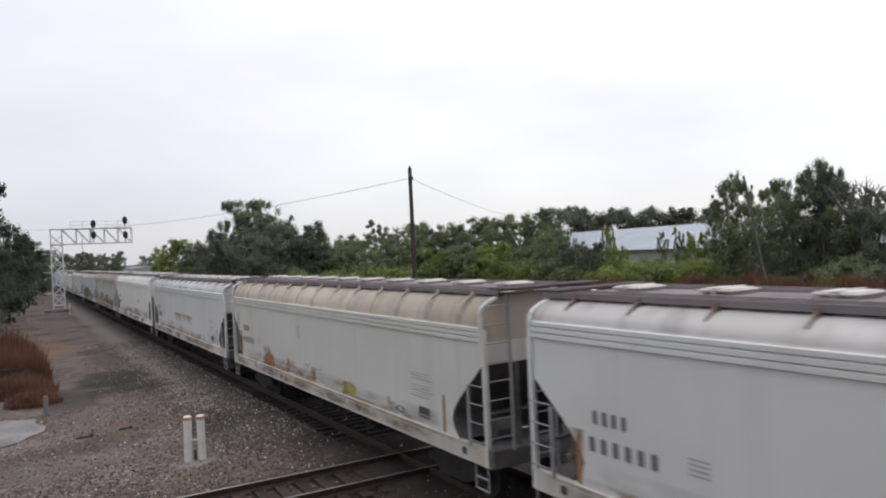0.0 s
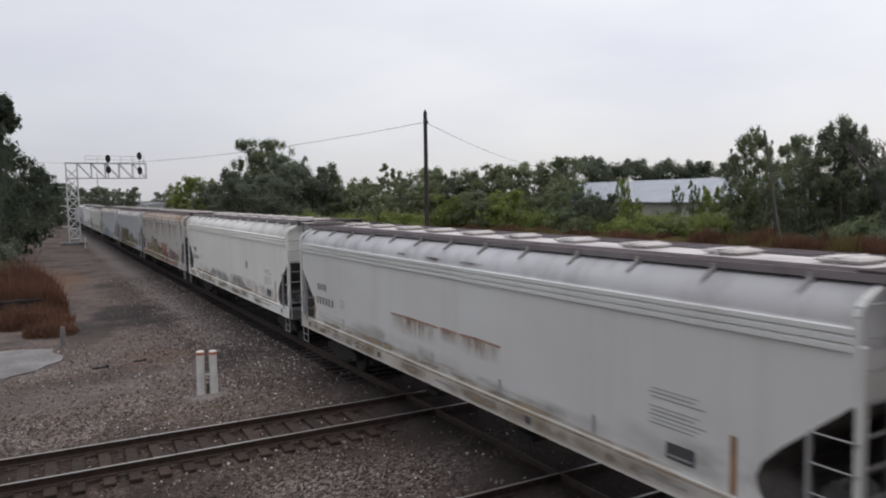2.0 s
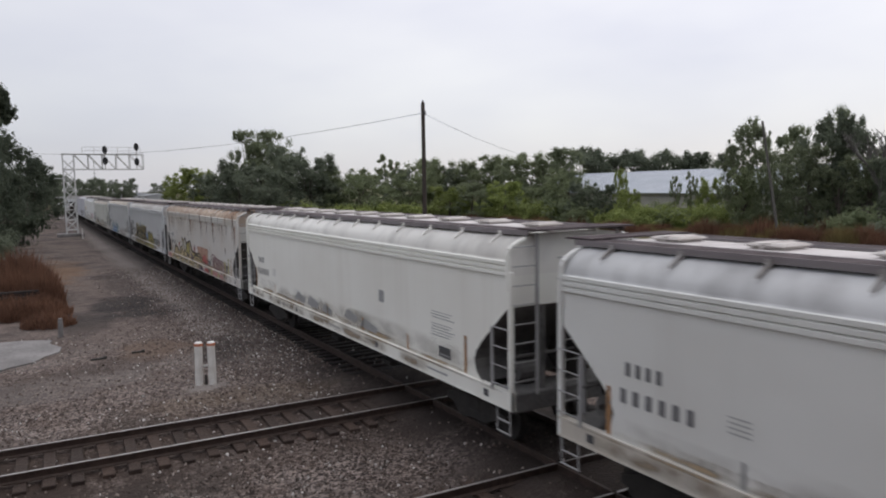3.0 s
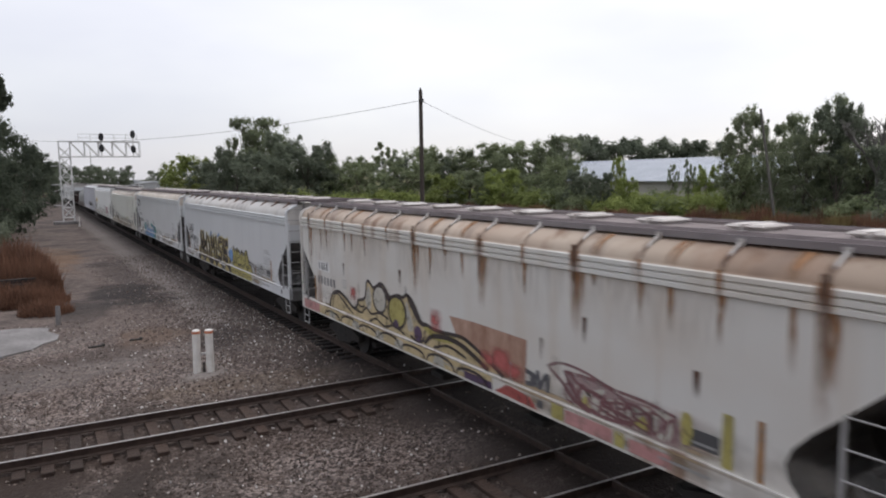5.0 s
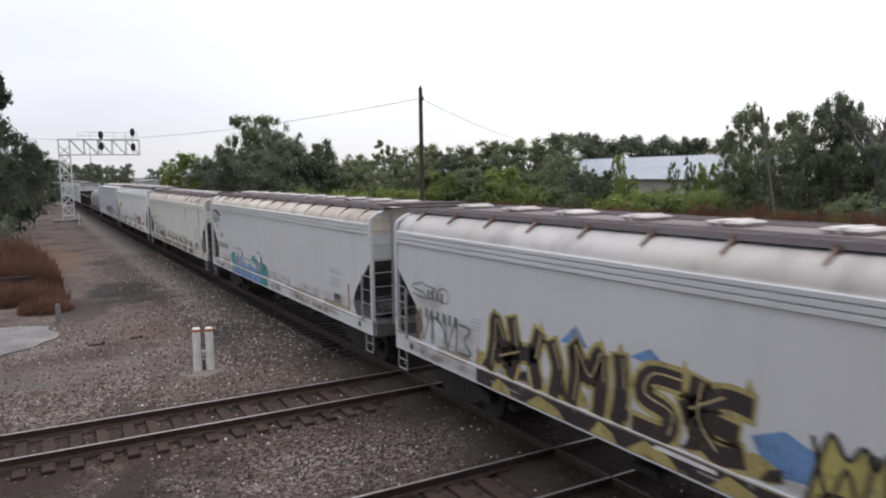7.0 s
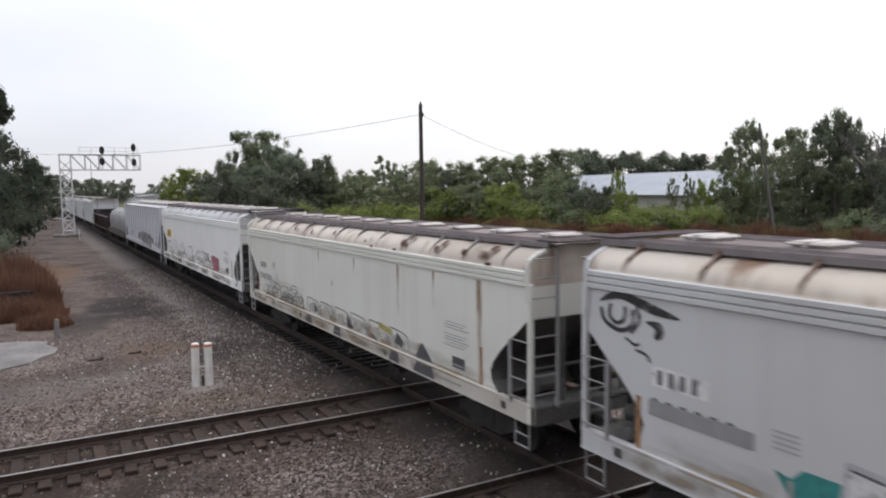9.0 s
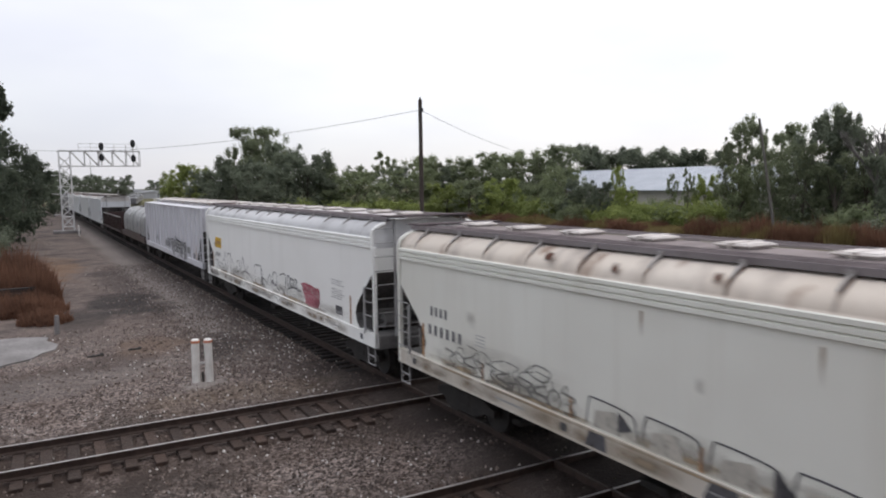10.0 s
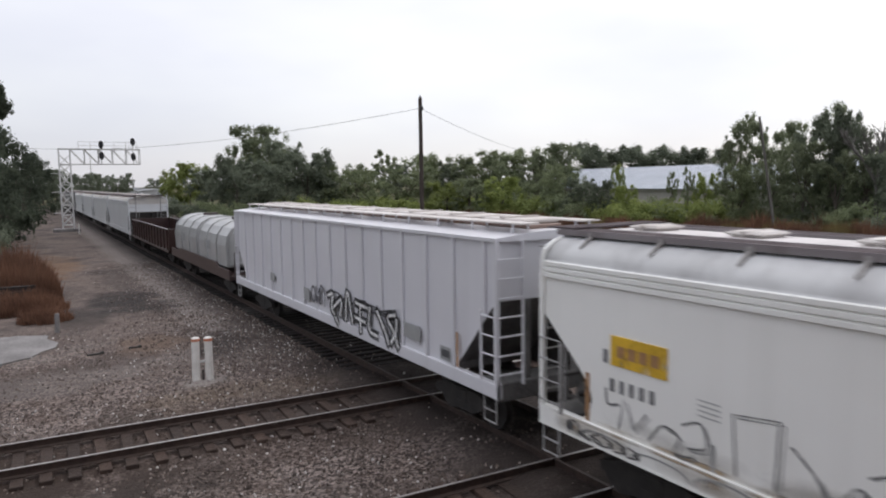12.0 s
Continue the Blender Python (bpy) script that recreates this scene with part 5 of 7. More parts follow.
def graffiti():
    rnd = random.Random(5)
    s = common_marks(0)
    s.soft(S_RUST, [(0.98, 1.35, 1.42, 2.3)])

    s = common_marks(1)
    s.gusset_runs(S_GRIME, rnd, 0.08, 0.2)
    s.soft(S_PATCH, [(4.0, 4.45, 1.41, 2.1), (4.3, 4.85, 1.41, 2.12), (4.7, 5.25, 1.41, 1.95), (6.5, 6.9, 1.41, 1.95), (8.9, 9.25, 1.41, 1.9), (11.2, 11.6, 1.41, 1.75)], 0.6)
    s.soft(S_RUST, [(4.2, 5.2, 1.1, 1.36), (0.9, 1.3, 1.4, 2.4), (0.65, 0.95, 2.3, 3.1)])
    s.soft(S_WASH, [(u, u + 1.8, 1.4, 1.7) for u in (3.0, 5.2, 7.4, 9.6)], 0.3)
    s.soft(S_GRIME, [(6.7, 7.6, 1.45, 1.9), (7.6, 8.0, 2.6, 3.1)], 0.3)
    bm = []
    s.scrawl(bm, rnd, 8.3, 9.8, 1.6, 1.95, 5, 0.03)
    s.scrawl(bm, rnd, 6.8, 8.0, 1.5, 1.75, 5, 0.025)
    s.done("graffiti", bm, G_THIN, "thin faded grey scrawl")
    bm = []
    s.fill(bm, [(11.2, 1.55), (11.6, 1.45), (12.1, 1.5), (12.2, 1.72), (11.8, 1.8), (11.3, 1.78)])
    s.done("graffiti", bm, G_OLIVE, "yellow sprayed patch")
    bm = []
    s.scrawl(bm, rnd, 14.2, 14.9, 1.5, 1.68, 3, 0.025)
    s.done("graffiti", bm, G_GREY, "thin grey sprayed scrawl")

    s = common_marks(2)
    for a, b in ((6.75, 9.05), (9.2, 9.9), (10.0, 11.47)):
        bm = []
        s.line(bm, [(a, 2.41), (a + (b - a) * 0.4, 2.425), (b, 2.405)], 0.05, 1)
        s.done("rust_streak", bm, G_RUST, "long rusty scrape")
    s.soft(S_RUST, [(6.7, 9.1, 1.95, 2.42), (9.1, 10.0, 2.1, 2.42), (9.9, 11.5, 2.0, 2.42)], 0.4)
    s.soft(S_DARK, [(7.2, 7.7, 3.9, 3.98), (8.6, 9.4, 3.88, 3.98), (10.0, 11.0, 3.9, 3.98)], x=-1.63, name="rust_spot")
    s.soft(S_WASH, [(u, u + 2.4, 1.4, 1.62) for u in (2.5, 5.2, 8.0, 11)], 0.3)

    s = common_marks(3)
    for u0, u1, z0, z1 in ((5.8, 6.9, 1.52, 1.84), (7.0, 8.1, 1.5, 1.84), (8.3, 9.2, 1.47, 1.76), (10.1, 11.1, 1.55, 1.86), (11.2, 12.4, 1.47, 1.76)):
        bm = []
        s.fill(bm, [(u0, z0 + 0.05), (u1 - 0.1, z0), (u1, z1 - 0.12), (u0 + 0.3, z1)])
        s.done("overpainted_patch", bm, M_GREYMARK, "dull grey overpainted patch")
    bm = []
    s.rect(bm, 12.5, 12.8, 2.36, 2.66)
    s.done("data_panel", bm, M_GREYMARK)
    s.soft(S_GRIME, [(5.5, 9.5, 1.4, 1.95), (9.8, 12.6, 1.4, 1.95)], 0.3)

    # ---- rusty wagon with the bubble letters
    s = common_marks(4)
    top = [(2.4, 1.43), (2.52, 1.74), (3.0, 1.95), (3.56, 1.85), (4.16, 1.63), (4.4, 1.75), (4.48, 1.9), (4.86, 1.99), (5.0, 2.2), (5.05, 2.45), (5.2, 2.5), (5.49, 2.37), (5.88, 2.53), (6.13, 2.46),
           (6.43, 2.27), (6.83, 2.36), (7.14, 2.36), (7.29, 2.44), (7.5, 2.4), (7.73, 2.23), (8.02, 1.92), (8.28, 1.9), (8.69, 1.85), (9.27, 1.88), (9.79, 1.9), (10.2, 1.8), (10.8, 1.6), (11.2, 1.43)]
    bm = []
    s.fill(bm, [(9.25, 2.27), (10.2, 2.3), (11.95, 2.28), (11.9, 1.43), (9.9, 1.45)], 0)
    s.done("rust_patch", bm, G_RUST, "bare rusty patch on the side")
    bm = []
    s.fill(bm, curve(top), 1)
    s.rect(bm, 1.6, 10.9, 1.1, 1.36)
    s.done("graffiti", bm, G_BEIGE, "beige-yellow sprayed bubble letters")
    bm = []
    s.blob(bm, ring(5.83, 2.12, 0.36, 0.9), 2)
    s.blob(bm, [(4.95, 2.0), (5.15, 2.35), (5.3, 2.2), (5.3, 1.85), (5.1, 1.75)], 2)
    s.blob(bm, [(7.3, 2.3), (7.5, 2.0), (7.65, 1.7), (7.4, 1.6), (7.3, 1.9)], 2)
    for u in (2.4, 4.1, 5.6, 6.7, 8.6):
        s.fill(bm, [(u, 1.12), (u + 0.5, 1.11), (u + 0.45, 1.3), (u + 0.1, 1.33)], 2)
    s.done("graffiti", bm, G_FAINT, "chalky highlights of bubble letters")
    bm = []
    s.blob(bm, ring(6.8, 1.95, 0.45, 0.82), 2)
    s.blob(bm, [(8.05, 1.9), (8.7, 1.87), (9.3, 1.86), (9.6, 1.76), (9.0, 1.64), (8.4, 1.68)], 2.2)
    s.done("graffiti", bm, G_OLIVE, "olive-yellow sprayed letter fill")
    bm = []
    s.line(bm, top, 0.085, 2.6)
    s.line(bm, ring(5.83, 2.12, 0.38, 0.9) + [(6.21, 2.12)], 0.075, 2.6)
    s.line(bm, ring(6.8, 1.95, 0.47, 0.82) + [(7.27, 1.95)], 0.085, 2.6)
    s.blob(bm, [(7.29, 2.44), (7.5, 2.43), (7.75, 2.22), (8.05, 1.92), (8.3, 1.93), (8.2, 1.83), (7.9, 1.86), (7.6, 2.1)], 2.8)
    s.blob(bm, [(6.05, 2.5), (6.2, 2.42), (6.45, 2.22), (6.4, 2.12), (6.25, 2.2)], 2.8)
    s.line(bm, [(4.2, 1.64), (4.7, 1.6), (5.0, 1.78), (5.3, 1.66), (5.8, 1.76), (6.3, 1.7)], 0.06, 2.6)
    s.line(bm, [(2.6, 1.45), (2.72, 1.75), (3.0, 1.88), (3.4, 1.74), (4.1, 1.47)], 0.06, 2.6)
    s.line(bm, [(4.45, 1.88), (4.6, 1.75), (4.9, 1.8)], 0.05, 2.6)
    s.line(bm, [(8.2, 1.48), (8.5, 1.68), (9.1, 1.77), (9.7, 1.74), (10.3, 1.58), (10.7, 1.44)], 0.11, 2.6)
    s.line(bm, [(8.6, 1.45), (9.2, 1.6), (9.9, 1.5)], 0.06, 2.6)
    s.line(bm, [(7.5, 1.5), (7.8, 1.44), (8.1, 1.5), (8.2, 1.75)], 0.07, 2.6)
    s.line(bm, [(5.2, 1.45), (5.6, 1.58), (6.1, 1.47), (6.6, 1.58), (7.2, 1.47)], 0.06, 2.6)
    s.arches(bm, 2.0, 10.8, 1.1, (1.28, 1.33, 1.3, 1.34, 1.28, 1.33, 1.3), 0.06)
    s.done("graffiti", bm, G_DARK, "dark brown sprayed outline")
    s.soft(S_RED, [(3.9, 4.4, 1.75, 2.25), (8.4, 9.0, 1.8, 2.35), (8.5, 8.85, 1.85, 2.2), (10.4, 11.0, 1.42, 1.85), (10.8, 11.5, 1.45, 2.0), (11.2, 11.9, 1.42, 1.8)], 3, "red_blot")
    bm = []
    s.fill(bm, [(11.0, 1.12), (12.3, 1.1), (12.1, 1.28), (11.4, 1.33)])
    s.done("graffiti", bm, G_RED, "faded red sprayed blots")
    bm = []
    s.rect(bm, 0.25, 1.6, 1.09, 1.36)
    s.done("graffiti", bm, G_PINK, "pink sprayed smear on the sill")
    bm = []
    s.blob(bm, ring(7.86, 1.62, 0.2, 0.9), 3)
    s.blob(bm, ring(6.75, 1.66, 0.14, 0.7), 3)
    s.rect(bm, 9.9, 10.9, 1.1, 1.25, 2)
    s.done("graffiti", bm, G_PURPLE, "dark purple sprayed shading")
    bm = []
    s.fill(bm, [(13.0, 1.93), (13.6, 1.97), (14.2, 1.9), (15.0, 1.84), (15.5, 1.7), (15.4, 1.43), (13.3, 1.43), (13.1, 1.6)], 1)
    s.done("graffiti", bm, G_MAUVE, "faded mauve sprayed letter fill")
    bm = []
    s.scrawl(bm, rnd, 13.3, 15.3, 1.5, 1.85, 6, 0.09, 1.5)
    s.done("graffiti", bm, G_FAINT, "pale sprayed letter highlights")
    bm = []
    s.fill(bm, [(13.35, 1.45), (13.5, 1.7), (13.65, 1.45)], 1.8)
    s.fill(bm, [(14.5, 1.5), (14.75, 1.72), (14.9, 1.5)], 1.8)
    s.rect(bm, 12.7, 13.0, 1.1, 1.35)
    s.rect(bm, 14.2, 14.4, 1.1, 1.34)
    s.done("graffiti", bm, G_OLIVE, "yellow sprayed dabs")
    bm = []
    s.rect(bm, 13.05, 14.15, 1.1, 1.33)
    s.rect(bm, 14.5, 15.3, 1.1, 1.3)
    s.done("graffiti", bm, G_PINK, "pink sprayed smear on the sill")
    bm = []
    s.line(bm, [(13.0, 1.95), (13.6, 1.98), (14.2, 1.9), (14.6, 1.6), (14.1, 1.45), (13.5, 1.5), (13.2, 1.7), (13.0, 1.95)], 0.06)
    s.scrawl(bm, rnd, 13.4, 15.4, 1.5, 1.85, 4, 0.05)
    s.done("graffiti", bm, G_MAROON, "maroon sprayed outline letters")
    bm = []
    s.scrawl(bm, rnd, 11.95, 12.6, 1.5, 1.78, 2, 0.09)
    s.done("graffiti", bm, G_GREY, "dark grey sprayed scrawl")
    bm = []
    s.line(bm, [(12.55, 1.95), (12.9, 2.08), (13.5, 2.06), (14.1, 1.95), (14.8, 1.93), (15.35, 1.86)], 0.05, 2.6)
    s.line(bm, [(12.6, 1.93), (12.95, 1.75), (13.2, 1.55), (13.6, 1.44)], 0.07, 2.6)
    s.line(bm, [(13.1, 1.98), (13.4, 1.8), (13.9, 1.75), (14.3, 1.5)], 0.06, 2.6)
    s.scrawl(bm, rnd, 13.0, 15.2, 1.48, 1.85, 7, 0.04, 2.8)
    s.done("graffiti", bm, G_MAROON, "maroon sprayed swirl outline")
    bm = []
    s.rect(bm, 16.1, 16.26, 1.43, 2.15, 2)
    s.blob(bm, [(15.45, 1.95), (15.6, 1.95), (15.62, 1.6), (15.45, 1.55)], 2)
    s.done("graffiti", bm, G_OLIVE, "olive paint strip")
    s.soft(S_PINKWASH, [(12.9, 16.0, 1.42, 2.0)], 0.3)
    us = s.gusset_runs(S_DARK, rnd, 0.04, 0.11)
    for u in us:
        heavy = rnd.random() < 0.45
        w, foot = (rnd.uniform(0.10, 0.17), rnd.uniform(2.2, 2.9)) if heavy else (rnd.uniform(0.05, 0.10), rnd.uniform(2.9, 3.5))
        s.soft(S_ORANGE, [(u - w, u + w, 3.5, 4.0)], x=-1.634)
        s.soft(S_ORANGE, [(u - w, u + w * 0.8, foot, 3.72), (u - w * 0.5, u + w * 1.4, foot + 0.4, 3.72)], 0.4)
        if heavy:
            s.soft(S_DARK, [(u - w * 0.5, u + w * 0.4, foot + 0.5, 4.1)], x=-1.637)
        v = u + rnd.uniform(0.3, 1.0)
        if rnd.random() < 0.6:
            s.soft(S_ORANGE, [(v - 0.07, v + 0.07, rnd.uniform(2.7, 3.5), 3.7)], 0.4)
            s.shoulder(S_ORANGE, [(v - 0.15, v + 0.12)])
    for u, z0, z1 in ((6.9, 2.55, 3.0), (13.4, 2.5, 2.95), (12.3, 2.0, 2.4), (15.6, 2.2, 2.6), (3.4, 2.4, 2.8)):
        s.soft(S_DARK, [(u, u + 0.14, z0, z1)], 0.5)
    s.soft(S_WASH, [(u, u + 3.5, 2.7, 3.66) for u in (0.3, 3.2, 6.4, 9.8, 13.0)], 0.2)
    s.soft(S_GRIME, [(4.4, 4.6, 1.8, 2.4), (7.2, 7.35, 2.3, 2.7), (12.6, 12.9, 1.7, 2.2), (14.9, 15.1, 1.7, 2.1)], 0.3, "grime")

    # ---- blue-grey wagon, black and yellow
    s = common_marks(5)
    bm = []
    letters = ([(4.0, 1.5), (4.15, 2.0), (4.2, 2.45), (4.45, 2.1), (4.6, 1.7)], [(4.75, 2.5), (4.85, 2.0), (4.7, 1.5)], [(4.3, 1.75), (4.9, 1.95), (5.4, 2.0)], [(5.55, 2.4), (5.4, 1.95), (5.5, 1.5)],
               [(5.9, 2.3), (6.05, 1.9), (5.95, 1.48)], [(6.4, 1.48), (6.5, 2.0), (6.45, 2.4), (6.8, 1.95), (7.05, 2.4), (7.1, 1.95), (7.05, 1.48)], [(7.5, 2.4), (7.55, 1.95), (7.45, 1.48)],
               [(8.6, 2.35), (8.1, 2.32), (7.95, 2.0), (8.45, 1.85), (8.4, 1.52), (7.85, 1.5)], [(8.75, 2.0), (9.3, 2.3), (9.7, 2.3)], [(8.95, 2.4), (8.9, 1.9), (9.2, 1.55), (9.6, 1.6)], [(9.0, 1.95), (9.5, 1.9)])
    for pts in letters:
        s.line(bm, pts, 0.42, 1)
    for u, w in ((3.5, 0.5), (4.6, 0.5), (6.2, 0.6), (7.2, 0.4), (8.8, 0.5), (9.5, 0.7)):
        s.blob(bm, [(u, 1.43), (u + w * 0.4, 1.75), (u + w, 1.6), (u + w * 0.8, 1.43)], 0.8)
    for u, w in ((4.1, 0.7), (5.2, 1.1), (6.9, 0.6), (7.7, 1.0), (9.2, 0.8)):
        s.fill(bm, [(u, 1.1), (u + w, 1.1), (u + w * 0.8, 1.25), (u + w * 0.35, 1.34)], 2)
    for u in (4.2, 4.78, 5.6, 6.5, 7.08, 7.5, 8.7, 9.7):
        s.fill(bm, [(u - 0.14, 2.35), (u + 0.02, 2.68), (u + 0.14, 2.38)], 0.8)
    s.done("graffiti", bm, G_YELLOW, "yellow sprayed lettering ground")
    bm = []
    for pts in letters:
        s.line(bm, pts, 0.27, 2)
    s.rect(bm, 3.6, 10.3, 1.09, 1.36, 1)
    s.done("graffiti", bm, G_DARK, "dark brown sprayed letters")
    bm = []
    for pts in letters:
        s.line(bm, [(u + 0.06, z + 0.03) for u, z in pts[:-1]], 0.03, 3)
    s.done("graffiti", bm, G_BEIGE, "beige highlights on sprayed letters")
    bm = []
    s.blob(bm, [(5.9, 1.12), (6.4, 1.1), (6.5, 1.3), (6.0, 1.33)], 2)
    s.fill(bm, [(8.2, 1.28), (9.3, 1.28), (9.3, 1.34), (8.3, 1.35)], 3)
    s.done("graffiti", bm, G_PALE, "white sprayed flashes")
    bm = []
    for u in (3.75, 4.9, 5.9, 7.4, 8.7, 9.9):
        s.fill(bm, [(u, 1.44), (u + 0.3, 1.5), (u + 0.3, 1.68), (u + 0.1, 1.6)], 4)
    s.done("graffiti", bm, G_DARK)
    bm = []
    for pts in ([(6.1, 2.4), (6.5, 2.75), (6.8, 2.42)], [(7.7, 2.5), (8.1, 2.7), (8.5, 2.42)], [(9.75, 1.95), (10.2, 2.15), (10.6, 2.0), (10.5, 1.6), (10.0, 1.55)]):
        s.fill(bm, pts, 0.5)
    s.done("graffiti", bm, G_BLUE, "blue sprayed accents")
    bm = []
    nego = [(10.5, 1.43), (10.62, 1.9), (10.76, 2.3), (10.95, 2.05), (11.13, 2.25), (11.25, 2.05), (11.4, 2.26), (11.65, 2.12), (11.8, 1.98), (12.1, 2.22), (12.35, 1.98), (12.6, 2.2), (12.85, 2.27), (13.05, 2.0), (13.2, 1.75), (13.45, 1.7), (13.62, 1.43)]
    s.fill(bm, curve(nego), 1)
    s.rect(bm, 10.35, 13.6, 1.09, 1.37)
    s.done("graffiti", bm, G_OLIVE, "olive-yellow sprayed letters")
    bm = []
    for pts in ([(10.55, 2.2), (10.75, 1.55), (10.95, 1.95), (11.1, 1.55), (11.25, 2.2)], [(11.75, 2.15), (11.4, 2.1), (11.45, 1.6), (11.85, 1.55)], [(11.42, 1.85), (11.7, 1.88)],
                [(12.4, 2.1), (12.1, 2.15), (11.98, 1.85), (12.1, 1.55), (12.42, 1.58), (12.4, 1.82), (12.25, 1.82)], ring(12.85, 1.85, 0.24, 1.2) + [(13.09, 1.85)]):
        s.line(bm, pts, 0.055)
    s.line(bm, nego, 0.06)
    s.arches(bm, 10.6, 13.7, 1.42, (1.62, 1.6, 1.66, 1.6), 0.04)
    s.arches(bm, 10.4, 13.6, 1.1, (1.25, 1.28, 1.25, 1.28, 1.25), 0.03)
    s.line(bm, [(13.1, 1.85), (13.5, 1.83), (13.9, 1.75)], 0.05)
    s.line(bm, [(13.2, 1.72), (13.7, 1.7), (14.1, 1.62)], 0.04)
    s.done("graffiti", bm, G_DARK, "dark outlines of sprayed letters")
    bm = []
    s.scrawl(bm, rnd, 0.9, 2.6, 2.45, 2.85, 3, 0.04)
    s.scrawl(bm, rnd, 1.3, 3.4, 1.5, 2.2, 4, 0.07)
    s.scrawl(bm, rnd, 13.9, 15.2, 1.46, 1.85, 4, 0.05)
    s.done("graffiti", bm, G_THIN, "dark grey sprayed tag")
    s.soft(S_GRIME, [(0.9, 2.3, 1.9, 2.9), (2.0, 3.8, 1.42, 2.2), (14.0, 15.5, 1.45, 2.0)], 0.3, "grime")

    # ---- turquoise and blue
    s = common_marks(6)
    s.gusset_runs(S_DARK, rnd, 0.03, 0.07)
    bm = []
    s.blob(bm, [(0.38, 3.48), (0.6, 3.64), (0.85, 3.69), (1.25, 3.62), (1.95, 3.43), (1.5, 3.42), (1.15, 3.5), (0.8, 3.57)], 2)
    s.line(bm, [(0.42, 3.38), (0.5, 3.2), (0.8, 3.1), (1.05, 3.2), (1.08, 3.42)], 0.07)
    s.line(bm, [(0.62, 3.46), (0.6, 3.3), (0.75, 3.2), (0.9, 3.28), (0.92, 3.45)], 0.06)
    s.line(bm, [(1.15, 3.5), (1.2, 3.3), (1.05, 3.1)], 0.05)
    s.blob(bm, [(1.32, 3.3), (1.58, 3.33), (1.66, 3.2), (1.56, 3.08), (1.48, 3.1), (1.5, 3.22)], 2)
    s.line(bm, [(0.95, 3.0), (1.12, 2.93), (1.2, 2.96)], 0.04)
    s.line(bm, [(1.15, 2.86), (1.35, 2.82), (1.4, 2.74)], 0.04)
    s.done("graffiti", bm, G_BLACK, "black sprayed eye with a curved brow")
    bm = []
    s.rect(bm, 1.4, 3.1, 1.98, 2.2, 2)
    s.done("overpainted_patch", bm, M_GREYMARK, "grey overpainted number")
    bm = []
    s.fill(bm, [(3.38, 1.85), (3.6, 1.8), (3.75, 1.95), (4.2, 1.95), (4.15, 1.45), (3.7, 1.44), (3.55, 1.62)], 0.5)
    s.fill(bm, [(6.7, 1.86), (6.93, 2.12), (7.1, 2.0), (7.25, 2.12), (7.35, 1.95), (7.55, 1.99), (7.6, 1.6), (6.8, 1.55)], 0.5)
    s.fill(bm, [(8.25, 1.95), (8.45, 1.9), (8.78, 1.87), (9.05, 1.62), (8.9, 1.45), (8.25, 1.44)], 0.5)
    s.rect(bm, 8.2, 9.0, 1.1, 1.34)
    s.done("graffiti", bm, G_TEAL, "teal sprayed splashes")
    blocks = ((4.28, 4.72, 2.17), (4.88, 5.3, 2.2), (5.5, 5.72, 1.85), (5.82, 6.4, 1.86), (6.56, 6.84, 1.88), (6.92, 7.4, 1.8), (7.64, 8.03, 2.28))
    for mat, grow, du, layer, label in ((G_SHADE, 0.0, 0.24, 1, "grey drop shadow of block letters"), (G_PALE_GREY, 0.06, 0.0, 2, "pale grey edge of block letters"), (G_PALE, 0.0, 0.0, 3, "white sprayed block letters")):
        bm = []
        for a, b, h in blocks:
            a, b = a - grow + du * 0.4, b + grow + du
            s.fill(bm, [(a, 1.43), (b, 1.43), (b, h + grow - 0.1 - du * 0.4), (b - 0.08, h + grow - 0.04 - du * 0.4), (a + 0.04, h + grow), (a, h + grow - 0.05)], layer)
        s.done("graffiti", bm, mat, label)
    bm = []
    for a, b, h in blocks:
        s.fill(bm, [(a, 1.43), (b, 1.43), (b, 1.43 + (h - 1.43) * 0.5), (a + 0.1, 1.43 + (h - 1.43) * 0.6), (a, 1.43 + (h - 1.43) * 0.5)], 3.6)
    s.done("graffiti", bm, G_SKY, "pale blue lower part of letters")
    bm = []
    for a, b, h in blocks:
        s.line(bm, [(a + 0.02, h - 0.02), (b - 0.06, h - 0.06)], 0.035, 4)
        s.line(bm, [(b, h - 0.1), (b + 0.01, 1.55)], 0.05, 4)
    for a, b, h in blocks[::2]:
        s.rect(bm, a + 0.16, b - 0.14, 1.52, 1.43 + (h - 1.43) * 0.55, 4.4)
    s.done("graffiti", bm, G_SHADE)
    bm = []
    s.fill(bm, [(4.1, 1.42), (4.3, 1.52), (5.0, 1.47), (5.6, 1.56), (6.2, 1.48), (6.8, 1.55), (7.4, 1.47), (8.2, 1.55), (8.4, 1.42)], 4)
    s.rect(bm, 4.0, 8.2, 1.1, 1.36, 2)
    s.done("graffiti", bm, G_BLUE, "blue sprayed lower half of letters")
    bm = []
    for u in (4.2, 5.0, 5.9, 6.8, 7.6):
        s.line(bm, [(u, 1.33), (u + 0.25, 1.2), (u + 0.5, 1.3)], 0.05, 3)
    s.done("graffiti", bm, G_SKY, "pale blue streaks on the sill")

    # ---- cream wagon, dark wedges
    s = common_marks(7)
    bm = []
    s.scrawl(bm, rnd, 2.2, 6.4, 1.45, 1.85, 11, 0.05)
    s.scrawl(bm, rnd, 2.6, 6.2, 1.6, 2.05, 8, 0.03)
    s.line(bm, [(5.0, 1.95), (5.3, 2.12), (5.7, 2.06), (5.5, 1.85), (5.0, 1.95)], 0.04)
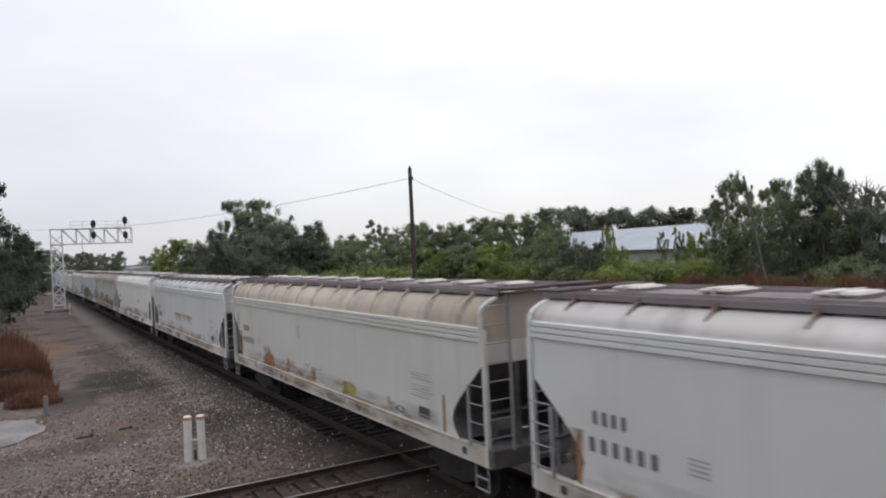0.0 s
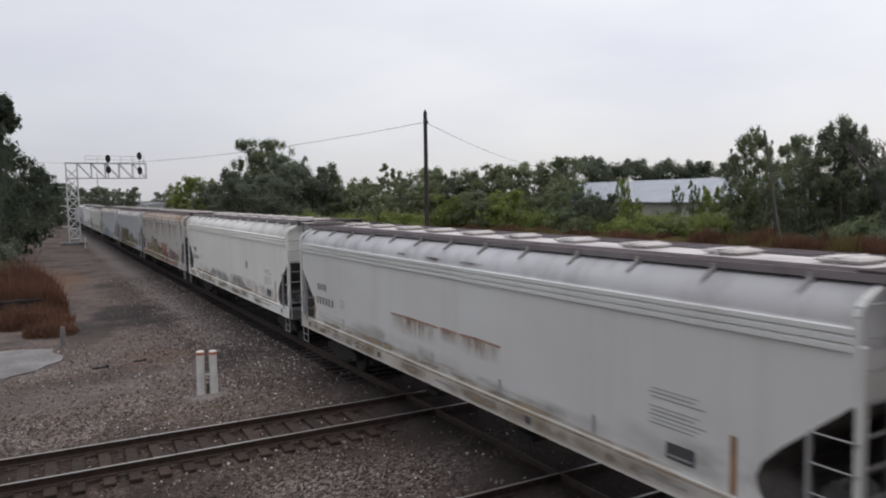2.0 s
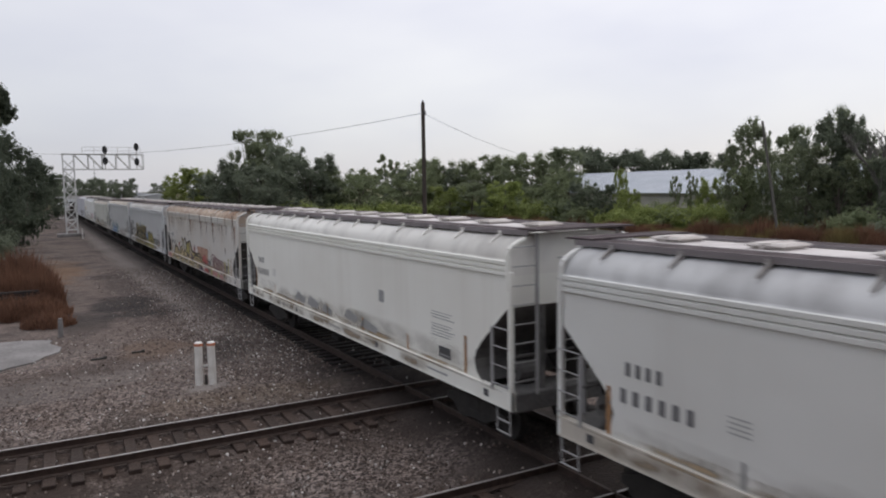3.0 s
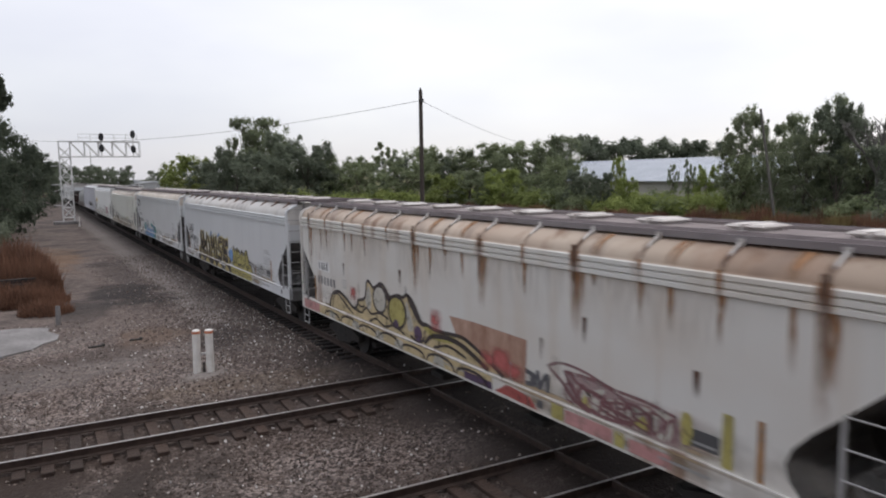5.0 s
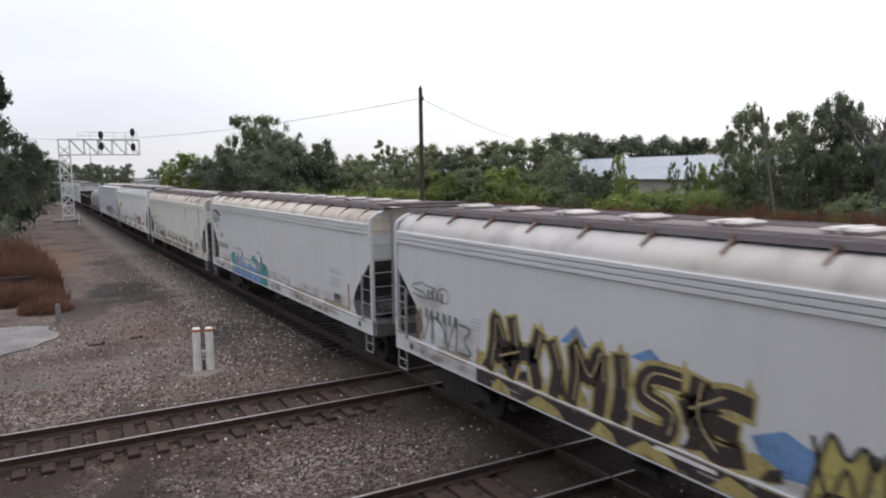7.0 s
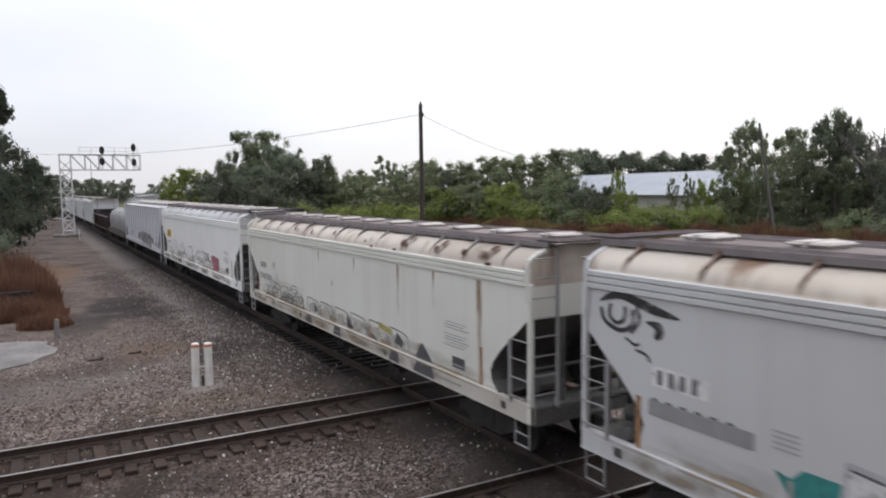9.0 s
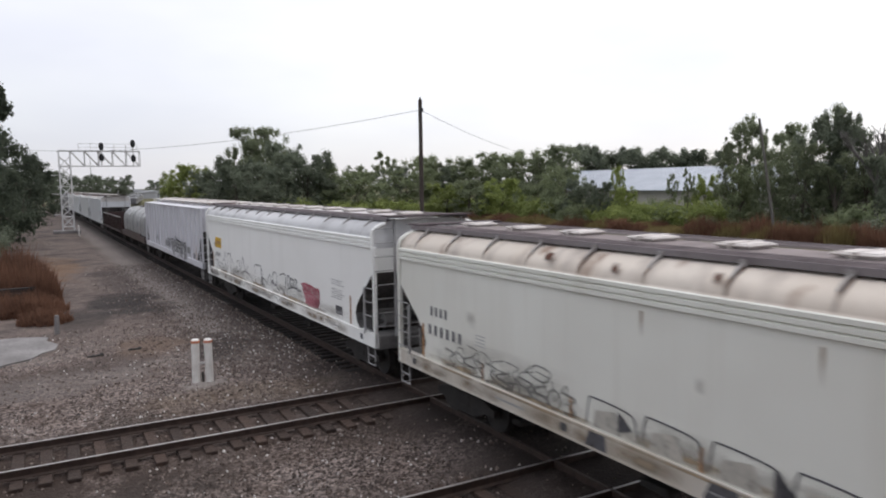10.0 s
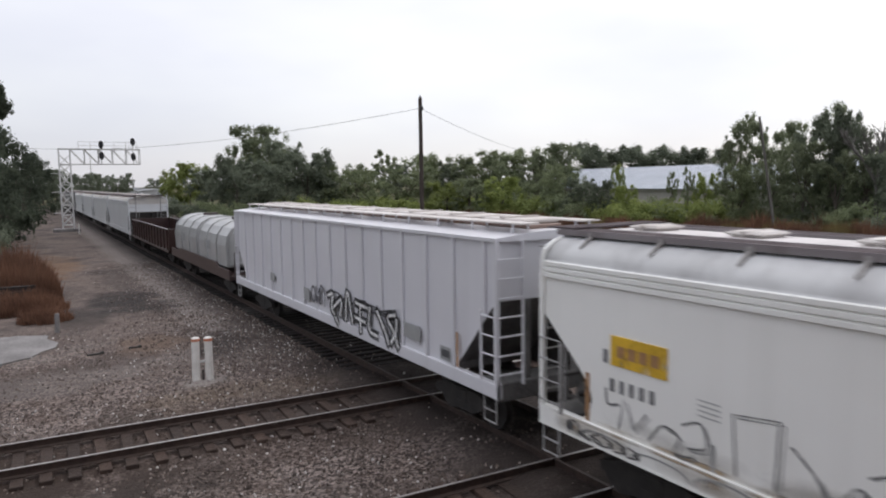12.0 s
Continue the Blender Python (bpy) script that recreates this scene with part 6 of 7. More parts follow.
    s.done("graffiti", bm, G_THIN, "tangled thin grey scrawl")
    s.gusset_runs(S_DARK, rnd, 0.03, 0.08)
    bm = []
    s.fill(bm, [(14.22, 1.85), (13.9, 1.43), (14.75, 1.43)], 2)
    s.fill(bm, [(13.0, 1.86), (13.3, 1.66), (13.25, 1.5), (12.85, 1.58)], 2)
    s.fill(bm, [(9.9, 1.85), (10.3, 1.5), (9.9, 1.45)], 2)
    s.fill(bm, [(7.3, 1.84), (7.6, 1.6), (7.3, 1.5)], 2)
    s.fill(bm, [(11.5, 1.6), (11.9, 1.43), (11.5, 1.43)], 2)
    for u, w in ((6.6, 0.5), (8.9, 0.6), (12.6, 0.55), (13.85, 1.0)):
        s.fill(bm, [(u, 1.1), (u + w, 1.1), (u + w * 0.9, 1.36), (u + w * 0.2, 1.36)], 1)
    s.done("graffiti", bm, G_GREY, "dark grey sprayed wedges")
    bm = []
    for i in range(6):
        a, b = 6.6 + i * 1.18, 6.6 + (i + 0.93) * 1.18
        s.line(bm, [(a, 1.47), (a + 0.06, 1.86), (a + 0.2, 1.92), (b - 0.18, 1.86), (b - 0.04, 1.7), (b, 1.47)], 0.03)
    s.done("graffiti", bm, G_GREY, "thin dark sprayed outline letters")
    bm = []
    for i in range(6):
        a = 6.75 + i * 1.18
        s.fill(bm, [(a, 1.44), (a + 0.05, 1.72), (a + 0.5, 1.8), (a + 0.62, 1.44)], 0.8)
    s.done("graffiti", bm, G_FAINT, "pale chalky sprayed letter fill")
    bm = []
    s.fill(bm, [(11.95, 1.96), (12.7, 1.86), (12.72, 1.72), (12.0, 1.8)], 3)
    s.done("graffiti", bm, G_OLIVE, "yellow sprayed patch")
    s.soft(S_RUST, [(16.48, 16.7, 0.9, 3.56), (16.5, 16.68, 2.2, 3.56), (13.0, 13.14, 2.2, 3.56), (14.72, 14.84, 2.6, 3.56), (10.4, 10.48, 3.0, 3.5), (7.7, 7.78, 3.1, 3.5)], 0.4)
    s.soft(S_SPOT, [(16.85, 17.1, 3.88, 3.97), (12.9, 13.1, 3.9, 3.97), (11.6, 11.8, 3.88, 3.97)], x=-1.632, name="rust_spot")
    for u, half, low, high in ((16.75, 0.24, 0.1, 0.5), (16.95, 0.12, 0.4, 0.9), (16.05, 0.12, 0.15, 0.45), (14.95, 0.14, 0.1, 0.45), (15.1, 0.1, 0.35, 0.9), (13.35, 0.16, 0.15, 0.6), (13.55, 0.1, 0.1, 0.35),
                               (13.6, 0.1, 0.5, 0.95), (11.6, 0.12, 0.2, 0.5), (11.25, 0.1, 0.1, 0.3), (9.0, 0.1, 0.2, 0.6), (7.2, 0.1, 0.1, 0.5), (5.6, 0.12, 0.2, 0.6)):
        s.spot(S_SPOT, u, half, low, high)
    s.soft(S_GRIME, [(1.8, 6.4, 1.42, 2.2), (6.5, 14.5, 1.42, 1.8), (8.7, 8.9, 2.5, 2.75), (3.0, 3.4, 2.4, 2.8)], 0.3, "grime")

    # ---- clean white wagon, line scrawl
    s = common_marks(8, HL + 0.56, False)
    bm = B()
    box(bm, -1.60, -1.575, s.hl - 2.82, s.hl - 1.72, 2.44, 2.9, 0.005)
    board = part("name_board", bm, G_SIGN, s.car, "yellow name board with brown bars")
    for j in range(4):
        bm = []
        s.rect(bm, 1.86 + j * 0.22, 2.02 + j * 0.22, 2.58, 2.76, 6)
        s.done("lettering_bar", bm, G_ORANGE)
    s.chars(1.7, 2.7, 2.13, 0.2, 5)
    bm = []
    for pts in ([(3.95, 1.5), (3.89, 2.27), (4.54, 2.36), (4.5, 1.5)], [(4.7, 2.1), (5.0, 1.85), (5.2, 1.6), (5.5, 1.9), (5.7, 1.6)], [(6.2, 1.7), (6.4, 2.2), (6.55, 2.3), (6.9, 1.78), (7.1, 1.85), (7.25, 2.05)],
                [(6.1, 1.6), (6.8, 1.78), (7.4, 1.74), (7.92, 1.55)], [(8.35, 1.46), (8.3, 2.21), (9.14, 2.24), (9.15, 1.5)], [(9.2, 2.15), (9.35, 1.82), (9.15, 1.62), (9.5, 1.56)], [(9.13, 1.8), (9.6, 1.76), (9.93, 1.64)],
                [(9.9, 1.7), (10.26, 2.0), (10.45, 1.75), (10.6, 1.85)], ring(10.85, 1.93, 0.27, 0.9) + [(11.12, 1.93)], [(10.5, 1.75), (11.0, 1.68), (11.3, 1.55)], [(11.45, 2.12), (12.09, 2.18), (11.95, 1.55)],
                [(11.24, 1.56), (11.6, 1.68), (11.95, 1.48)], [(1.9, 1.5), (2.0, 1.95), (2.2, 1.55), (2.45, 1.85)], [(2.5, 1.5), (2.75, 1.78), (3.05, 1.7), (2.95, 1.45), (3.3, 1.5)], [(3.1, 1.9), (3.4, 2.0), (3.5, 1.7), (3.2, 1.6)],
                [(5.6, 2.05), (5.9, 2.15), (6.0, 1.8), (5.75, 1.7)]):
        s.line(bm, pts, 0.034, 2, len(pts) == 4 and pts[0][1] < 1.6)
        s.line(bm, [(u + 0.07, z - 0.03) for u, z in pts[1:]], 0.018, 2, len(pts) == 4 and pts[0][1] < 1.6)
    s.scrawl(bm, rnd, 0.8, 2.4, 1.12, 1.32, 6, 0.03, 2)
    s.line(bm, [(1.62, 2.05), (1.66, 1.82), (1.9, 1.86)], 0.04)
    s.scrawl(bm, rnd, 12.35, 13.35, 1.84, 2.18, 4, 0.055)
    s.line(bm, [(12.4, 1.75), (13.0, 1.85), (13.66, 1.8)], 0.05)
    s.done("graffiti", bm, G_LINE, "thin dark grey sprayed scrawl")
    bm = []
    s.arches(bm, 1.0, 12.5, 1.12, (1.3, 1.28, 1.33, 1.3, 1.3, 1.32, 1.28, 1.3, 1.3, 1.32), 0.03)
    s.done("graffiti", bm, M_GREYMARK, "faint sill scrawl")
    bm = []
    s.fill(bm, [(13.72, 2.08), (14.0, 2.14), (14.28, 2.12), (15.1, 2.08), (15.4, 2.0), (15.39, 1.65), (15.2, 1.46), (14.4, 1.43), (14.1, 1.55), (13.94, 1.75)], 1)
    s.done("graffiti", bm, G_ROSE, "rose-pink sprayed scrawl")
    bm = []
    s.scrawl(bm, rnd, 13.85, 15.35, 1.88, 2.1, 6, 0.05)
    s.scrawl(bm, rnd, 14.1, 15.3, 1.5, 1.8, 5, 0.05)
    s.line(bm, [(13.74, 2.06), (14.3, 2.12), (15.35, 2.02)], 0.06)
    s.line(bm, [(14.0, 1.8), (14.6, 1.84), (15.3, 1.72)], 0.05)
    s.done("graffiti", bm, G_CRIMSON, "crimson lines of a sprayed scrawl")

    # ---- ribbed wagon
    hl9 = (GAP9 - GAP8) / 2 - 0.65
    s = Side(cars[9], hl9, 1.604, 1.62)
    bm = []
    bold = ([(10.7, 1.95), (11.1, 2.05), (10.95, 1.65), (11.2, 1.45), (11.47, 1.27)], [(11.1, 1.65), (11.74, 1.97), (11.6, 1.5)], [(12.0, 1.42), (12.17, 2.25), (12.4, 1.74), (12.5, 1.42)], [(12.74, 2.03), (13.5, 1.98)],
            [(13.07, 2.0), (13.02, 1.6), (13.1, 1.28)], [(12.7, 1.62), (13.35, 1.58)], [(13.66, 2.01), (13.6, 1.45), (14.14, 1.35)], [(14.1, 2.0), (14.45, 1.65), (14.78, 1.28)], [(15.13, 2.05), (14.7, 1.92), (15.05, 1.6), (14.9, 1.32)],
            [(15.2, 1.95), (15.15, 1.5), (15.3, 1.3)])
    for pts in bold:
        s.line(bm, pts, 0.27, 1)
    s.done("graffiti", bm, G_BLACK, "bold black sprayed letters")
    bm = []
    for pts in bold:
        s.line(bm, [(u + 0.02, z) for u, z in pts], 0.08, 2)
    s.done("graffiti", bm, G_PALE, "white centre lines of black letters")
    bm = []
    s.scrawl(bm, rnd, 9.3, 10.5, 1.6, 2.2, 3, 0.09, 1)
    s.scrawl(bm, rnd, 11.0, 15.0, 1.9, 2.15, 6, 0.06, 1)
    s.done("graffiti", bm, G_GREY, "dark grey sprayed tag")
    for u, z, w, h in ((8.6, 1.75, 0.5, 0.4), (15.6, 1.8, 0.8, 0.35), (17.3, 1.6, 0.45, 0.3), (5.0, 1.9, 0.5, 0.3)):
        bm = []
        s.rect(bm, u, u + w, z - h / 2, z + h / 2)
        s.done("data_panel", bm, M_GREYMARK)
    bm = []
    s.rect(bm, 17.35, 17.7, 1.52, 1.68, 2)
    s.done("data_panel", bm, M_MARK)
    bm = []
    s.rect(bm, 17.95, 18.05, 1.42, 2.15, 1)
    s.done("reflector_strip", bm, G_ORANGE)
    # hood panels of the coil wagon
    s = Side(cars[10], (GAP10 - GAP9) / 2 - 0.65, 1.46, 1.6)
    for u in (2.6, 9.0):
        bm = []
        s.rect(bm, u, u + 1.3, 2.1, 2.55)
        s.done("data_panel", bm, M_GREYMARK)


S_PINKWASH = stain_material("pink_wash", (0.4, 0.22, 0.2), 0.6, False)
graffiti()


# ================= plants =================
def leaf_material(name, dark, light, brown=0.0):
    m, n, l, p = nodes_of(name)
    geo = n.new("ShaderNodeNewGeometry")
    info = n.new("ShaderNodeObjectInfo")
    t = n.new("ShaderNodeTexNoise")
    t.inputs["Scale"].default_value, t.inputs["Detail"].default_value = 0.5, 3
    l.new(geo.outputs["Position"], t.inputs["Vector"])
    add = n.new("ShaderNodeMath")
    add.operation = "MULTIPLY_ADD"
    add.inputs[1].default_value = 0.45
    l.new(geo.outputs["Random Per Island"], add.inputs[0])
    sub = n.new("ShaderNodeMath")
    sub.operation = "MULTIPLY_ADD"
    sub.inputs[1].default_value, sub.inputs[2].default_value = 0.9, -0.2
    l.new(t.outputs[0], sub.inputs[0])
    l.new(sub.outputs[0], add.inputs[2])
    mx = n.new("ShaderNodeMix")
    mx.data_type = "RGBA"
    mx.inputs[6].default_value, mx.inputs[7].default_value = (*dark, 1), (*light, 1)
    l.new(add.outputs[0], mx.inputs["Factor"])
    mr = n.new("ShaderNodeMapRange")
    mr.inputs["To Min"].default_value, mr.inputs["To Max"].default_value = 0.85, 1.15
    l.new(info.outputs["Random"], mr.inputs[0])
    hs = n.new("ShaderNodeHueSaturation")
    l.new(mr.outputs[0], hs.inputs["Value"])
    l.new(mx.outputs[2], hs.inputs["Color"])
    l.new(hs.outputs[0], p.inputs["Base Color"])
    p.inputs["Roughness"].default_value = 0.75
    p.inputs["Specular IOR Level"].default_value = 0.2
    thin = n.new("ShaderNodeBsdfTranslucent")
    l.new(hs.outputs[0], thin.inputs["Color"])
    both = n.new("ShaderNodeMixShader")
    both.inputs[0].default_value = 0.5
    l.new(p.outputs[0], both.inputs[1])
    l.new(thin.outputs[0], both.inputs[2])
    l.new(both.outputs[0], n["Material Output"].inputs["Surface"])
    return m


L_DARK = leaf_material("dark_green_leaves", (0.118, 0.140, 0.104), (0.190, 0.215, 0.148))
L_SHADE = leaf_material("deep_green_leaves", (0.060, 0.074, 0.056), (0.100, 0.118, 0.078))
L_MID = leaf_material("green_leaves", (0.155, 0.186, 0.112), (0.262, 0.298, 0.160))
L_LIGHT = leaf_material("yellow_green_leaves", (0.165, 0.205, 0.066), (0.310, 0.355, 0.115))
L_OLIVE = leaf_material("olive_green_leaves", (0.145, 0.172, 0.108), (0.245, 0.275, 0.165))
L_BROWN = leaf_material("russet_weeds", (0.066, 0.036, 0.027), (0.25, 0.135, 0.085))
L_GRASS = leaf_material("dry_yellow_grass", (0.12, 0.09, 0.035), (0.27, 0.22, 0.10))


def leaf_mesh(name, centres, rnd, per, size, mat):
    """Leaf sprays on the clumps (x, y, z, radius): small quads that face outwards and up, and larger ones inside."""
    verts, faces = [], []
    for cx, cy, cz, r in centres:
        inner = max(4, per // 6)
        for k in range(per + inner):
            d = Vector((rnd.gauss(0, 1), rnd.gauss(0, 1), rnd.gauss(0, 0.85)))
            d.normalize()
            deep = k >= per
            p = Vector((cx, cy, cz)) + d * r * (rnd.uniform(0.1, 0.6) if deep else rnd.uniform(0.6, 1.12))
            s = size * (rnd.uniform(1.4, 2.2) if deep else rnd.uniform(0.5, 1.25))
            n = d * 0.75 + Vector((rnd.gauss(0, 0.4), rnd.gauss(0, 0.4), rnd.gauss(0, 0.35) + 0.45))
            u = n.cross(Vector((rnd.gauss(0, 1), rnd.gauss(0, 1), rnd.gauss(0, 1))))
            if u.length < 1e-3:
                continue
            u.normalize()
            w = n.cross(u).normalized()
            i = len(verts)
            verts += [p - u * s, p + w * s * 0.6 - d * s * 0.15, p + u * s, p - w * s * 0.6 - d * s * 0.15]
            faces.append((i, i + 1, i + 2, i + 3))
    me = bpy.data.meshes.new(name)
    me.from_pydata([tuple(v) for v in verts], [], faces)
    me.materials.append(mat)
    return me


def tree(seed, height, spread, mat, base=0.25, open_=0.0, per=50, size=0.21, clumps=60):
    """A tapered trunk that forks into limbs, each with clumps of leaves."""
    rnd = random.Random(seed)
    root = thing("tree", "green leafy tree in the wood beside the railway", "tree", "woodland trees")
    bm = B()
    r0 = height * 0.018 + 0.06
    trunk_top = Vector((rnd.uniform(-0.3, 0.3), rnd.uniform(-0.3, 0.3), height * 0.62))
    prev, n = Vector((0, 0, -0.5)), 4
    pts = [prev]
    for i in range(1, n + 1):
        u = i / n
        p = trunk_top * u + Vector((rnd.uniform(-0.2, 0.2), rnd.uniform(-0.2, 0.2), 0))
        tube(bm, prev, p, r0 * (1 - 0.7 * (i - 1) / n), 7, r0 * (1 - 0.7 * i / n))
        pts.append(p)
        prev = p
    centres = []
    lobes = rnd.randint(6, 9)
    for i in range(lobes):
        a = i * 2.4 + rnd.uniform(-0.5, 0.5)
        u = rnd.uniform(0.0, 1.0)
        start = pts[1].lerp(pts[-1], u * 0.9)
        zz = height * (base + 0.12 + (0.83 - base) * ((i + 0.6) / lobes))
        rr = spread * (0.62 - 0.38 * abs((i + 0.5) / lobes - 0.4)) * rnd.uniform(0.7, 1.1)
        end = Vector((math.cos(a) * rr, math.sin(a) * rr, zz))
        tube(bm, start, end, r0 * 0.35, 5, r0 * 0.1)
        lobe = spread * rnd.uniform(0.34, 0.5)
        for _ in range(clumps // lobes):
            d = Vector((rnd.gauss(0, 1), rnd.gauss(0, 1), rnd.gauss(0, 0.75)))
            d = d.normalized() * lobe * rnd.uniform(0.3, 1.0)
            c = end + d
            c.z = min(max(c.z, height * base * 0.6), height - 0.3)
            centres.append((c.x, c.y, c.z, lobe * rnd.uniform(0.26, 0.5) * (1 - open_ * 0.4)))
            if rnd.random() < 0.15:
                tube(bm, end, c, r0 * 0.1, 4, r0 * 0.04)
    part("trunk", bm, M_BARK, root)
    crown = new("crown", leaf_mesh("crown", centres, rnd, per, size, mat))
    crown.parent = root
    return root


def bare_tree(x, y, height, seed):
    """A dead tree: forking grey limbs without leaves."""
    rnd = random.Random(seed)
    root = thing("tree", "bare grey dead tree at the wood's edge", "tree", "woodland trees", at=(x, y, -0.4))
    bm = B()

    def limb(p, way, length, r, level):
        q = p + way * length
        tube(bm, p, q, r, 5, r * 0.6)
        if level:
            for _ in range(3):
                turn = Vector((rnd.gauss(0, 0.45), rnd.gauss(0, 0.45), rnd.uniform(-0.1, 0.3)))
                limb(p.lerp(q, rnd.uniform(0.55, 1.0)), (way + turn).normalized(), length * rnd.uniform(0.5, 0.75), r * 0.6, level - 1)

    limb(Vector((0, 0, 0)), Vector((0.03, 0.02, 1)), height * 0.42, 0.26, 4)
    part("trunk", bm, M_POLE_GREY, root)
    return root


def shrub(seed, height, spread, mat, name="shrub", label="green leafy shrub in front of the wood", per=48, size=0.17, n=30):
    rnd = random.Random(seed)
    root = thing(name, label, "shrub", "roadside shrubs")
    bm = B()
    centres = []
    for i in range(n):
        a, q = rnd.uniform(0, 6.28), math.sqrt(rnd.random())
        z = height * (0.15 + 0.75 * rnd.random() * (1.05 - 0.55 * q))
        c = (math.cos(a) * q * spread, math.sin(a) * q * spread, z)
        centres.append((*c, spread * rnd.uniform(0.2, 0.36)))
        if i % 4 == 0:
            tube(bm, (rnd.uniform(-0.2, 0.2), rnd.uniform(-0.2, 0.2), -0.4), c, 0.05, 4, 0.015)
    part("stem", bm, M_BARK, root)
    crown = new("foliage", leaf_mesh("foliage", centres, rnd, per, size, mat))
    crown.parent = root
    return root


def weeds(seed, height, spread, mat, label, n=1350, width=0.017):
    """Upright dry stems, leaning every way."""
    rnd = random.Random(seed)
    root = thing("weed_clump", label, "weeds", "dry weeds")
    verts, faces = [], []
    for _ in range(n):
        a, q = rnd.uniform(0, 6.28), math.sqrt(rnd.random()) * spread
        h = height * rnd.uniform(0.25, 1.15) * (1 - 0.6 * (q / spread) ** 2)
        x, y = math.cos(a) * q, math.sin(a) * q
        lx, ly = rnd.gauss(0, 0.28) * h, rnd.gauss(0, 0.28) * h
        t = rnd.uniform(0, 3.14)
        wx, wy = math.cos(t) * width, math.sin(t) * width
        i = len(verts)
        verts += [(x - wx, y - wy, -0.15), (x + wx, y + wy, -0.15), (x + lx * 0.5 + wx * 1.3, y + ly * 0.5 + wy * 1.3, h * 0.6), (x + lx * 0.5 - wx * 1.3, y + ly * 0.5 - wy * 1.3, h * 0.6), (x + lx, y + ly, h)]
        faces += [(i, i + 1, i + 2, i + 3), (i + 3, i + 2, i + 4)]
    me = bpy.data.meshes.new("foliage")
    me.from_pydata(verts, [], faces)
    me.materials.append(mat)
    stems = new("foliage", me)
    stems.parent = root
    return root


TREES = {
    "dark": tree(2, 12.0, 6.5, L_DARK, 0.08, per=57, size=0.2, clumps=120),
    "round": tree(3, 11.0, 5.2, L_MID, 0.12, per=53, size=0.19, clumps=90),
    "tall": tree(4, 13.0, 4.0, L_MID, 0.18, open_=0.4, per=53, size=0.18, clumps=80),
    "light": tree(5, 9.0, 4.6, L_LIGHT, 0.08, per=53, size=0.19, clumps=84),
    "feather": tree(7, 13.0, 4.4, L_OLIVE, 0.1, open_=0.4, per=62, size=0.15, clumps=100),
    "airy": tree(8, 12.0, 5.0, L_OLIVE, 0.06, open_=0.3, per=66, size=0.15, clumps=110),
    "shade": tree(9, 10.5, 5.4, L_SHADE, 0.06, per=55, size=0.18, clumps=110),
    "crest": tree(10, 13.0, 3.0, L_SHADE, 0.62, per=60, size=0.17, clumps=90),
    "dark2": tree(6, 10.0, 5.0, L_DARK, 0.1, per=53, size=0.19, clumps=95),
}
SHRUBS = {
    "green": shrub(11, 3.6, 2.6, L_MID),
    "light": shrub(12, 3.0, 2.6, L_LIGHT, label="yellow-green leafy shrub in front of the wood"),
    "dark": shrub(13, 4.2, 2.6, L_DARK, label="dark green leafy shrub in front of the wood"),
    "brown": weeds(14, 1.5, 1.7, L_BROWN, "russet brown dry weed clump"),
    "dry": weeds(15, 1.1, 1.7, L_GRASS, "dry yellow grassy weed clump"),
}
used = set()
plant_rnd = random.Random(77)


def plant(store, key, x, y, scale=1.0, tall=None, z=GROUND_Z):
    """Set the first of a kind in place, then copies of it."""
    src = store[key]
    ob = src
    m = pose(x, y, z, 0, 0, plant_rnd.uniform(0, 360))
    if id(src) in used:
        ob = copy_thing(src, m)
    used.add(id(src))
    ob.matrix_basis = m
    ob.scale = (scale, scale, scale * (tall or 1.0))
    return ob


def sight(az, dist):
    return math.sin(radians(az)) * dist, math.cos(radians(az)) * dist


def topped(key, az, dist, el, scale, heights={"crest": 13.0, "shade": 10.5, "dark": 12.0, "round": 11.0, "tall": 13.0, "light": 9.0, "dark2": 10.0, "feather": 13.0, "airy": 12.0}):
    """A tree on a bearing whose top reaches the given elevation from the eye."""
    x, y = sight(az, dist)
    want = 5.25 + dist * math.tan(radians(el)) - GROUND_Z
    plant(TREES, key, x, y, scale, want / heights[key] / scale)


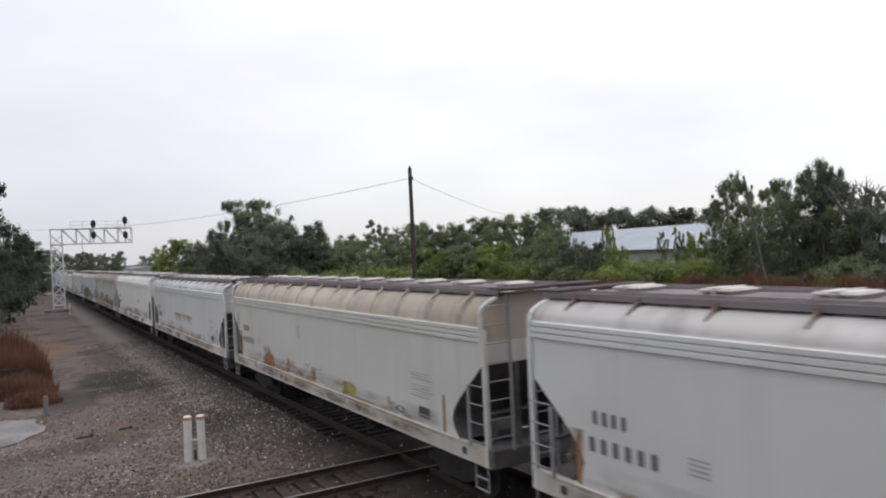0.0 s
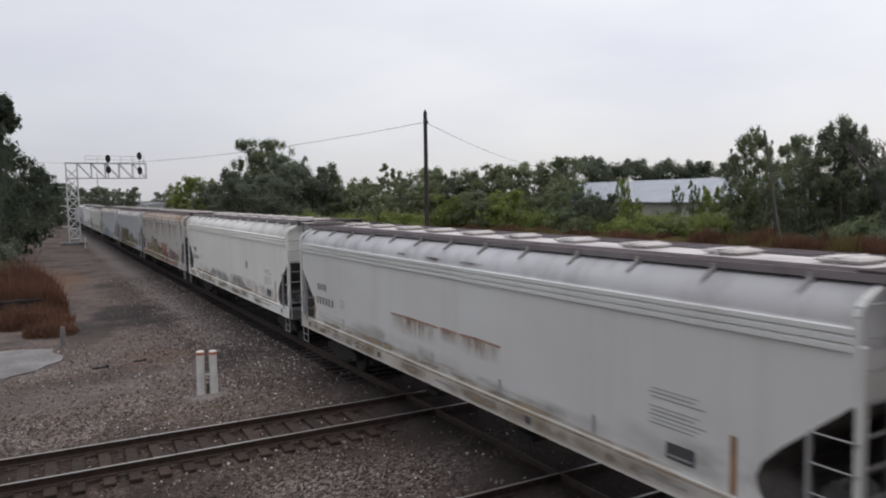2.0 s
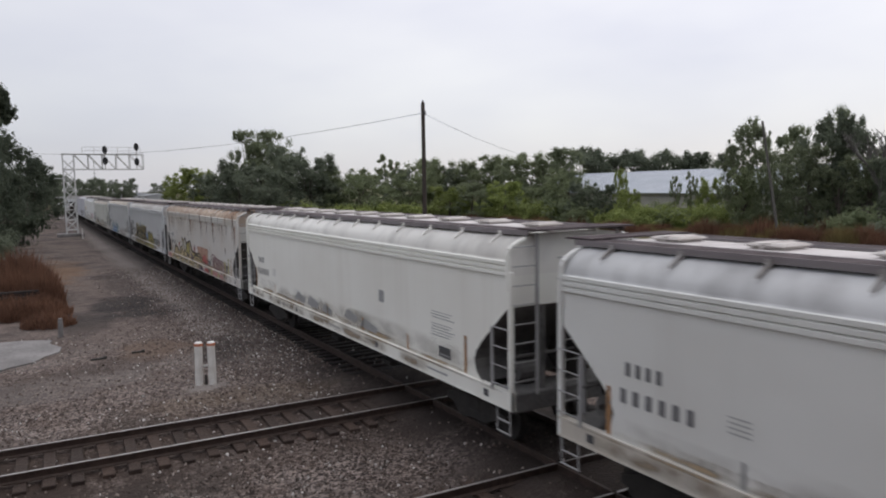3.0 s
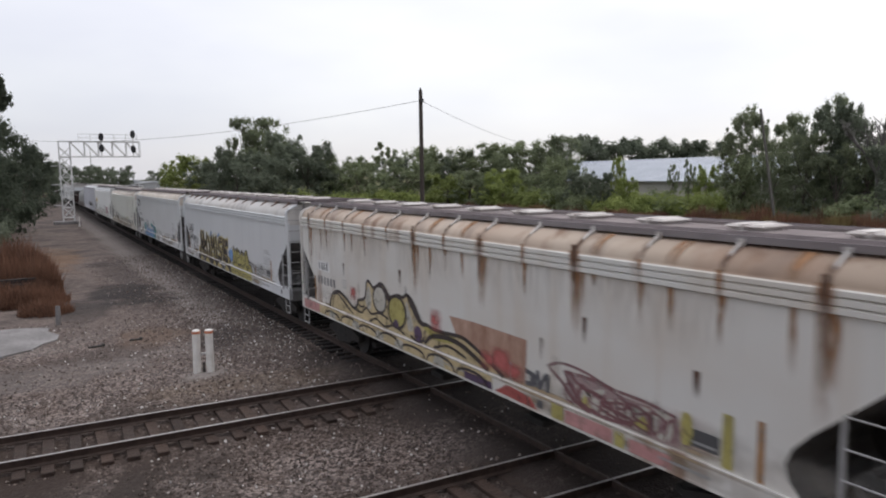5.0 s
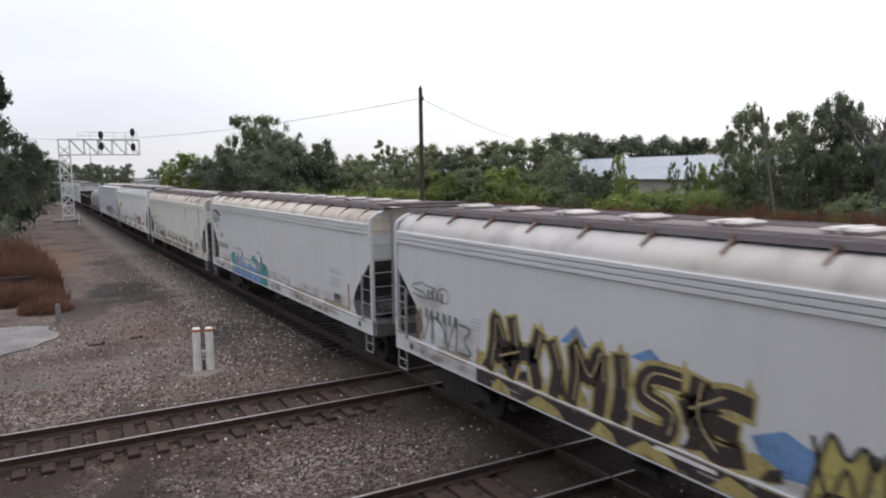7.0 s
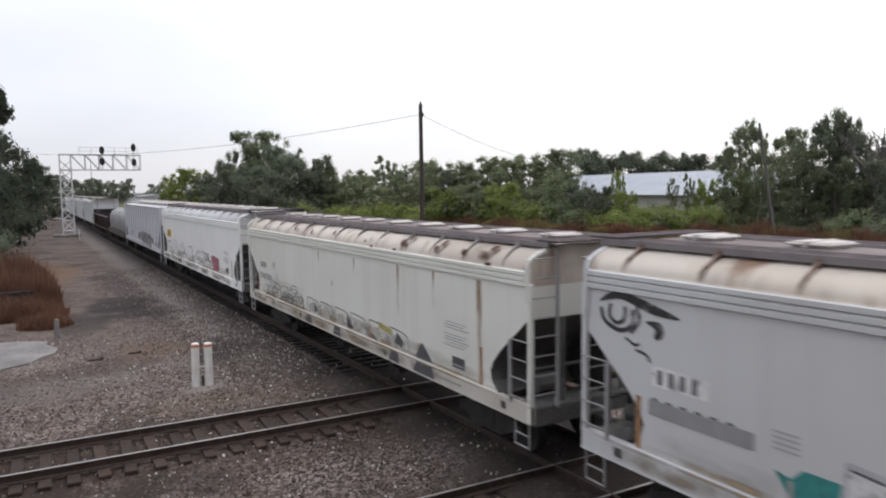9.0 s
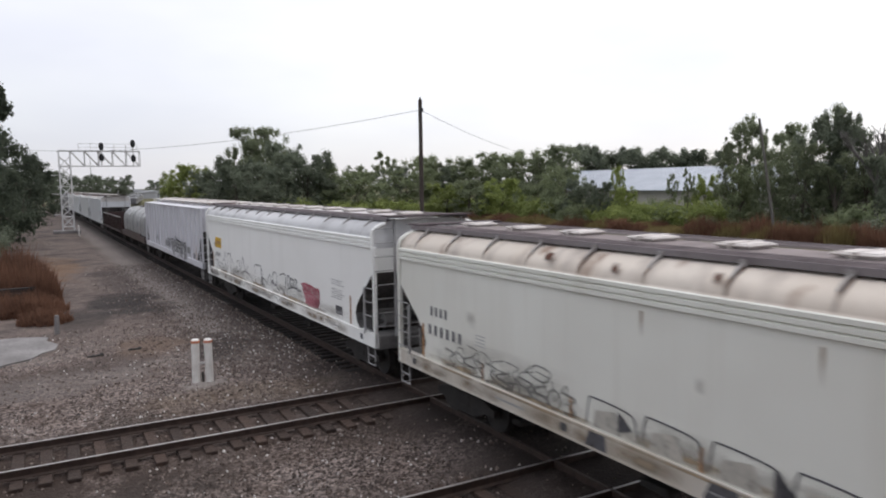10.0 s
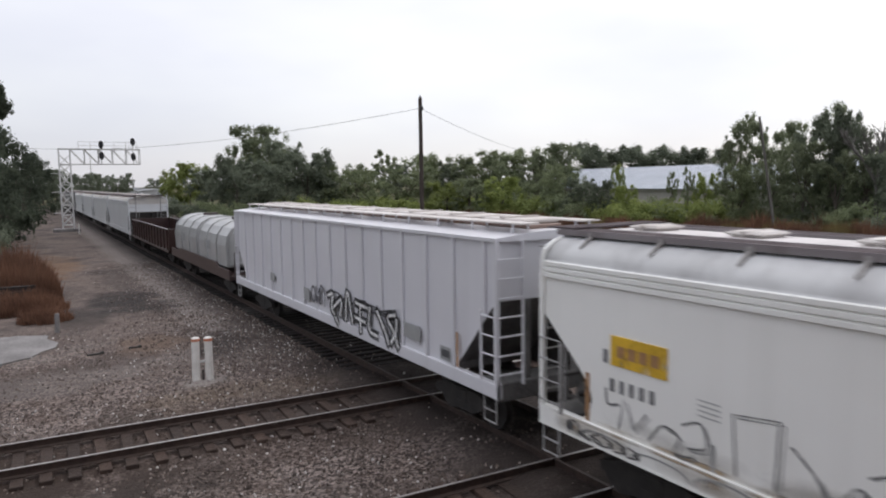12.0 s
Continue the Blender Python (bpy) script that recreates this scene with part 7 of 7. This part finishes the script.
# the wood beyond the far track: bearing, distance, top elevation, kind, girth
for az, dist, el, key, s in (
    (9.9, 165, 1.25, "light", 1.0), (10.9, 160, 1.65, "light", 1.15), (12.4, 150, 1.3, "dark2", 1.1), (13.2, 145, 1.95, "dark", 0.9),
    (14.2, 132, 2.3, "dark", 0.8), (15.0, 140, 4.5, "airy", 0.95), (16.8, 141, 4.5, "airy", 0.95), (15.8, 138, 3.6, "airy", 1.0), (18.1, 128, 3.5, "dark", 0.85),
    (19.6, 126, 2.6, "dark", 1.0), (20.8, 130, 1.75, "dark2", 1.1), (22.3, 125, 1.45, "round", 1.0), (23.6, 120, 1.0, "round", 1.0),
    (16.4, 118, 1.9, "dark", 1.0), (24.6, 150, 1.5, "tall", 0.8), (25.8, 160, 2.55, "tall", 0.9), (26.6, 150, 1.4, "dark2", 1.2),
    (27.6, 130, 1.2, "round", 1.2), (29.1, 150, 2.2, "round", 1.2), (30.4, 150, 2.05, "round", 1.2), (31.8, 145, 1.7, "dark2", 1.2),
    (33.2, 140, 2.05, "round", 1.2), (34.6, 140, 2.35, "round", 1.2), (36.0, 130, 2.1, "airy", 1.1), (37.3, 130, 2.5, "round", 1.0),
    (38.6, 125, 2.9, "feather", 1.1), (39.8, 125, 2.75, "airy", 1.0), (38.9, 108, 0.6, "round", 0.8), (35.2, 108, 0.3, "light", 0.9), (32.5, 108, 0.2, "airy", 0.9), (30.8, 110, 0.0, "light", 0.9), (41.2, 150, 2.9, "dark", 1.2), (43.0, 155, 2.85, "dark", 1.2),
    (44.8, 155, 2.55, "dark", 1.2), (46.4, 155, 2.3, "dark2", 1.3), (47.8, 155, 2.55, "dark", 1.1), (49.4, 155, 2.2, "dark2", 1.3), (51.0, 155, 2.3, "dark", 1.2),
    (52.6, 80, 4.0, "feather", 0.45), (53.5, 82, 4.0, "airy", 0.5), (54.3, 84, 4.6, "feather", 0.45), (55.9, 90, 3.3, "airy", 0.6), (56.8, 84, 3.9, "airy", 0.5),
    (58.4, 80, 4.6, "dark", 0.5), (59.4, 82, 5.0, "airy", 0.5), (60.4, 80, 4.8, "dark", 0.45), (62.2, 90, 2.2, "dark2", 0.7), (63.6, 86, 2.6, "airy", 0.8), (64.8, 82, 2.6, "airy", 0.8), (66.8, 80, 2.6, "round", 1.0),
    (57.4, 77, 2.4, "airy", 0.6), (59.4, 76, 1.7, "feather", 0.5), (61.2, 76, 1.4, "airy", 0.6), (55.2, 78, 1.2, "airy", 0.5), (53.2, 79, 1.0, "round", 0.5), (62.9, 74, 1.4, "dark2", 0.6),
):
    topped(key, az, dist, el, s)
bare_tree(*sight(61.9, 74), 13.5, 21)
bare_tree(*sight(62.5, 76), 12.0, 22)
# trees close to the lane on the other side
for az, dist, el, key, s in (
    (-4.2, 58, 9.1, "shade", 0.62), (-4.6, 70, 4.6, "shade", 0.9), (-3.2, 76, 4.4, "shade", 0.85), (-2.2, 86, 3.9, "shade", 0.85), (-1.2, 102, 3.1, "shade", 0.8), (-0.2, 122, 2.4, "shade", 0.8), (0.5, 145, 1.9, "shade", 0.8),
    (1.0, 165, 1.5, "dark2", 0.9), (1.9, 195, 1.2, "dark2", 1.0), (3.2, 220, 0.9, "dark", 0.9), (3.9, 260, 1.0, "dark", 1.0), (4.8, 300, 0.9, "dark2", 1.1), (5.9, 360, 0.65, "dark", 1.1), (6.4, 380, 0.95, "dark2", 0.9), (8.3, 420, 0.55, "dark2", 1.2),
):
    topped(key, az, dist, el, s)
for az, dist, el, key, s in ((41.6, 96, 0.2, "dark", 0.5), (40.2, 100, 1.2, "round", 0.7), (43.0, 92, -0.1, "dark2", 0.5), (44.3, 94, 1.1, "light", 0.28), (44.9, 90, -0.5, "light", 0.45), (48.3, 92, 0.45, "tall", 0.25), (49.5, 90, 0.8, "tall", 0.25), (50.7, 94, 0.35, "light", 0.42)):
    topped(key, az, dist, el, s)
for i in range(26):
    y = 66 + i * 4.4 + plant_rnd.uniform(-1.5, 1.5)
    x = -7.4 + (y - 66) * 0.05 + plant_rnd.uniform(-0.8, 0.6)
    plant(SHRUBS, "dark" if i % 3 else "green", x, y, plant_rnd.uniform(0.7, 1.05))
for az, dist, size in ((44.6, 88, 1.0), (45.6, 86, 1.15), (46.5, 88, 1.05), (47.4, 85, 1.2), (48.3, 87, 1.05), (49.3, 84, 1.15), (50.3, 86, 1.1), (51.3, 84, 1.2), (52.2, 85, 1.1)):
    plant(SHRUBS, "light", *sight(az, dist), size, 1.05)
for i in range(14):
    y = 57 + i * 3.2
    plant(SHRUBS, "dark", -4.6 + i * 0.14 + plant_rnd.uniform(-0.8, 0.5), y, plant_rnd.uniform(0.75, 1.0))
# undergrowth and weeds along the wood's edge
for i in range(150):
    az = 10 + 56 * (i + plant_rnd.random()) / 150
    x = 59 + plant_rnd.uniform(0, 14)
    dist = min(x / math.sin(radians(az)), 116 + plant_rnd.uniform(-6, 16))
    key = plant_rnd.choice(("green", "light", "green", "dark", "dark") if az < 21 or az > 57 else ("light", "light", "green", "light"))
    size = plant_rnd.uniform(0.35, 1.25) * (0.75 if az > 43 else 1.0)
    plant(SHRUBS, key, *sight(az, dist), size, plant_rnd.uniform(0.8, 1.2))
for i in range(110):
    az = 29 + 37 * (i + plant_rnd.random()) / 110
    x = 56 + plant_rnd.uniform(-1.5, 4.0)
    dist = min(x / math.sin(radians(az)), 108)
    plant(SHRUBS, "brown" if plant_rnd.random() < (0.75 if az > 55 else 0.35) else "dry", *sight(az, dist), plant_rnd.uniform(0.6, 1.1), plant_rnd.uniform(1.0, 1.9) if az > 50 else plant_rnd.uniform(0.7, 1.3))
# russet weeds beside the slab
for i in range(20):
    y = plant_rnd.uniform(32.6, 38.5)
    plant(SHRUBS, "brown", plant_rnd.uniform(-8, 0.45 + (y - 32) * 0.06), y, plant_rnd.uniform(0.5, 0.8), plant_rnd.uniform(0.7, 1.1))
for i in range(14):
    plant(SHRUBS, "green", plant_rnd.uniform(-10, -3.5), plant_rnd.uniform(46, 64), plant_rnd.uniform(0.35, 0.6))


# a second, taller stand behind the discarded ties
for i in range(22):
    y = plant_rnd.uniform(39.5, 49)
    plant(SHRUBS, "brown", plant_rnd.uniform(-7, 0.95 + (y - 39) * 0.05), y, plant_rnd.uniform(0.55, 0.9), plant_rnd.uniform(1.5, 2.3))
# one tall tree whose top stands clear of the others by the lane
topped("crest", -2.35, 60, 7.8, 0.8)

# ================= warehouse =================
def warehouse():
    root = thing("warehouse", "long low warehouse with a pale metal roof", "building")
    m_roof = surface("pale_metal_roof", (0.33, 0.36, 0.40), (0.44, 0.47, 0.51), 0.3, 0.6, 0.1, 0.05)
    m_wall = surface("beige_metal_wall", (0.36, 0.34, 0.30), (0.46, 0.44, 0.40), 0.5, 0.7)
    along, inward = Vector((-0.15, -0.989, 0)).normalized(), Vector((0.989, -0.15, 0)).normalized()
    length = 78.0
    root.matrix_world = Matrix.Translation((82.7, 111.0, 0)) @ Matrix(((along.x, inward.x, 0), (along.y, inward.y, 0), (0, 0, 1))).to_4x4()
    eave, ridge, depth = 3.85, 7.15, 13.0
    bm = B()
    prism(bm, [(0.3, -0.4), (2 * depth - 0.3, -0.4), (2 * depth - 0.3, eave), (depth, ridge - 0.15), (0.3, eave)], "x", 0.2, length - 0.2)
    part("wall", bm, m_wall, root)
    slab = [(-0.4, eave - 0.12), (depth, ridge), (depth, ridge + 0.12), (-0.4, eave)]
    bm = B()
    prism(bm, slab, "x", 0, length)
    roof = part("roof", bm, m_roof, root, "pale blue-white ribbed metal roof")
    bm = B()
    prism(bm, [(-0.4, eave + 0.0), (depth, ridge + 0.12), (depth, ridge + 0.17), (-0.4, eave + 0.05)], "x", 0, 0.05)
    seam = part("seam", bm, m_roof, roof)
    i = 0.6
    while i < length:
        clone(seam, pose(i, 0, 0))
        i += 1.2
    bm = B()
    prism(bm, [(2 * depth + 0.4, eave - 0.12), (depth, ridge), (depth, ridge + 0.12), (2 * depth + 0.4, eave)], "x", 0, length)
    part("roof", bm, m_roof, root)


warehouse()


# ================= slab and litter =================
bm = B()
prism(bm, [(-9, 25.6), (-3.0, 25.2), (-1.5, 25.3), (-0.9, 25.9), (-0.2, 26.3), (0.1, 27.0), (0.55, 27.5), (0.65, 28.3), (0.3, 29.2), (0.4, 29.9), (-0.6, 30.4), (-1.9, 30.5), (-9, 31)], "z", -0.5, -0.25)
slab = part("concrete_slab", bm, M_CONCRETE)
tagged(slab, "pale worn concrete slab sunk in the dirt", "slab", kind="structure")


def scraps():
    """Old ties in the weeds, a stub post and bits of scrap on the dirt."""
    for i, (x, y, z, turn) in enumerate(((-1.4, 38.6, 0.5, 4), (-1.2, 38.9, 0.72, 1), (-1.5, 39.1, 0.5, -3))):
        root = thing("old_tie", "dark discarded railway tie lying in the weeds", "railway tie", "discarded ties")
        root.matrix_basis = pose(x, y, z, 0, 0, turn)
        bm = B()
        box(bm, -1.3, 1.3, -0.12, 0.12, -0.35, -0.13, 0.015)
        part("timber", bm, M_TIE_DARK, root)
    root = thing("stub_post", "short pale broken post beside the weeds", "post")
    bm = B()
    tube(bm, (0.7, 30.6, -0.4), (0.72, 30.6, 0.42), 0.1, 8, 0.08)
    part("shaft", bm, M_CONCRETE, root)
    root = thing("white_stake", "white painted stake beside the signal footing", "marker post")
    bm = B()
    box(bm, 4.98, 5.12, 92.9, 93.0, -0.5, 0.95, 0.01)
    part("stake", bm, M_WHITE, root)
    for x, y, turn, ln in ((1.65, 25.7, 8, 0.5), (2.9, 26.0, -4, 0.42), (4.6, 24.3, 30, 0.2)):
        root = thing("scrap_iron", "dark bent scrap of iron lying on the dirt", "scrap", "scrap on the dirt")
        root.matrix_basis = pose(x, y, ground_height(x, y), 0, 0, turn)
        bm = B()
        box(bm, -ln / 2, ln / 2, -0.05, 0.05, -0.01, 0.05, 0.01)
        box(bm, ln / 2 - 0.1, ln / 2, -0.04, 0.09, 0.0, 0.08, 0.01)
        part("piece", bm, M_STEEL_DARK, root)


scraps()


def far_sheds():
    m_wall = surface("far_pale_wall", (0.33, 0.34, 0.35), (0.45, 0.45, 0.45), 0.2, 0.8)
    m_top = surface("far_grey_roof", (0.3, 0.31, 0.33), (0.45, 0.46, 0.48), 0.2, 0.7)
    for az, dist, wide, deep, high in ((5.6, 430, 24, 14, 3.0), (6.9, 410, 20, 12, 3.4), (8.2, 390, 16, 12, 3.0), (9.0, 250, 4, 5, 3.6)):
        root = thing("far_shed", "distant pale industrial shed beyond the tracks", "building", "distant sheds")
        x, y = sight(az, dist)
        root.location = (x, y, GROUND_Z)
        bm = B()
        box(bm, -wide / 2, wide / 2, -deep / 2, deep / 2, -0.5, high)
        part("wall", bm, m_wall, root)
        bm = B()
        prism(bm, [(-wide / 2 - 0.4, high), (wide / 2 + 0.4, high), (0, high + wide * 0.07)], "y", -deep / 2 - 0.4, deep / 2 + 0.4)
        part("roof", bm, m_top, root)


far_sheds()


def radio_mast():
    root = thing("radio_mast", "thin grey radio mast beyond the trees", "mast")
    x, y = sight(4.1, 300)
    bm = B()
    tube(bm, (x, y, -0.5), (x, y, 17.0), 0.22, 6, 0.14)
    part("shaft", bm, M_GALV, root)
    for z in (12.0, 14.5, 16.6):
        bm = B()
        box(bm, x - 0.5, x + 0.5, y - 0.05, y + 0.05, z, z + 0.12)
        part("cross_arm", bm, M_GALV, root)


radio_mast()


def parked_wagons():
    """A dark rake of low wagons standing on a far siding."""
    for i in range(5):
        root = thing("parked_wagon", "dark flat wagon parked on a far siding", "railway wagon", "parked wagons")
        root.matrix_basis = pose(24 + i * 2.6, 205 + i * 17, 0, 0, 0, -9)
        bm = B()
        box(bm, -1.45, 1.45, -7.8, 7.8, 1.0, 1.6, 0.05)
        part("deck", bm, P_DARK, root)
        for y in (-5.6, -2.0, 2.0, 5.6):
            bm = B()
            box(bm, -1.4, 1.4, y - 1.5, y + 1.5, 1.6, 2.6 + 0.3 * (i % 2), 0.1)
            part("load", bm, P_DARK, root)
        for y in (-5.8, 5.8):
            for k in (-0.75, 0.75):
                bm = B()
                tube(bm, (k - 0.06, y, 0.46), (k + 0.06, y, 0.46), 0.46, 14)
                part("wheel", bm, M_STEEL_DARK, root)


parked_wagons()


def stones():
    """Loose ballast stones on the ground round the lines."""
    rnd = np.random.RandomState(3)
    n = 40000
    xs, ys = rnd.uniform(-7, 9.5, n), 7.0 + 24.0 * rnd.rand(n) ** 1.5
    xs[30000:], ys[30000:] = 7.9 - 5.0 * rnd.rand(n - 30000) ** 1.9, 21.0 + 34.0 * rnd.rand(n - 30000) ** 1.3
    base = np.array([(1, 0, 0), (-1, 0, 0), (0, 1, 0), (0, -1, 0), (0, 0, 1), (0, 0, -1)], float)
    tri = [(0, 2, 4), (2, 1, 4), (1, 3, 4), (3, 0, 4), (2, 0, 5), (1, 2, 5), (3, 1, 5), (0, 3, 5)]
    verts, faces = [], []
    for x, y in zip(xs, ys):
        if any(abs(abs(y - cross_y(o, x)) - 0.765) < 0.12 for o in (15.94, 9.6)):
            continue
        if x < 1.0 + (y - 12) * 0.3 and y < 14.5 and rnd.rand() < 0.85:
            continue
        if y > 20.0 and rnd.rand() < 0.6 and x < 4.6:
            continue
        if abs(x - TRACK_X) < 2.2 and y < 19.5 and rnd.rand() < 0.85:
            continue
        tied = any(abs(y - cross_y(o, x)) < 1.3 for o in (15.94, 9.6))
        if tied and rnd.rand() < 0.75:
            continue
        r = rnd.uniform(0.016, 0.042)
        shape = base * rnd.uniform(0.6, 1.2, 3) * r + rnd.uniform(-0.25, 0.25, (6, 3)) * r
        a = rnd.uniform(0, 6.28)
        c, s = math.cos(a), math.sin(a)
        z = ground_height(x, y) + r * 0.35
        i = len(verts)
        verts += [(x + c * p[0] - s * p[1], y + s * p[0] + c * p[1], z + p[2]) for p in shape]
        faces += [(i + p, i + q, i + w) for p, q, w in tri]
    me = bpy.data.meshes.new("ballast_stones")
    me.from_pydata(verts, [], faces)
    m, nd, l, p = nodes_of("ballast_stone")
    geo = nd.new("ShaderNodeNewGeometry")
    ramp = nd.new("ShaderNodeValToRGB")
    els = ramp.color_ramp.elements
    els[0].position, els[0].color = 0.0, (0.05, 0.038, 0.032, 1)
    els[1].position, els[1].color = 1.0, (0.62, 0.60, 0.57, 1)
    mid = els.new(0.6)
    mid.color = (0.135, 0.102, 0.085, 1)
    hi = els.new(0.9)
    hi.color = (0.25, 0.208, 0.182, 1)
    l.new(geo.outputs["Random Per Island"], ramp.inputs[0])
    l.new(ramp.outputs[0], p.inputs["Base Color"])
    p.inputs["Roughness"].default_value = 0.85
    me.materials.append(m)
    tagged(new("ballast_stones", me), "loose grey and brown ballast stones", "ballast", kind="stuff")


stones()


# ================= moving train =================
def motions():
    times = [i * 0.5 for i in range(25)]
    for car, y in WAGONS:
        walk(car, [(t, pose(TRACK_X, y - 13.314 * t + 0.0111 * t * t, 0)) for t in times])


motions()
